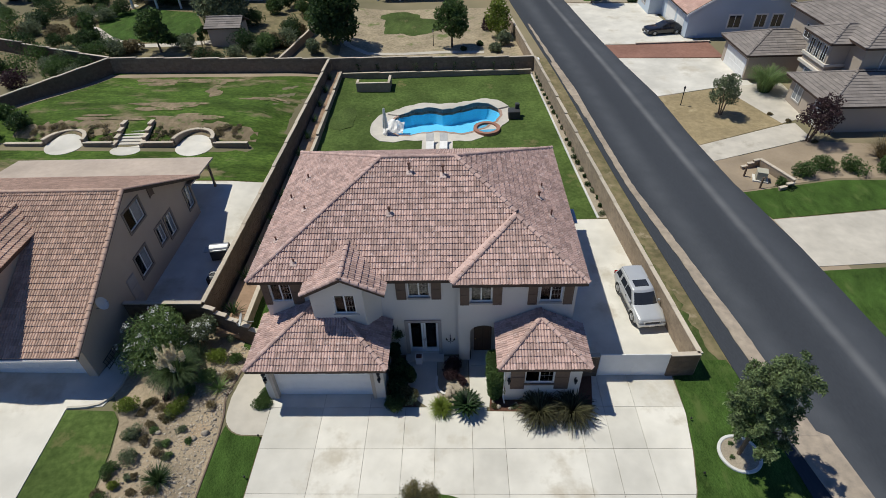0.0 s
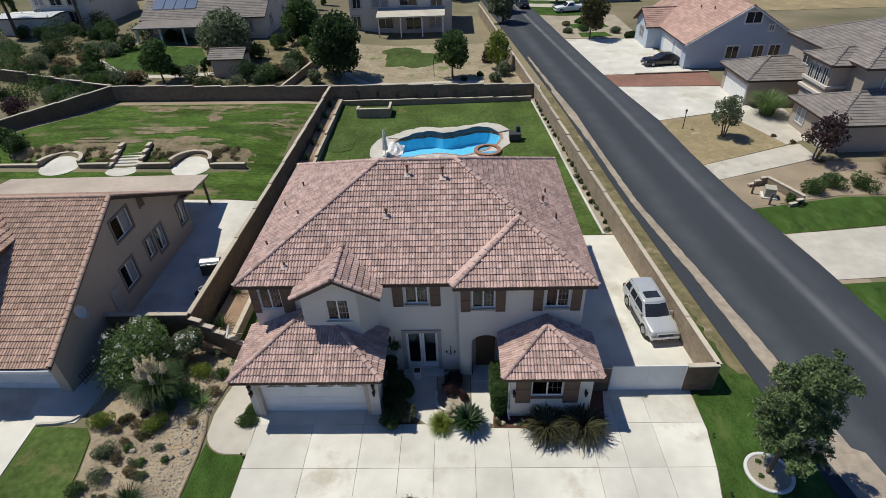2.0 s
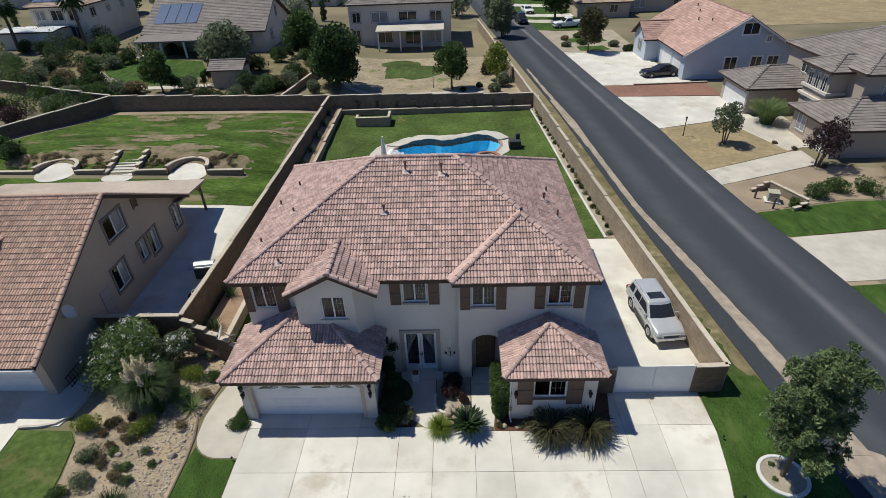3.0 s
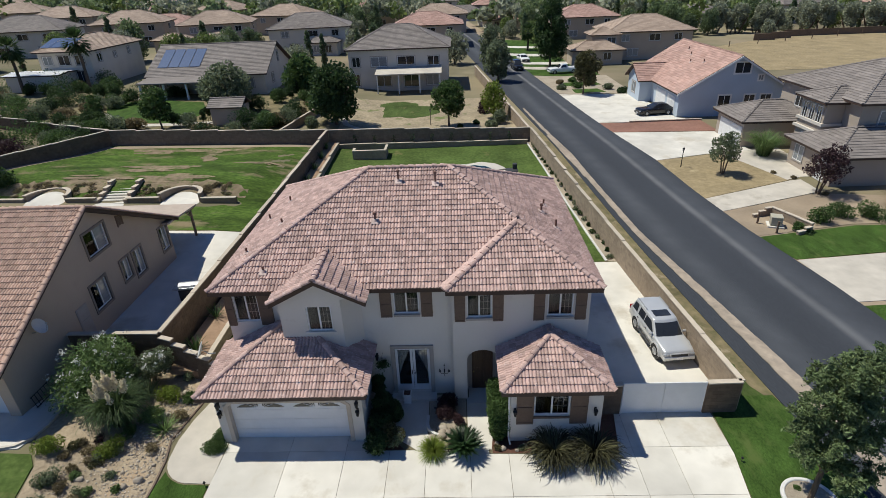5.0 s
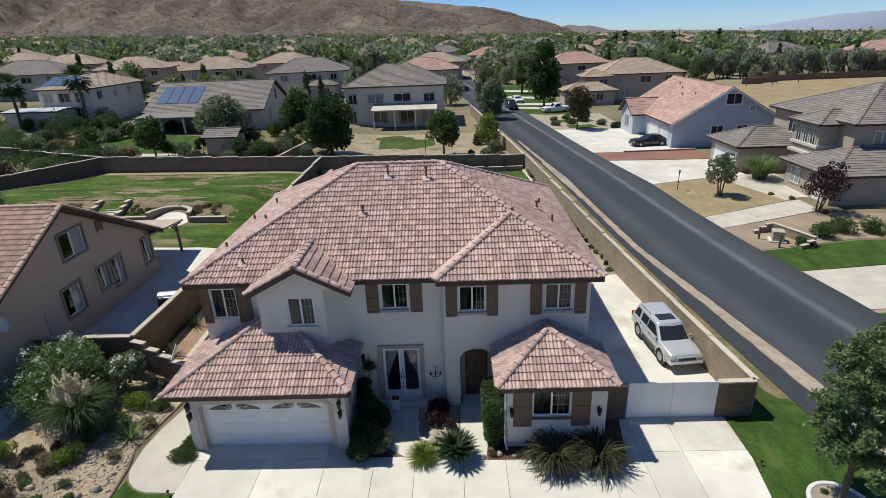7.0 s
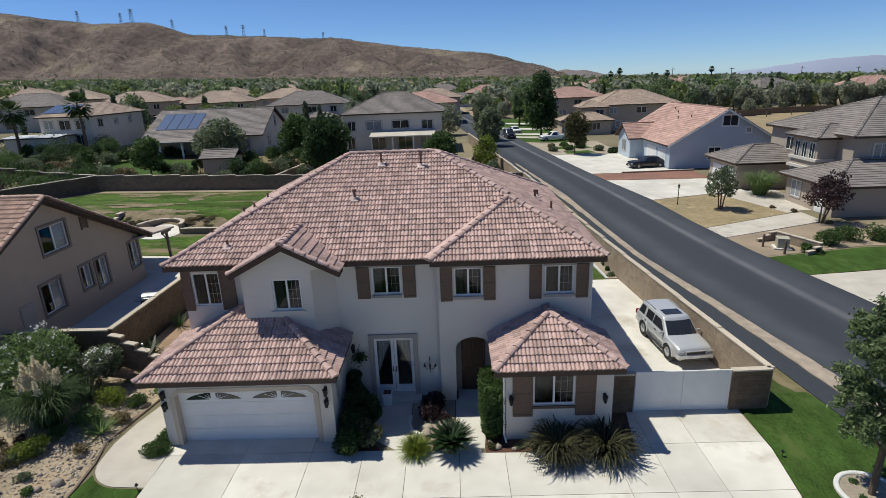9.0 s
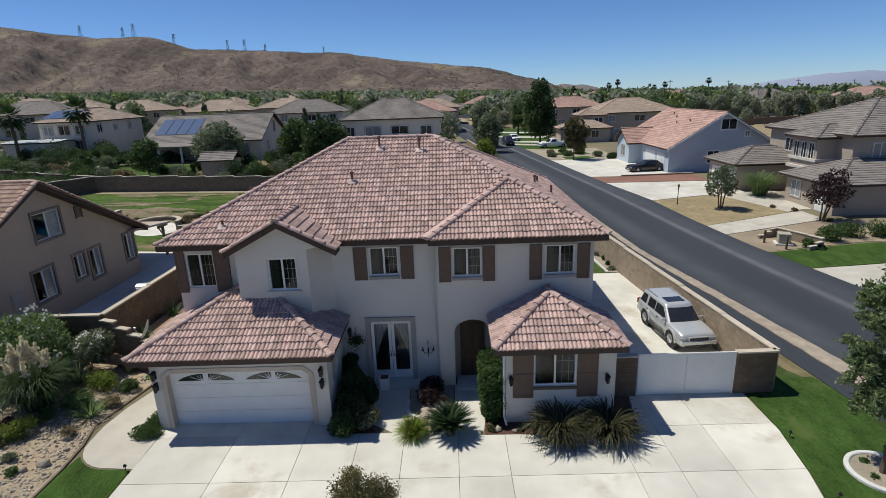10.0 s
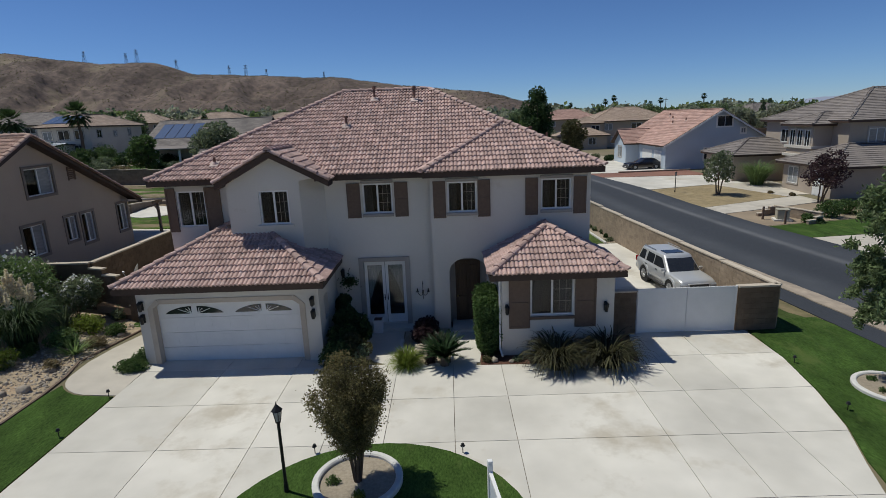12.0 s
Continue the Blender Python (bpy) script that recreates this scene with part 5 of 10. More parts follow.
    faces = [
        [(-0.06, 18.4, E), (X1, 18.4, E), c1],
        [(X0, Y0, E), (-0.06, Y0, E), c2, b, a],
        [(-0.06, Y0, E), (-0.06, 18.4, E), c1, c2],
        [(X1, 18.4, E), (X1, Y1, E), b, c2, c1],
        [(X1, Y1, E), (X0, Y1, E), a, b],
        [(X0, Y1, E), (X0, Y0, E), a],
        [(-7.3, 18.6, 6.0), (-7.3, 17.85, 6.0), (-5.3, 17.85, 7.05), (-5.3, 20.67, 7.05)],
        [(-3.3, 17.85, 6.0), (-3.3, 18.6, 6.0), (-5.3, 20.67, 7.05), (-5.3, 17.85, 7.05)],
    ]
    up = Vector((0, 0, 0.04))
    H = [((X0, Y0, E), a), ((X0, Y1, E), a), ((X1, Y1, E), b), (c2, b), ((X1, 18.4, E), c1), ((-0.06, 18.4, E), c1), (a, b), ((-5.3, 17.8, 7.05), (-5.3, 20.67, 7.05)),
         ((-7.3, 17.87, 6.0), (-5.3, 17.87, 7.05)), ((-3.3, 17.87, 6.0), (-5.3, 17.87, 7.05))]
    H = [(Vector(p) + up, Vector(q) + up) for p, q in H]
    R = build_roof(T, faces, H, "tile", M["tile"], M["tile_one"])
    bm = NB()
    lift = Vector((0, 0, 0.1))
    slab3(bm, [Vector(p) + lift for p in ((-0.3, Y0 + 0.02, E), (-0.04, 18.42, E), c1, c2)], 0.1)
    part("valley_strip", bm, M["tile_one"], R)
    gz = 2.93
    t1, t2 = (-6.55, 19.15, gz + 1.675), (-6.85, 19.15, gz + 1.675)
    faces = [[(-10.24, 15.8, gz), (-3.3, 15.8, gz), t1, t2], [(-3.3, 15.8, gz), (-3.3, 19.12, gz), t1], [(-10.24, 19.6, gz), (-10.24, 15.8, gz), t2, (-9.3, 19.6, gz + 0.45)]]
    H = [(Vector((-10.24, 15.8, gz)) + up, Vector(t2) + up), (Vector((-3.3, 15.8, gz)) + up, Vector((-5.53, 18.13, gz + 1.165)) + up)]
    build_roof(T, faces, H, "tile", M["tile"], M["tile_one"], singles=210)
    gz = 2.97
    ap, bk = (4.3, 18.07, gz + 1.135), (4.3, 18.73, gz + 1.135)
    faces = [[(2.1, 15.8, gz), (6.54, 15.8, gz), ap], [(6.54, 15.8, gz), (6.54, 18.73, gz), bk, ap], [(2.1, 18.73, gz), (2.1, 15.8, gz), ap, bk]]
    H = [(Vector((2.1, 15.8, gz)) + up, Vector(ap) + up), (Vector((6.54, 15.8, gz)) + up, Vector(ap) + up), (Vector(ap) + up, Vector(bk) + up)]
    build_roof(T, faces, H, "tile", M["tile"], M["tile_one"], singles=90)
    # downpipe
    bm = NB()
    cyl(bm, (2.44, 16.1, 0.3), (2.44, 16.1, 2.8), 0.035, seg=8)
    cyl(bm, (2.44, 16.1, 0.3), (2.5, 15.85, 0.12), 0.035, seg=8)
    part("downpipe", bm, M["white"], T)
    return T


build_main_house()
for x, z in ((-9.57, 2.2), (-9.57, 1.75), (-3.8, 2.2), (-3.8, 1.75)):
    wall_lamp(x, 16.25, z)
wall_lamp(2.68, 16.15, 1.7), wall_lamp(5.95, 16.15, 1.7), wall_lamp(-3.3, 19.15, 2.3)


def roof_z(x, y):
    return EZ + SL * min(x - X0, X1 - x, y - Y0, Y1 - y)


for x, y, h, hood in ((-2.3, 24.2, 0.45, True), (-0.5, 24.0, 0.5, True), (-3.25, 22.0, 0.3, True), (-7.9, 19.6, 0.25, False), (-9.3, 25.2, 0.3, False), (-8.6, 26.8, 0.3, False), (-8.0, 23.2, 0.25, False), (4.7, 24.3, 0.3, True), (5.2, 22.9, 0.4, False), (5.0, 25.5, 0.3, False), (-9.2, 21.3, 0.25, False)):
    side = min((x - X0, (0, -26.6, 0)), (X1 - x, (0, 26.6, 0)), (y - Y0, (26.6, 0, 0)))[1]
    vent_pipe(x, y, roof_z(x, y) + 0.08, h, 0.05, hood, side)


# ---------------- neighbouring houses ----------------
def plain_house(name, label, x0, x1, y0, y1, h, roof="hip", axis="x", s=0.45, wall=None, tile=None, over=0.5, wins=(), base=None, trim=None):
    """A house with a closed wall body, a tiled roof in courses and framed windows. wins: (side, u, z, w, h)."""
    z = (g((x0 + x1) / 2, (y0 + y1) / 2) if base is None else base)
    T = thing(name, label, "house")
    bm = NB()
    ze = z + h
    box(bm, x0, x1, y0, y1, z - 0.8, ze)
    if roof == "gable":
        if axis == "x":
            ym = (y0 + y1) / 2
            zr = ze + s * (y1 - y0) / 2
            for x in (x0, x1):
                xa, xb = (x, x + 0.2) if x == x0 else (x - 0.2, x)
                vs = [bm.verts.new((xx, yy, zz)) for xx in (xa, xb) for yy, zz in ((y0, ze), (y1, ze), (ym, zr))]
                bm.faces.new(vs[:3]), bm.faces.new(vs[3:])
                for i in range(3):
                    bm.faces.new((vs[i], vs[(i + 1) % 3], vs[3 + (i + 1) % 3], vs[3 + i]))
        else:
            xm = (x0 + x1) / 2
            zr = ze + s * (x1 - x0) / 2
            for y in (y0, y1):
                ya, yb = (y, y + 0.2) if y == y0 else (y - 0.2, y)
                vs = [bm.verts.new((xx, yy, zz)) for yy in (ya, yb) for xx, zz in ((x0, ze), (x1, ze), (xm, zr))]
                bm.faces.new(vs[:3]), bm.faces.new(vs[3:])
                for i in range(3):
                    bm.faces.new((vs[i], vs[(i + 1) % 3], vs[3 + (i + 1) % 3], vs[3 + i]))
    part("wall", bm, wall, T)
    o = over
    zo = ze - s * o + 0.14
    if roof == "hip":
        F, H = hip_faces(x0 - o, x1 + o, y0 - o, y1 + o, zo, s)
    elif axis == "x":
        ym = (y0 + y1) / 2
        zr = zo + s * ((y1 - y0) / 2 + o)
        a, b = (x0 - o, ym, zr), (x1 + o, ym, zr)
        F = [[(x0 - o, y0 - o, zo), (x1 + o, y0 - o, zo), b, a], [(x1 + o, y1 + o, zo), (x0 - o, y1 + o, zo), a, b]]
        H = [(a, b)]
    else:
        xm = (x0 + x1) / 2
        zr = zo + s * ((x1 - x0) / 2 + o)
        a, b = (xm, y0 - o, zr), (xm, y1 + o, zr)
        F = [[(x1 + o, y0 - o, zo), (x1 + o, y1 + o, zo), b, a], [(x0 - o, y1 + o, zo), (x0 - o, y0 - o, zo), a, b]]
        H = [(a, b)]
    build_roof(T, F, H, "course", tile, tile, 0.18, caps_single=False)
    for side, u, zz, w, hh in wins:
        x, y, rz = {"s": (u, y0, 0), "e": (x1, u, 90), "w": (x0, u, -90), "n": (u, y1, 180)}[side]
        window(T, x, y, z + zz, w, hh, rz, far=True, trim=(trim or M["trim"]) if hh < 2.2 else None)
    return T


def plain_door(T, x, y, z, w, h, rz, material, name="door", rows=4, label=""):
    m = pose(x, y, z, 0, 0, rz)
    bm = NB()
    box(bm, -w / 2, w / 2, -0.03, 0.02, 0, h, m)
    dr = part(name, bm, material, T, label)
    cols = max(1, int(w / 0.8))
    for i in range(rows):
        for k in range(cols):
            bm = NB()
            pw, ph = w / cols, h / rows
            box(bm, -w / 2 + k * pw + 0.06, -w / 2 + (k + 1) * pw - 0.06, -0.045, -0.025, i * ph + 0.06, (i + 1) * ph - 0.06, m)
            part("panel", bm, material, dr)
    return dr


def build_neighbor():
    """The two-storey gabled house on the left: orange tiles, tan stucco."""
    T = thing("house", "tan stucco gabled house with an orange clay tile roof", "house")
    zb = 0.95
    S = M["stucco_tan"]
    xw, yf, yb = -18.9, 17.0, 31.9
    xl = -34.0
    er = 3.9
    zr = 7.85
    # gable wall to the east, with windows
    ops = [(24.2 - yf, 26.0 - yf, 5.05, 6.35), (23.4 - yf, 24.75 - yf, 2.25, 3.72), (26.25 - yf, 27.05 - yf, 2.45, 3.7), (27.5 - yf, 28.45 - yf, 2.1, 3.68), (30.7 - yf, 31.6 - yf, 2.1, 3.68)]
    wall_panel(T, (xw, yf), (xw, yb), zb - 0.5, er, S, [o for o in ops if o[3] < er])
    wall_panel(T, (xl, yf), (xw, yf), zb - 0.5, er - 0.1, S, [(15.1 - 5.5, 14.6, zb, zb + 2.15)])
    wall_panel(T, (xw, yb), (xl, yb), zb - 0.5, er, S)
    wall_panel(T, (xl, yb), (xl, yf), zb - 0.5, er, S)
    ym = 24.45
    bm = NB()
    # the gable in four pieces round the upper window
    for poly in ([(yf, er), (24.2, er), (24.2, zr - 0.27), (yf, er + 0.02)], [(26.0, er), (yb, er), (yb, er + 0.02), (26.0, 6.95)], [(24.2, er), (26.0, er), (26.0, 5.05), (24.2, 5.05)], [(24.2, 6.35), (26.0, 6.35), (26.0, 6.95), (ym + 0.1, zr - 0.15), (24.2, zr - 0.27)]):
        lo = [bm.verts.new((xw, y, z)) for y, z in poly]
        hi = [bm.verts.new((xw - 0.22, y, z)) for y, z in poly]
        bm.faces.new(lo), bm.faces.new(hi[::-1])
        for i in range(len(poly)):
            j = (i + 1) % len(poly)
            bm.faces.new((lo[i], lo[j], hi[j], hi[i]))
    part("gable", bm, S, T)
    for u0, u1, z0, z1 in ops:
        window(T, xw, (u0 + u1) / 2 + yf, z0, u1 - u0, z1 - z0, 90, trim=M["brown_trim"], grid=False, blind="half")
    bm = NB()
    for i in range(6):
        box(bm, xw, xw + 0.04, 27.18, 27.58, 5.58 + i * 0.1, 5.65 + i * 0.1)
    box(bm, xw, xw + 0.05, 27.1, 27.18, 5.52, 6.22), box(bm, xw, xw + 0.05, 27.58, 27.66, 5.52, 6.22)
    part("gable_vent", bm, M["shutter"], T)
    plain_door(T, xw, 22.35, zb + 0.2, 0.85, 2.1, 90, M["soffit"], "side_door", 3)
    plain_door(T, -21.9, yf + 0.25, zb, 4.9, 2.15, 0, M["white"], "garage_door", 4, "white garage door under the eave")
    # roof
    ro = -18.4
    F = [[(-36, 16.15, 3.62), (ro, 16.15, 3.62), (ro, ym, zr), (-36, ym, zr)], [(ro, 32.6, 3.72), (-36, 32.6, 3.72), (-36, ym, zr), (ro, ym, zr)],
         [(-22.6, 16.5, 6.7), (-22.6, 22.19, 6.7), (-24.2, 23.76, 7.5), (-24.2, 16.5, 7.5)], [(-25.8, 22.19, 6.7), (-25.8, 16.5, 6.7), (-24.2, 16.5, 7.5), (-24.2, 23.76, 7.5)]]
    up = Vector((0, 0, 0.04))
    H = [((-36, ym, zr), (ro, ym, zr)), ((ro, 16.2, 3.62), (ro, ym, zr)), ((ro, 32.5, 3.72), (ro, ym, zr)), ((-24.2, 16.5, 7.5), (-24.2, 23.7, 7.5)), ((-22.62, 16.5, 6.7), (-24.2, 16.5, 7.5)), ((-25.78, 16.5, 6.7), (-24.2, 16.5, 7.5))]
    build_roof(T, F, [(Vector(a) + up, Vector(b) + up) for a, b in H], "tile", M["tile_n"], M["tile_n"], 0.2)
    # narrow gabled dormer towards the street
    bm = NB()
    prof = [(-25.45, 3.5), (-22.95, 3.5), (-22.95, 6.7), (-24.2, 7.33), (-25.45, 6.7)]
    lo = [bm.verts.new((x, 16.98, z)) for x, z in prof]
    hi = [bm.verts.new((x, 22.6, z)) for x, z in prof]
    bm.faces.new(lo), bm.faces.new(hi[::-1])
    for i in range(5):
        bm.faces.new((lo[i], lo[(i + 1) % 5], hi[(i + 1) % 5], hi[i]))
    part("dormer", bm, S, T)
    window(T, -24.2, 16.98, 4.7, 1.3, 1.2, 0, far=True, trim=M["trim"])
    bm = NB()
    box(bm, -36, ro, 16.02, 16.13, 3.42, 3.56)
    part("gutter", bm, M["white"], T)
    # patio cover at the back
    bm = NB()
    slab3(bm, [(-34.2, 36.0, 3.32), (-18.75, 36.0, 3.32), (-18.45, 31.2, 3.9), (-34.2, 31.2, 3.9)], 0.12)
    part("patio_cover", bm, mat("patio_roofing", (0.47, 0.385, 0.315), (0.41, 0.335, 0.275), 2, 0.9, 0.2, 30), T, "flat tan patio cover")
    for x in (-18.95, -23.5, -29, -33.8):
        bm = NB()
        box(bm, x - 0.07, x + 0.07, 35.2, 35.34, g(x, 35), 3.24)
        box(bm, x - 0.06, x + 0.06, 34.7, 35.85, 3.08, 3.26)
        cyl(bm, (x, 35.2, 2.6), (x, 34.75, 3.12), 0.05, seg=6)
        part("post", bm, M["wood"], T)
    return T


build_neighbor()

# the tan house across the street
T = plain_house("house", "tan stucco two-storey house with a grey tile roof", 36.2, 52, 47.5, 60, 6.3, wall=M["stucco_beige"], tile=M["tile_grey"], s=0.42, base=0.2,
                wins=[("w", 56.5, 4.0, 1.4, 1.3), ("w", 52.8, 4.2, 0.8, 1.0), ("s", 38.6, 3.9, 1.4, 1.6), ("s", 46, 3.9, 1.4, 1.4), ("w", 49.5, 0.4, 1.2, 2.1)])
T2 = plain_house("house_wing", "tan stucco entry bay with tall windows and a grey tile roof", 34.5, 39.1, 49.6, 53.4, 6.0, wall=M["stucco_beige"], tile=M["tile_grey"], s=0.42, base=0.2,
                 wins=[("w", 50.4, 3.9, 0.75, 1.5), ("w", 51.5, 3.9, 0.75, 1.5), ("w", 52.6, 3.9, 0.75, 1.5), ("w", 51.5, 0.5, 1.6, 2.1)])
bm = NB()
box(bm, 34.32, 38, 49.45, 53.55, 3.9, 4.15), box(bm, 34.25, 38, 49.4, 53.6, 3.1, 3.35)
part("ledge", bm, M["stucco_cream"], T2)
T3 = plain_house("garage", "tan stucco garage with a grey hip tile roof", 30.4, 38.5, 55.3, 61.2, 3.0, wall=M["stucco_beige"], tile=M["tile_grey"], s=0.42, base=0.2)
plain_door(T3, 30.4, 58.0, 0.25, 4.9, 2.2, -90, M["white"], "garage_door")
T4 = plain_house("house_wing", "tan stucco single-storey wing with a grey hip tile roof", 32.6, 47, 43.8, 50.4, 2.7, wall=M["stucco_beige"], tile=M["tile_grey"], s=0.42, base=0.2, wins=[("w", 48.9, 0.75, 1.4, 1.5)])
plain_door(T4, 32.6, 45.4, 0.25, 1.3, 2.1, -90, M["white"], "garage_door")

# the blue house
TB = plain_house("house", "pale blue stucco house with a salmon tile roof", 28.7, 42.0, 68.6, 86.5, 3.1, "gable", "y", 0.6, M["stucco_blue"], M["tile_pink"], 0.5, base=0.5, trim=M["white"],
                 wins=[("s", 35.9, 5.1, 1.9, 1.3), ("s", 38.3, 4.2, 0.6, 0.65), ("s", 34.3, 1.0, 1.5, 1.5), ("s", 37.4, 1.0, 1.3, 1.5), ("s", 39.4, 1.0, 1.3, 1.5)])
plain_door(TB, 28.7, 71.2, 0.55, 2.6, 2.15, -90, M["white"], "garage_door")
plain_door(TB, 28.7, 75.0, 0.55, 3.6, 2.15, -90, M["white"], "garage_door")
plain_house("house_wing", "pale blue gabled porch with a salmon tile roof", 26.9, 31.0, 78.6, 84.0, 3.0, "gable", "x", 0.6, M["stucco_blue"], M["tile_pink"], 0.5, base=0.5, wins=[("w", 81.3, 0.8, 1.5, 1.5)])

bm = NB()
for sx, xe in ((-1, 28.2), (1, 42.5)):
    slab3(bm, [(xe, 68.0, 3.38), (xe, 68.1, 3.38), (35.35, 68.1, 7.67), (35.35, 68.0, 7.67)] if sx < 0 else [(35.35, 68.0, 7.67), (35.35, 68.1, 7.67), (xe, 68.1, 3.38), (xe, 68.0, 3.38)], 0.22)
part("barge_board", bm, M["white"], TB)
for px, py in ((32.4, 76), (33.4, 78.5), (33.0, 73.2), (34.0, 81)):
    vent_pipe(px, py, 3.44 + 0.6 * (px - 28.2) + 0.05, 0.4, 0.08, tilt=(0, -31, 0))

# houses beyond the back gardens
plain_house("house", "cream two-storey house with a grey hip roof", -16.5, -0.5, 90, 102, 6.4, wall=M["stucco_cream"], tile=M["tile_grey"], s=0.48, base=1.2,
            wins=[("s", -15.3, 3.6, 1.3, 1.5), ("s", -11.6, 3.6, 2.6, 1.5), ("s", -7.2, 3.8, 2.8, 1.3), ("s", -2.8, 3.6, 1.8, 1.4), ("s", -15.5, 0.6, 1.2, 1.9), ("s", -11.0, 0.5, 2.4, 1.9), ("s", -6.5, 0.3, 2.4, 2.1), ("s", -3.0, 0.5, 2.0, 1.9)])
P = thing("patio_cover", "pale flat patio cover on white posts", "patio cover")
bm = NB()
slab3(bm, [(-12, 86.4, 4.1), (-1.5, 86.4, 4.1), (-1.5, 89.95, 4.7), (-12, 89.95, 4.7)], 0.18)
part("cover", bm, M["concrete2"], P, "pale flat roofing")
for x in (-11.7, -8.3, -5, -1.8):
    bm = NB()
    box(bm, x - 0.09, x + 0.09, 86.6, 86.78, 1.0, 4.0)
    part("post", bm, M["white"], P)
S1 = plain_house("house", "tan single-storey house with solar panels on a grey roof", -46.2, -28.5, 84, 98, 3.0, "gable", "x", 0.5, M["stucco_cream"], M["tile_grey"], 0.6, base=2.5,
                 wins=[("s", -45, 0.8, 1.5, 1.4), ("s", -35, 0.5, 2.4, 2.0), ("e", 88, 0.9, 1.2, 1.4), ("e", 92, 3.6, 0.8, 1.6), ("e", 95, 0.9, 1.2, 1.4), ("s", -31, 0.8, 1.5, 1.4)])
bm = NB()
slab3(bm, [(-46.2, 79.6, 5.0), (-31.5, 79.6, 5.0), (-31.5, 83.5, 5.35), (-46.2, 83.5, 5.35)], 0.16)
part("porch_roof", bm, M["tile_grey"], S1, "shallow grey porch roof on white posts")
for px in (-45.9, -42.4, -39, -35, -31.9):
    bm = NB()
    box(bm, px - 0.12, px + 0.12, 79.9, 80.14, 2.2, 4.9)
    part("post", bm, M["white"], S1)
SP = thing("solar_panel", "blue solar array on the grey roof slope", "solar panel")
for i in range(4):
    for k in range(1):
        bm = NB()
        x = -45.4 + i * 1.68
        ya, yb = 85.4, 89.6
        z = lambda y: 2.5 + 3.0 + 0.14 + 0.5 * (y - 84) + 0.12
        slab3(bm, [(x, ya, z(ya)), (x + 1.56, ya, z(ya)), (x + 1.56, yb, z(yb)), (x, yb, z(yb))], 0.06)
        part("panel", bm, M["solar"], SP)
plain_house("house", "cream two-storey house with a tan tile roof", -67.0, -58.4, 90, 105.6, 5.6, wall=M["stucco_cream"], tile=M["tile_tan"], s=0.42, base=3.3,
            wins=[("s", -65.5, 3.5, 1.5, 1.3), ("s", -62.8, 3.4, 1.9, 1.5), ("s", -60.2, 3.4, 1.5, 1.5), ("s", -60.6, 0.6, 1.6, 1.9), ("e", 92.5, 3.6, 1.2, 1.3), ("e", 97, 3.7, 0.9, 0.9), ("e", 101.5, 3.7, 0.9, 1.2)])
plain_house("porch", "white flat patio roof against the cream house", -70, -61.5, 85.5, 89.9, 2.4, "gable", "x", 0.08, M["stucco_cream"], M["white"], 0.4, base=3.4)


# further houses, alike ones copied round the town
def far_house(name, label, w, d, h, s, wall, tile):
    T = plain_house(name, label, -w / 2, w / 2, -d / 2, d / 2, h, "hip", "x", s, wall, tile, 0.6, base=0.0,
                    wins=[("s", -w * 0.3, h - 2.0, 1.6, 1.3), ("s", w * 0.05, h - 2.0, 2.2, 1.3), ("s", w * 0.33, h - 2.0, 1.5, 1.3)] + ([("s", -w * 0.2, 0.7, 2.2, 1.5), ("s", w * 0.25, 0.7, 2.0, 1.5)] if h > 4 else []) + [("w", 0, h - 2.0, 1.6, 1.3), ("e", 0, h - 2.0, 1.6, 1.3)])
    return T


kinds = [far_house("house", "two-storey house with a tan tile hip roof in the town", 17, 12, 5.6, 0.42, M["stucco_tan"], M["tile_tan"]),
         far_house("house", "two-storey house with a grey tile hip roof in the town", 18, 12, 5.6, 0.44, M["stucco_cream"], M["tile_grey"]),
         far_house("house", "single-storey house with a salmon tile roof in the town", 18, 13, 3.0, 0.4, M["stucco_cream"], M["tile_pink"]),
         far_house("house", "white single-storey house with a grey roof in the town", 16, 11, 3.0, 0.4, M["white"], M["tile_grey"]),
         far_house("house", "two-storey house with a salmon tile roof in the town", 17, 12, 5.6, 0.42, M["stucco_tan"], M["tile_pink"])]
PLACED = [(0, -83, 150, 12), (0, -60, 148, 12), (1, -33.5, 137, 8), (3, 4.5, 226, 0), (0, 41, 124, 0), (4, 36.5, 163, 0), (2, 19, 198, 10), (4, 17, 232, 0), (4, -6, 150, 0), (0, -4, 185, 0), (0, -141, 190, 15), (0, -113, 170, 12), (1, -97, 131, 10), (4, 134, 178, -10), (1, -2, 262, 0), (4, 150, 195, -20)]
used = [(px, py) for _, px, py, _ in PLACED] + [(-8, 96), (-40, 91), (-62, 98), (36, 77), (44, 54), (29.5, 114)]
rr = random.Random(11)
tries = 0
while len(PLACED) < 180 and tries < 6000:
    tries += 1
    y = 175 + 900 * rr.random() ** 1.8
    x = rr.uniform(-0.95, 0.75) * (y + 20)
    rx = road_x(y) + 19.6
    if abs(x - rx) < 14 + 0 or any((x - a) ** 2 + (y - b) ** 2 < (20 + y * 0.01) ** 2 for a, b in used) or (x > 40 and y < 330 and rr.random() < 0.35):
        continue
    used.append((x, y))
    PLACED.append((rr.choice((0, 1, 2, 3, 4, 2, 0)), x, y, rr.uniform(-20, 20)))
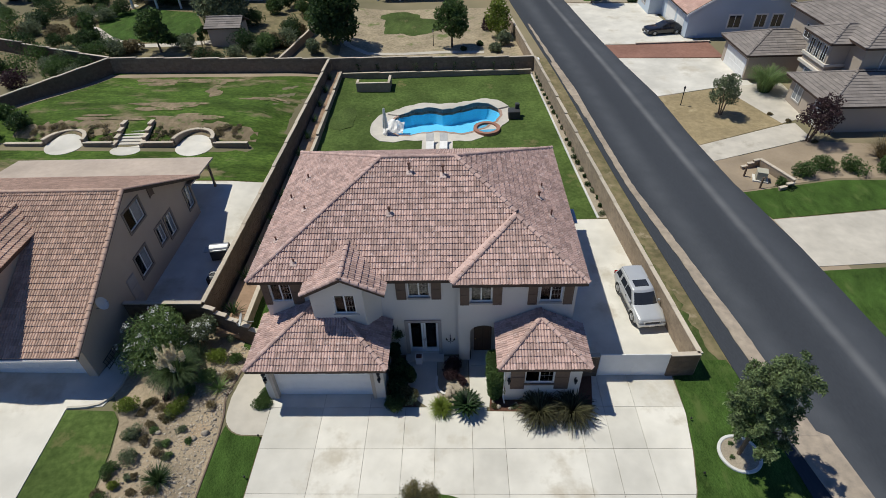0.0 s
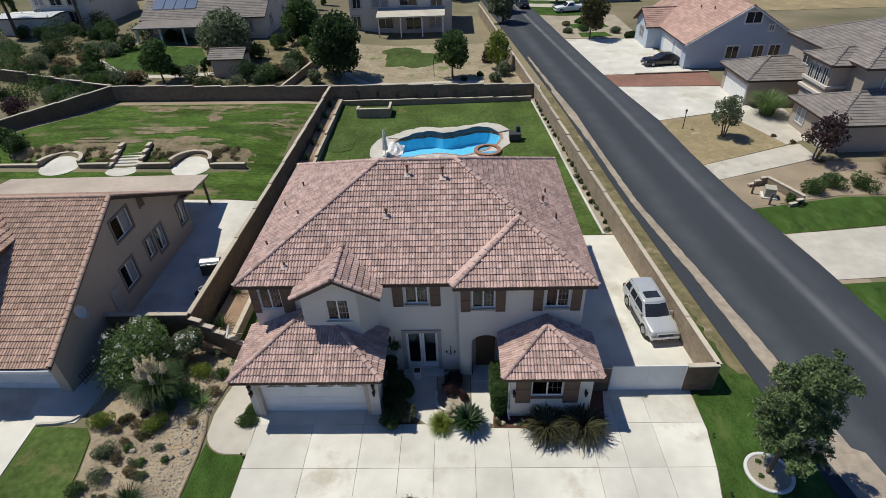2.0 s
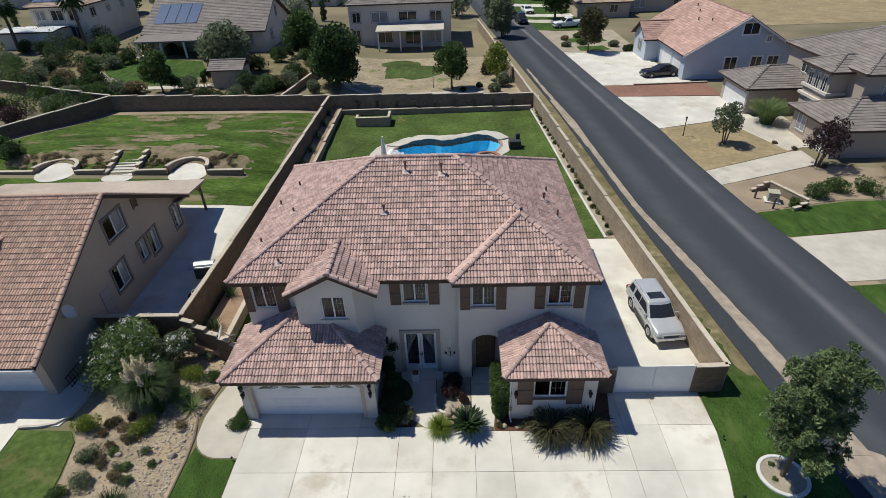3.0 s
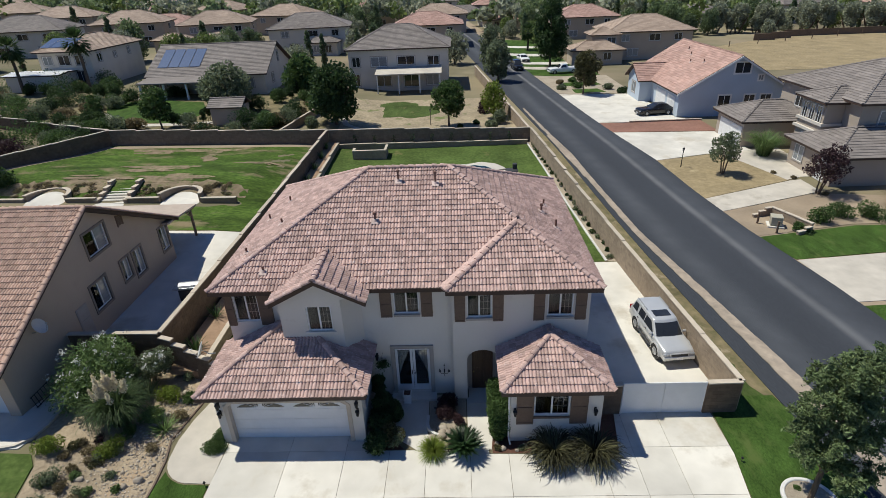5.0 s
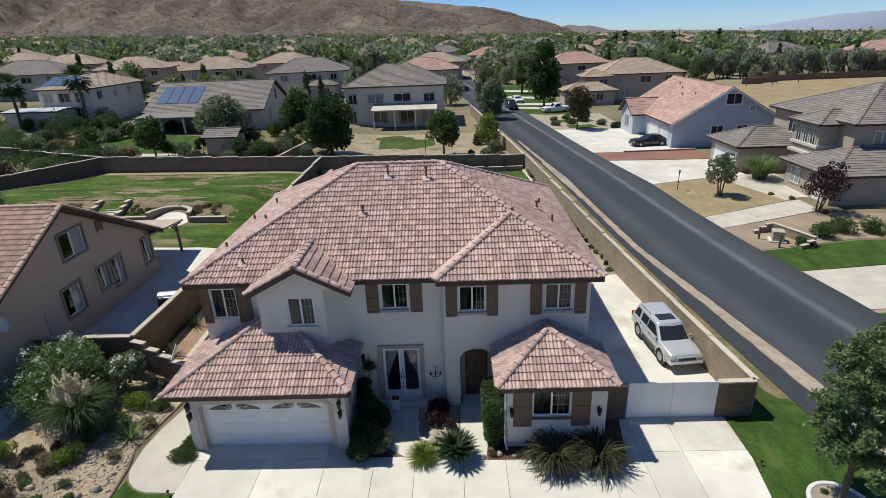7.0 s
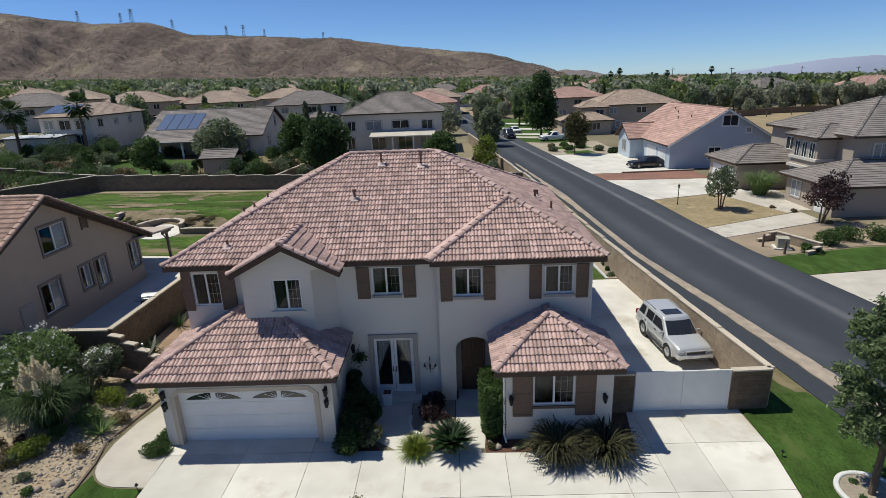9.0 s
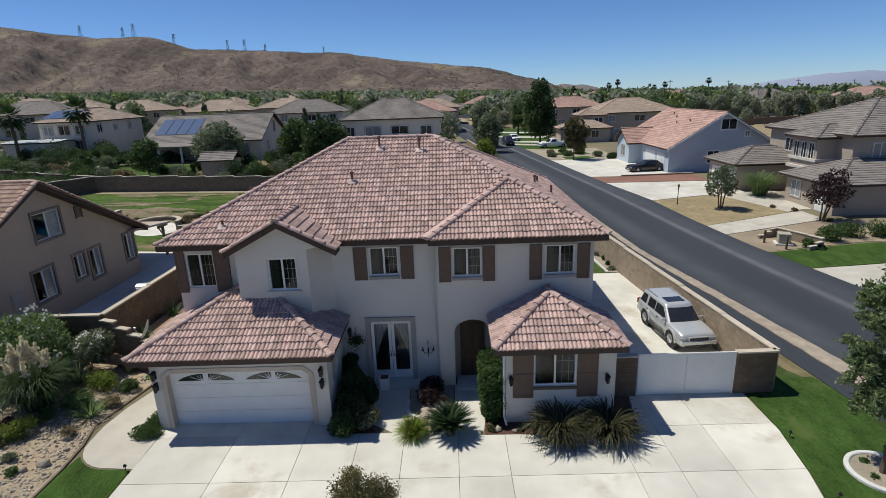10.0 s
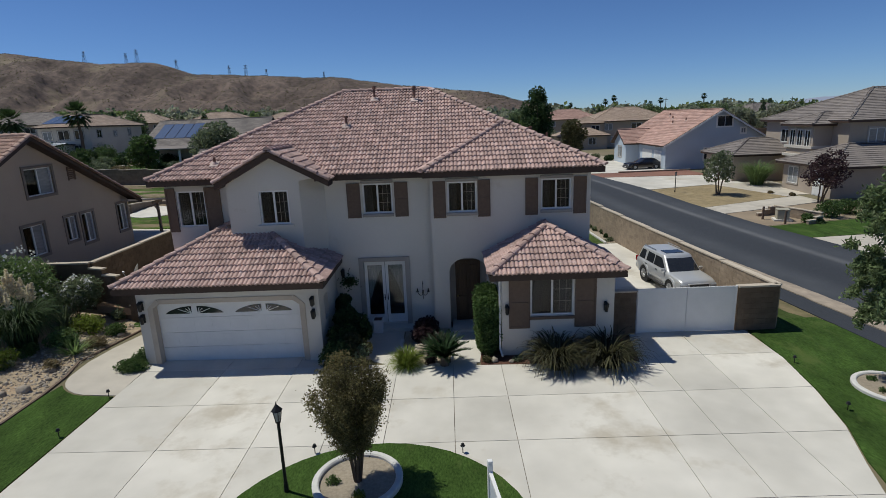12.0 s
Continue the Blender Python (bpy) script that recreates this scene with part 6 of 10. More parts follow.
# porches and wings of the nearer ones
plain_house("house_wing", "tan stucco garage wing with a tan tile roof", 24.2, 34.0, 112.5, 118.5, 2.9, "hip", "x", 0.42, M["stucco_tan"], M["tile_tan"], 0.5, base=0.45, wins=[("s", 31, 0.9, 1.5, 1.4)])
plain_house("house_wing", "tan stucco entry wing with a tan tile roof", 28.6, 34.0, 116.4, 121.5, 5.3, "hip", "x", 0.42, M["stucco_tan"], M["tile_tan"], 0.5, base=0.45, wins=[("s", 32.6, 3.2, 1.7, 1.5)])
for hx, hy in ((-66.5, 135.5), (-58, 142)):
    plain_house("house_wing", "single-storey wing with a tan hip tile roof", hx - 3.6, hx + 3.6, hy - 2.6, hy + 2.6, 2.9, "hip", "x", 0.42, M["stucco_tan"], M["tile_tan"], 0.5)
plain_house("house_wing", "single-storey porch with a grey hip tile roof", -32.5, -25.8, 127.5, 131.5, 2.9, "hip", "x", 0.42, M["stucco_cream"], M["tile_grey"], 0.5, wins=[("s", -30.5, 0.7, 1.4, 1.5), ("s", -27.8, 0.7, 1.4, 1.5)])
SP = thing("solar_panel", "dark blue solar array on a tan tile roof", "solar panel")
for i in range(3):
    bm = NB()
    z = lambda y: 3.3 + 5.6 + 0.14 + 0.42 * (y - 90) + 0.14
    slab3(bm, [(-66.6 + i * 1.7, 90.6, z(90.6)), (-65.0 + i * 1.7, 90.6, z(90.6)), (-64.2 + i * 1.7, 93.4, z(93.4)), (-65.8 + i * 1.7, 93.4, z(93.4))], 0.06)
    part("panel", bm, M["solar"], SP)
first = set()
for k, x, y, rz in PLACED:
    m = pose(x, y, g(x, y) + 0.02, 0, 0, rz)
    if k not in first:
        kinds[k].matrix_basis = m
        first.add(k)
    else:
        copy_thing(kinds[k], m)


# ---------------- plants ----------------
def leaves(points, size, rng, normals=None, aspect=0.5, jitter=0.8):
    """Small kite-shaped leaves at the points."""
    n = len(points)
    d = rng.normal(size=(n, 3))
    if normals is not None:
        d = normals * (1 - jitter) + d * jitter * 0.6
    d /= np.linalg.norm(d, axis=1)[:, None] + 1e-9
    a = np.cross(d, rng.normal(size=(n, 3)))
    a /= np.linalg.norm(a, axis=1)[:, None] + 1e-9
    b = np.cross(d, a)
    s = size * rng.uniform(0.6, 1.3, size=(n, 1))
    v = np.stack([points - a * s, points + b * s * aspect + d * s * 0.15, points + a * s, points - b * s * aspect + d * s * 0.15], axis=1).reshape(-1, 3)
    f = np.arange(4 * n).reshape(-1, 4)
    return v, f


def blob_points(blobs, n, rng, shell=0.55):
    """Points in the outer shells of ellipsoid lumps; lumps: (x, y, z, r, rz)."""
    w = np.array([b[3] ** 2 for b in blobs])
    k = rng.choice(len(blobs), n, p=w / w.sum())
    B = np.array(blobs)[k]
    d = rng.normal(size=(n, 3))
    d /= np.linalg.norm(d, axis=1)[:, None]
    r = shell + (1.06 - shell) * rng.random(n) ** 0.6
    return B[:, :3] + d * np.stack([B[:, 3], B[:, 3], B[:, 4]], 1) * r[:, None], d


def mesh_np(name, v, f, material, parent=None, label="", kind=""):
    return part(name, (v.tolist(), f.tolist()), material, parent, label, kind=kind)


def crown_blobs(h0, h1, r, rng, lumps=14, flat=0.8):
    """Lumps that make an uneven crown from h0 to h1 of radius r."""
    out = []
    for i in range(lumps):
        u = (i + 0.5) / lumps
        z = h0 + (h1 - h0) * u
        rad = r * math.sin(math.pi * (0.15 + 0.8 * u)) ** 0.7
        a = i * 2.4 + rng.uniform(-0.5, 0.5)
        q = rad * rng.uniform(0.35, 0.75)
        s = r * rng.uniform(0.3, 0.5)
        out.append((math.cos(a) * q, math.sin(a) * q, z, s, s * flat))
    return out


def trunk_mesh(h, r, rng, limbs=6, top=None, lean=0.0, r_crown=1.5, stems=1):
    bm = NB()
    top = top or h * 1.6
    for s in range(stems):
        a0 = 2 * math.pi * s / max(1, stems)
        sx, sy = (math.cos(a0) * r * 1.6, math.sin(a0) * r * 1.6) if stems > 1 else (0, 0)
        ex, ey = sx * 3 + lean * h, sy * 3
        cyl(bm, (sx, sy, -0.1), ((sx + ex) / 2 + rng.uniform(-0.05, 0.05), (sy + ey) / 2, h * 0.5), r * 1.15, r * 0.85, 8)
        cyl(bm, ((sx + ex) / 2, (sy + ey) / 2, h * 0.5), (ex, ey, h), r * 0.85, r * 0.7, 8)
        for i in range(limbs // stems + 1):
            a = a0 + i * 2.1 + rng.uniform(-0.4, 0.4)
            q = r_crown * rng.uniform(0.35, 0.75)
            z = h + (top - h) * rng.uniform(0.25, 0.85)
            mx, my, mz = ex + math.cos(a) * q * 0.4, ey + math.sin(a) * q * 0.4, h + (z - h) * 0.55
            cyl(bm, (ex, ey, h * rng.uniform(0.8, 1.0)), (mx, my, mz), r * 0.5, r * 0.33, 6)
            cyl(bm, (mx, my, mz), (ex + math.cos(a) * q, ey + math.sin(a) * q, z), r * 0.33, r * 0.08, 5)
    return bm


def tree(label, x, y, h, r, leaf, n, size, bare=0.3, trunk=0.12, seed=1, lumps=16, flat=0.85, group="", name="tree", z=None, lean=0.0, stems=1, shell=0.5, aspect=0.5):
    rng = np.random.default_rng(seed)
    T = thing(name, label, "tree", (x, y, g(x, y) if z is None else z), group)
    part("trunk", trunk_mesh(h * bare, trunk, rng, 8, h * 0.9, lean, r, stems), M["trunk"], T)
    blobs = [(b[0] + lean * h * 0.5, *b[1:]) for b in crown_blobs(h * bare * 0.95 + r * 0.1, h - r * 0.25, r, rng, lumps, flat)]
    p, d = blob_points(blobs, n, rng, shell)
    v, f = leaves(p, size, rng, d, aspect)
    mesh_np("crown", v, f, leaf, T)
    return T


def bush(label, x, y, r, h, leaf, n, size, seed=1, name="shrub", flowers=0, group="", lumps=9, flower=None, aspect=0.5, z=None):
    rng = np.random.default_rng(seed)
    T = thing(name, label, "shrub", (x, y, g(x, y) if z is None else z), group)
    blobs = []
    for i in range(lumps):
        a, q = rng.uniform(0, 6.28), r * rng.uniform(0, 0.6)
        s = r * rng.uniform(0.35, 0.6)
        sz = min(s, h * 0.45)
        blobs.append((math.cos(a) * q, math.sin(a) * q, max(sz * 0.7, h * rng.uniform(0.35, 0.75) * (1 - 0.4 * q / r)), s, sz))
    p, d = blob_points(blobs, n, rng)
    p[:, 2] = np.maximum(p[:, 2], 0.02)
    v, f = leaves(p, size, rng, d, aspect)
    mesh_np("foliage", v, f, leaf, T)
    bm = NB()
    for i in range(5):
        a = rng.uniform(0, 6.28)
        cyl(bm, (0, 0, -0.05), (math.cos(a) * r * 0.5, math.sin(a) * r * 0.5, h * 0.6), 0.02, 0.008, 5)
    part("stem", bm, M["trunk"], T)
    if flowers:
        p, d = blob_points([(b[0], b[1], b[2] + b[4] * 0.3, b[3], b[4]) for b in blobs], flowers, rng, 0.8)
        q = np.repeat(p, 10, axis=0) + rng.normal(size=(flowers * 10, 3)) * 0.07
        v, f = leaves(q, 0.05, rng, None, 0.8)
        mesh_np("bloom", v, f, flower or M["flower"], T, kind="stuff")
    return T


def blades(n, length, width, rng, droop=1.0, lean=(0.1, 1.1), seg=4, base=0.08, tip=0.15, vary=0.35, late=0.0, sway=0.0):
    """Strap leaves that rise from one base and arch over."""
    V, F = [], []
    for i in range(n):
        a = rng.uniform(0, 2 * math.pi)
        e = rng.uniform(*lean)
        L = length * rng.uniform(1 - vary, 1.0)
        turn = sway * rng.normal() if sway else 0.0
        q = base * rng.uniform(0, 1)
        px, py, pz = math.cos(a) * q, math.sin(a) * q, 0.0
        a += turn
        bend = droop * (rng.uniform(0.6, 1.25) if sway else 1.0)
        ang = e
        k0 = len(V)
        for s in range(seg + 1):
            u = s / seg
            w = width * (1 - (1 - tip) * u ** 1.3) * 0.5 * (0.6 + 0.4 * min(1, u * 4))
            dx, dy = math.cos(a), math.sin(a)
            V.append((px - dy * w, py + dx * w, pz)), V.append((px + dy * w, py - dx * w, pz))
            st = L / seg
            px += math.sin(ang) * st * dx
            py += math.sin(ang) * st * dy
            pz += math.cos(ang) * st
            a += turn / seg
            ang = min(2.7, ang + bend * (0.12 + 0.35 * u - late * (0.1 + 0.35 * u - 1.1 * u ** 3)))
        for s in range(seg):
            b = k0 + 2 * s
            F.append((b, b + 1, b + 3, b + 2))
    return V, F


def clump(label, x, y, n, length, width, leaf, seed=1, droop=1.0, lean=(0.1, 1.1), name="plant", category="plant", group="", base=0.08, z=None, tip=0.15, seg=4, vary=0.35, late=0.0, sway=0.0):
    """A rosette of strap leaves."""
    rng = np.random.default_rng(seed)
    T = thing(name, label, category, (x, y, (g(x, y) if z is None else z)), group)
    part("foliage", blades(n, length, width, rng, droop, lean, seg, base, tip, vary, late, sway), leaf, T)
    return T


def sago(x, y, seed=3):
    """A sago palm: feathered fronds round a stub."""
    rng = np.random.default_rng(seed)
    T = thing("sago_palm", "dark green sago palm with stiff feathery fronds", "palm", (x, y, g(x, y) + 0.03))
    bm = NB()
    cyl(bm, (0, 0, -0.05), (0, 0, 0.35), 0.16, 0.13, 10)
    part("trunk", bm, M["trunk"], T)
    for i in range(60):
        a = i * 2.4
        e = 0.1 + 1.05 * (i / 60)
        V, F = [], []
        px, pz, ang = 0.06, 0.32, e
        L = 0.85
        for s in range(26):
            u = s / 25
            w = 0.15 * math.sin(math.pi * (0.12 + 0.86 * u)) + 0.01
            for sd in (-1, 1):
                k = len(V)
                V += [(px - 0.012, 0, pz), (px + 0.03, 0, pz + 0.01), (px + 0.09, sd * w, pz + 0.06)]
                F.append((k, k + 1, k + 2))
            px += math.sin(ang) * L / 25
            pz += math.cos(ang) * L / 25
            ang += 0.024
        c, sn = math.cos(a), math.sin(a)
        V = [(c * X - sn * Y, sn * X + c * Y, Z) for X, Y, Z in V]
        part("frond", (V, F), M["leaf_sago"], T)


# the big street tree in its ring
def feathery_tree(label, x, y, h, r, leaf, seed, limbs=24):
    """An airy tree: drooping sprays of small leaves along rising limbs, with gaps between them."""
    rng = np.random.default_rng(seed)
    T = thing("tree", label, "tree", (x, y, g(x, y)))
    bm = NB()
    cyl(bm, (0, 0, -0.1), (0.03, 0, h * 0.34), 0.1, 0.085, 8), cyl(bm, (0.03, 0, h * 0.34), (-0.1, 0.05, h * 0.88), 0.085, 0.025, 7)
    P, D = [], []
    for i in range(limbs):
        u = (i + 0.5) / limbs
        z0 = h * (0.2 + 0.68 * u)
        a = i * 2.4 + rng.uniform(-0.4, 0.4)
        reach = r * (1.0 - 0.72 * u ** 1.5) * rng.uniform(0.7, 1.15)
        tipz = z0 + h * rng.uniform(0.1, 0.2)
        c, s = math.cos(a), math.sin(a)
        cyl(bm, (0, 0, z0), (c * reach * 0.5, s * reach * 0.5, z0 + (tipz - z0) * 0.75), 0.05, 0.03, 5)
        cyl(bm, (c * reach * 0.5, s * reach * 0.5, z0 + (tipz - z0) * 0.75), (c * reach, s * reach, tipz), 0.03, 0.008, 5)
        for k in range(13):
            q = rng.uniform(0.3, 1.0)
            bx, by = c * reach * q + rng.normal() * 0.26, s * reach * q + rng.normal() * 0.26
            bz = z0 + (tipz - z0) * q + rng.uniform(-0.1, 0.35)
            L = rng.uniform(0.3, 0.75)
            m = 96
            t = rng.random(m)
            p = np.stack([bx + c * t * 0.15 + rng.normal(size=m) * 0.085, by + s * t * 0.15 + rng.normal(size=m) * 0.085, bz - L * t ** 1.5 + 0.2 * t + rng.normal(size=m) * 0.06], 1)
            P.append(p)
            D.append(np.stack([c + 0 * t, s + 0 * t, 0.9 + 0 * t], 1))
    part("trunk", bm, M["trunk"], T)
    v, f = leaves(np.concatenate(P), 0.085, rng, np.concatenate(D), 0.36)
    mesh_np("crown", v, f, leaf, T)
    return T


feathery_tree("tall green tree with drooping leaves in a ringed bed", 13.2, 13.1, 6.8, 1.35, M["leaf_street"], 29)
# the crape myrtle on the island
def vase_tree(label, x, y, h, r, leaf, seed, stems=34):
    """Many upright stems that fan out from one base, feathered with small leaves."""
    rng = np.random.default_rng(seed)
    T = thing("tree", label, "tree", (x, y, g(x, y)))
    bm = NB()
    P = []
    for i in range(stems):
        a = i * 2.4 + rng.uniform(-0.3, 0.3)
        q = r * math.sqrt((i + 0.5) / stems) * rng.uniform(0.75, 1.1)
        top = h * (1.0 - 0.28 * (q / r) ** 2) * rng.uniform(0.86, 1.03)
        c, s = math.cos(a), math.sin(a)
        if i < 14:
            cyl(bm, (c * 0.06, s * 0.06, -0.05), (c * q * 0.45, s * q * 0.45, h * 0.4), 0.024, 0.016, 5)
            cyl(bm, (c * q * 0.45, s * q * 0.45, h * 0.4), (c * q, s * q, top), 0.016, 0.004, 5)
        m = 1000
        t = 0.38 + 0.66 * rng.random(m) ** 0.85
        rad = q * np.clip(t * 1.45 - 0.3, 0.15, 1.05)
        P.append(np.stack([c * rad + rng.normal(size=m) * 0.09, s * rad + rng.normal(size=m) * 0.09, top * t + rng.normal(size=m) * 0.04], 1))
    part("stem", bm, M["trunk"], T)
    v, f = leaves(np.concatenate(P), 0.032, rng, None, 0.42)
    mesh_np("crown", v, f, leaf, T)
    return T


vase_tree("small bronze-green multi-stemmed tree in a ringed bed", -1.4, 9.75, 3.15, 0.88, M["leaf_island"], 22)
# across the street
tree("small round tree on a dead straw lawn", 25.2, 47.6, 3.9, 1.5, M["leaf_grey"], 2300, 0.12, 0.36, 0.07, 23, 14, 0.8, stems=3)
tree("dark plum-leaved tree leaning over bare dirt", 30.8, 42.3, 4.2, 1.75, M["leaf_plum"], 2200, 0.12, 0.34, 0.07, 24, 14, 0.8, lean=0.16, stems=3, shell=0.3)

# shrubs and clumps by the house
clump("arching bronze flax with strap leaves by the window", 4.2, 15.22, 560, 1.58, 0.06, M["flax"], 31, 1.5, (0.0, 0.65), "flax", group="flax clumps", base=0.38, seg=8, vary=0.45, late=0.45, sway=0.35)
clump("arching bronze flax with strap leaves by the window", 5.82, 15.22, 560, 1.58, 0.06, M["flax"], 32, 1.5, (0.0, 0.65), "flax", group="flax clumps", base=0.38, seg=8, vary=0.45, late=0.45, sway=0.35)
clump("yellow-green grassy tuft beside the walk", -0.72, 15.55, 700, 0.8, 0.03, M["leaf_yel"], 33, 1.2, (0.02, 1.2), "grass_tuft", base=0.12)
sago(0.55, 15.55)
for i, (y, k) in enumerate(((16.35, 0), (16.9, 0.05), (17.5, 0.1))):
    rng = np.random.default_rng(34 + i)
    T = thing("hedge", "clipped green hedge column by the entry", "hedge", (2.08, y, 0.02), "entry hedge")
    m = 5200
    a, q = rng.uniform(0, 2 * math.pi, m), rng.random(m)
    z = q * (2.0 + k)
    rad = 0.4 * np.sqrt(np.clip(1.02 - (2 * q - 1) ** 6, 0, 1)) * (1 + 0.14 * np.sin(3 * a + 5 * q + i) + 0.1 * np.sin(9 * q + 2 * a)) * rng.uniform(0.82, 1.05, m)
    p = np.stack([np.cos(a) * rad, np.sin(a) * rad, z + 0.05], 1) + rng.normal(size=(m, 3)) * 0.03
    v, f = leaves(p, 0.05, rng, None, 0.55)
    mesh_np("foliage", v, f, M["leaf"], T)
    bm = NB()
    cyl(bm, (0, 0, -0.05), (0, 0, 1.6), 0.22, 0.16, 8)
    part("stem", bm, M["leaf_dark"], T)
bush("dark shaded shrub beside the garage wall", -3.0, 17.6, 0.7, 1.75, M["leaf_dark"], 4200, 0.07, 36)
bush("dark shaded shrub beside the garage wall", -2.9, 16.6, 0.7, 1.25, M["leaf_dark"], 4000, 0.07, 37)
bush("low dark shrub at the garage corner", -3.0, 15.8, 0.75, 0.9, M["leaf_dark"], 3600, 0.06, 38)
bush("dark shaded shrub beside the walk", -2.5, 16.2, 0.6, 1.0, M["leaf_bronze"], 2600, 0.06, 48)
bush("dark shaded shrub beside the walk", -2.45, 17.3, 0.55, 1.3, M["leaf_dark"], 2600, 0.065, 49)
bush("sparse grey rose bush beside the driveway", -2.3, 15.95, 0.38, 1.0, M["leaf_grey"], 420, 0.055, 39, "rose_bush")
bush("dark plum shrub in the entry bed", -0.15, 18.0, 0.75, 0.8, M["leaf_plum"], 2600, 0.06, 40)
bush("low plum shrub in the entry bed", 0.35, 17.2, 0.35, 0.4, M["leaf_plum"], 600, 0.05, 41)
bush("small red-flowered shrub beside the palm", 0.05, 15.75, 0.25, 0.3, M["leaf_plum"], 300, 0.05, 42)
bush("low green ground cover by the garage corner", -9.95, 15.8, 0.62, 0.36, M["leaf"], 2600, 0.04, 43, "ground_cover")
bush("low green ground cover by the garage corner", -10.0, 16.5, 0.42, 0.5, M["leaf"], 1600, 0.045, 44, "ground_cover")
bush("small red and green succulent in mulch", 2.0, 15.75, 0.22, 0.22, M["leaf_bronze"], 260, 0.04, 45, "succulent")
bush("small pale succulent in mulch", 3.0, 15.72, 0.22, 0.2, M["leaf_grey"], 260, 0.04, 46, "succulent")
bush("dark climbing shrub by the french doors", -3.2, 18.6, 0.4, 2.2, M["leaf_dark"], 2600, 0.07, 47)

# the rock garden
bush("oleander with white flowers", -16.35, 18.0, 0.95, 1.9, M["leaf_oleander"], 3400, 0.09, 50, "oleander", 24, lumps=12, aspect=0.3)
bush("low green shrub under the pampas grass", -13.35, 17.2, 0.6, 0.7, M["leaf_oleander"], 1800, 0.06, 59)
bush("large oleander with white flowers", -16.1, 18.6, 1.85, 2.9, M["leaf_oleander"], 10000, 0.10, 51, "oleander", 90, lumps=20, aspect=0.3)
bush("tall green shrub with pale flowers against the block wall", -16.2, 20.1, 1.2, 2.6, M["leaf_oleander"], 4800, 0.09, 52, flowers=24, lumps=12)
bush("grey-green shrub with white flowers against the block wall", -14.4, 19.75, 1.05, 2.2, M["leaf_grey"], 3600, 0.08, 53, flowers=46, lumps=12, aspect=0.35)
P = clump("pampas grass with cream plumes", -14.55, 17.0, 1400, 2.5, 0.042, M["leaf_pampas"], 54, 1.45, (0.0, 0.34), "pampas_grass", base=0.4, seg=10, vary=0.55, late=0.7, sway=0.3)
rng = np.random.default_rng(9)
for i in range(20):
    a, q = rng.uniform(0, 6.28), rng.uniform(0.05, 0.6)
    bx, by, hz = math.cos(a) * q, math.sin(a) * q, rng.uniform(2.1, 2.6) - 0.6 * q
    t = rng.random(200)
    pts = np.stack([bx * (1 + 0.25 * t) + rng.normal(size=200) * 0.07 * (1.1 - t), by * (1 + 0.25 * t) + rng.normal(size=200) * 0.07 * (1.1 - t), hz - 0.3 + 0.62 * t], 1)
    v, f = leaves(pts, 0.065, rng, None, 0.3)
    mesh_np("plume", v, f, M["plume"], P)
clump("spiky green yucca among stones", -12.55, 16.7, 70, 0.85, 0.06, M["leaf_oleander"], 55, 0.3, (0.1, 1.3), "yucca", "yucca")
clump("spiky green yucca among stones", -14.25, 18.75, 60, 1.15, 0.07, M["leaf_grey"], 56, 0.3, (0.1, 1.3), "yucca", "yucca")
clump("dark spiky yucca near the driveway", -13.6, 11.6, 150, 0.95, 0.05, M["leaf_dark"], 57, 0.3, (0.05, 1.45), "yucca", "yucca")
clump("dark spiky yucca near the driveway", -14.9, 10.0, 120, 0.9, 0.05, M["leaf_dark"], 58, 0.3, (0.05, 1.45), "yucca", "yucca")
for i, (x, y, r, h, k, n) in enumerate([(-16.5, 15.2, 0.62, 0.75, "leaf_yel", 2200), (-13.2, 18.5, 0.6, 0.7, "leaf_yel", 1800), (-14.1, 15.35, 0.65, 0.6, "leaf_yel", 2200), (-12.1, 18.6, 0.5, 0.5, "leaf", 1200), (-12.2, 17.5, 0.5, 0.4, "dryleaf", 1000),
                                        (-15.6, 13.7, 0.55, 0.6, "leaf_grey", 1200), (-15.2, 12.5, 0.5, 0.6, "leaf_grey", 1100), (-15.9, 11.9, 0.5, 0.5, "leaf", 1000), (-15.0, 14.3, 0.3, 0.3, "dryleaf", 500), (-14.6, 14.8, 0.28, 0.28, "dryleaf", 450),
                                        (-15.4, 15.6, 0.3, 0.28, "dryleaf", 450), (-15.7, 14.9, 0.3, 0.3, "dryleaf", 450), (-14.9, 15.9, 0.3, 0.25, "leaf_plum", 400), (-14.2, 13.3, 0.3, 0.28, "leaf_grey", 450), (-13.5, 14.2, 0.28, 0.25, "leaf_grey", 420),
                                        (-12.6, 15.6, 0.35, 0.3, "dryleaf", 500), (-13.9, 16.4, 0.45, 0.4, "leaf", 900), (-12.9, 20.0, 0.45, 0.6, "leaf_grey", 800), (-15.5, 10.4, 0.45, 0.5, "leaf", 800), (-13.0, 13.6, 0.25, 0.2, "leaf", 350), (-15.3, 11.2, 0.35, 0.4, "leaf_yel", 500)]):
    bush({"leaf_yel": "rounded yellow-green shrub in the rock garden", "leaf": "small green shrub in the rock garden", "dryleaf": "small dry brown shrub in sandy soil", "leaf_grey": "small grey-green shrub in the rock garden", "leaf_plum": "small dark shrub in sandy soil"}[k], x, y, r, h, M[k], n, 0.045, 60 + i, group="rock garden shrubs")

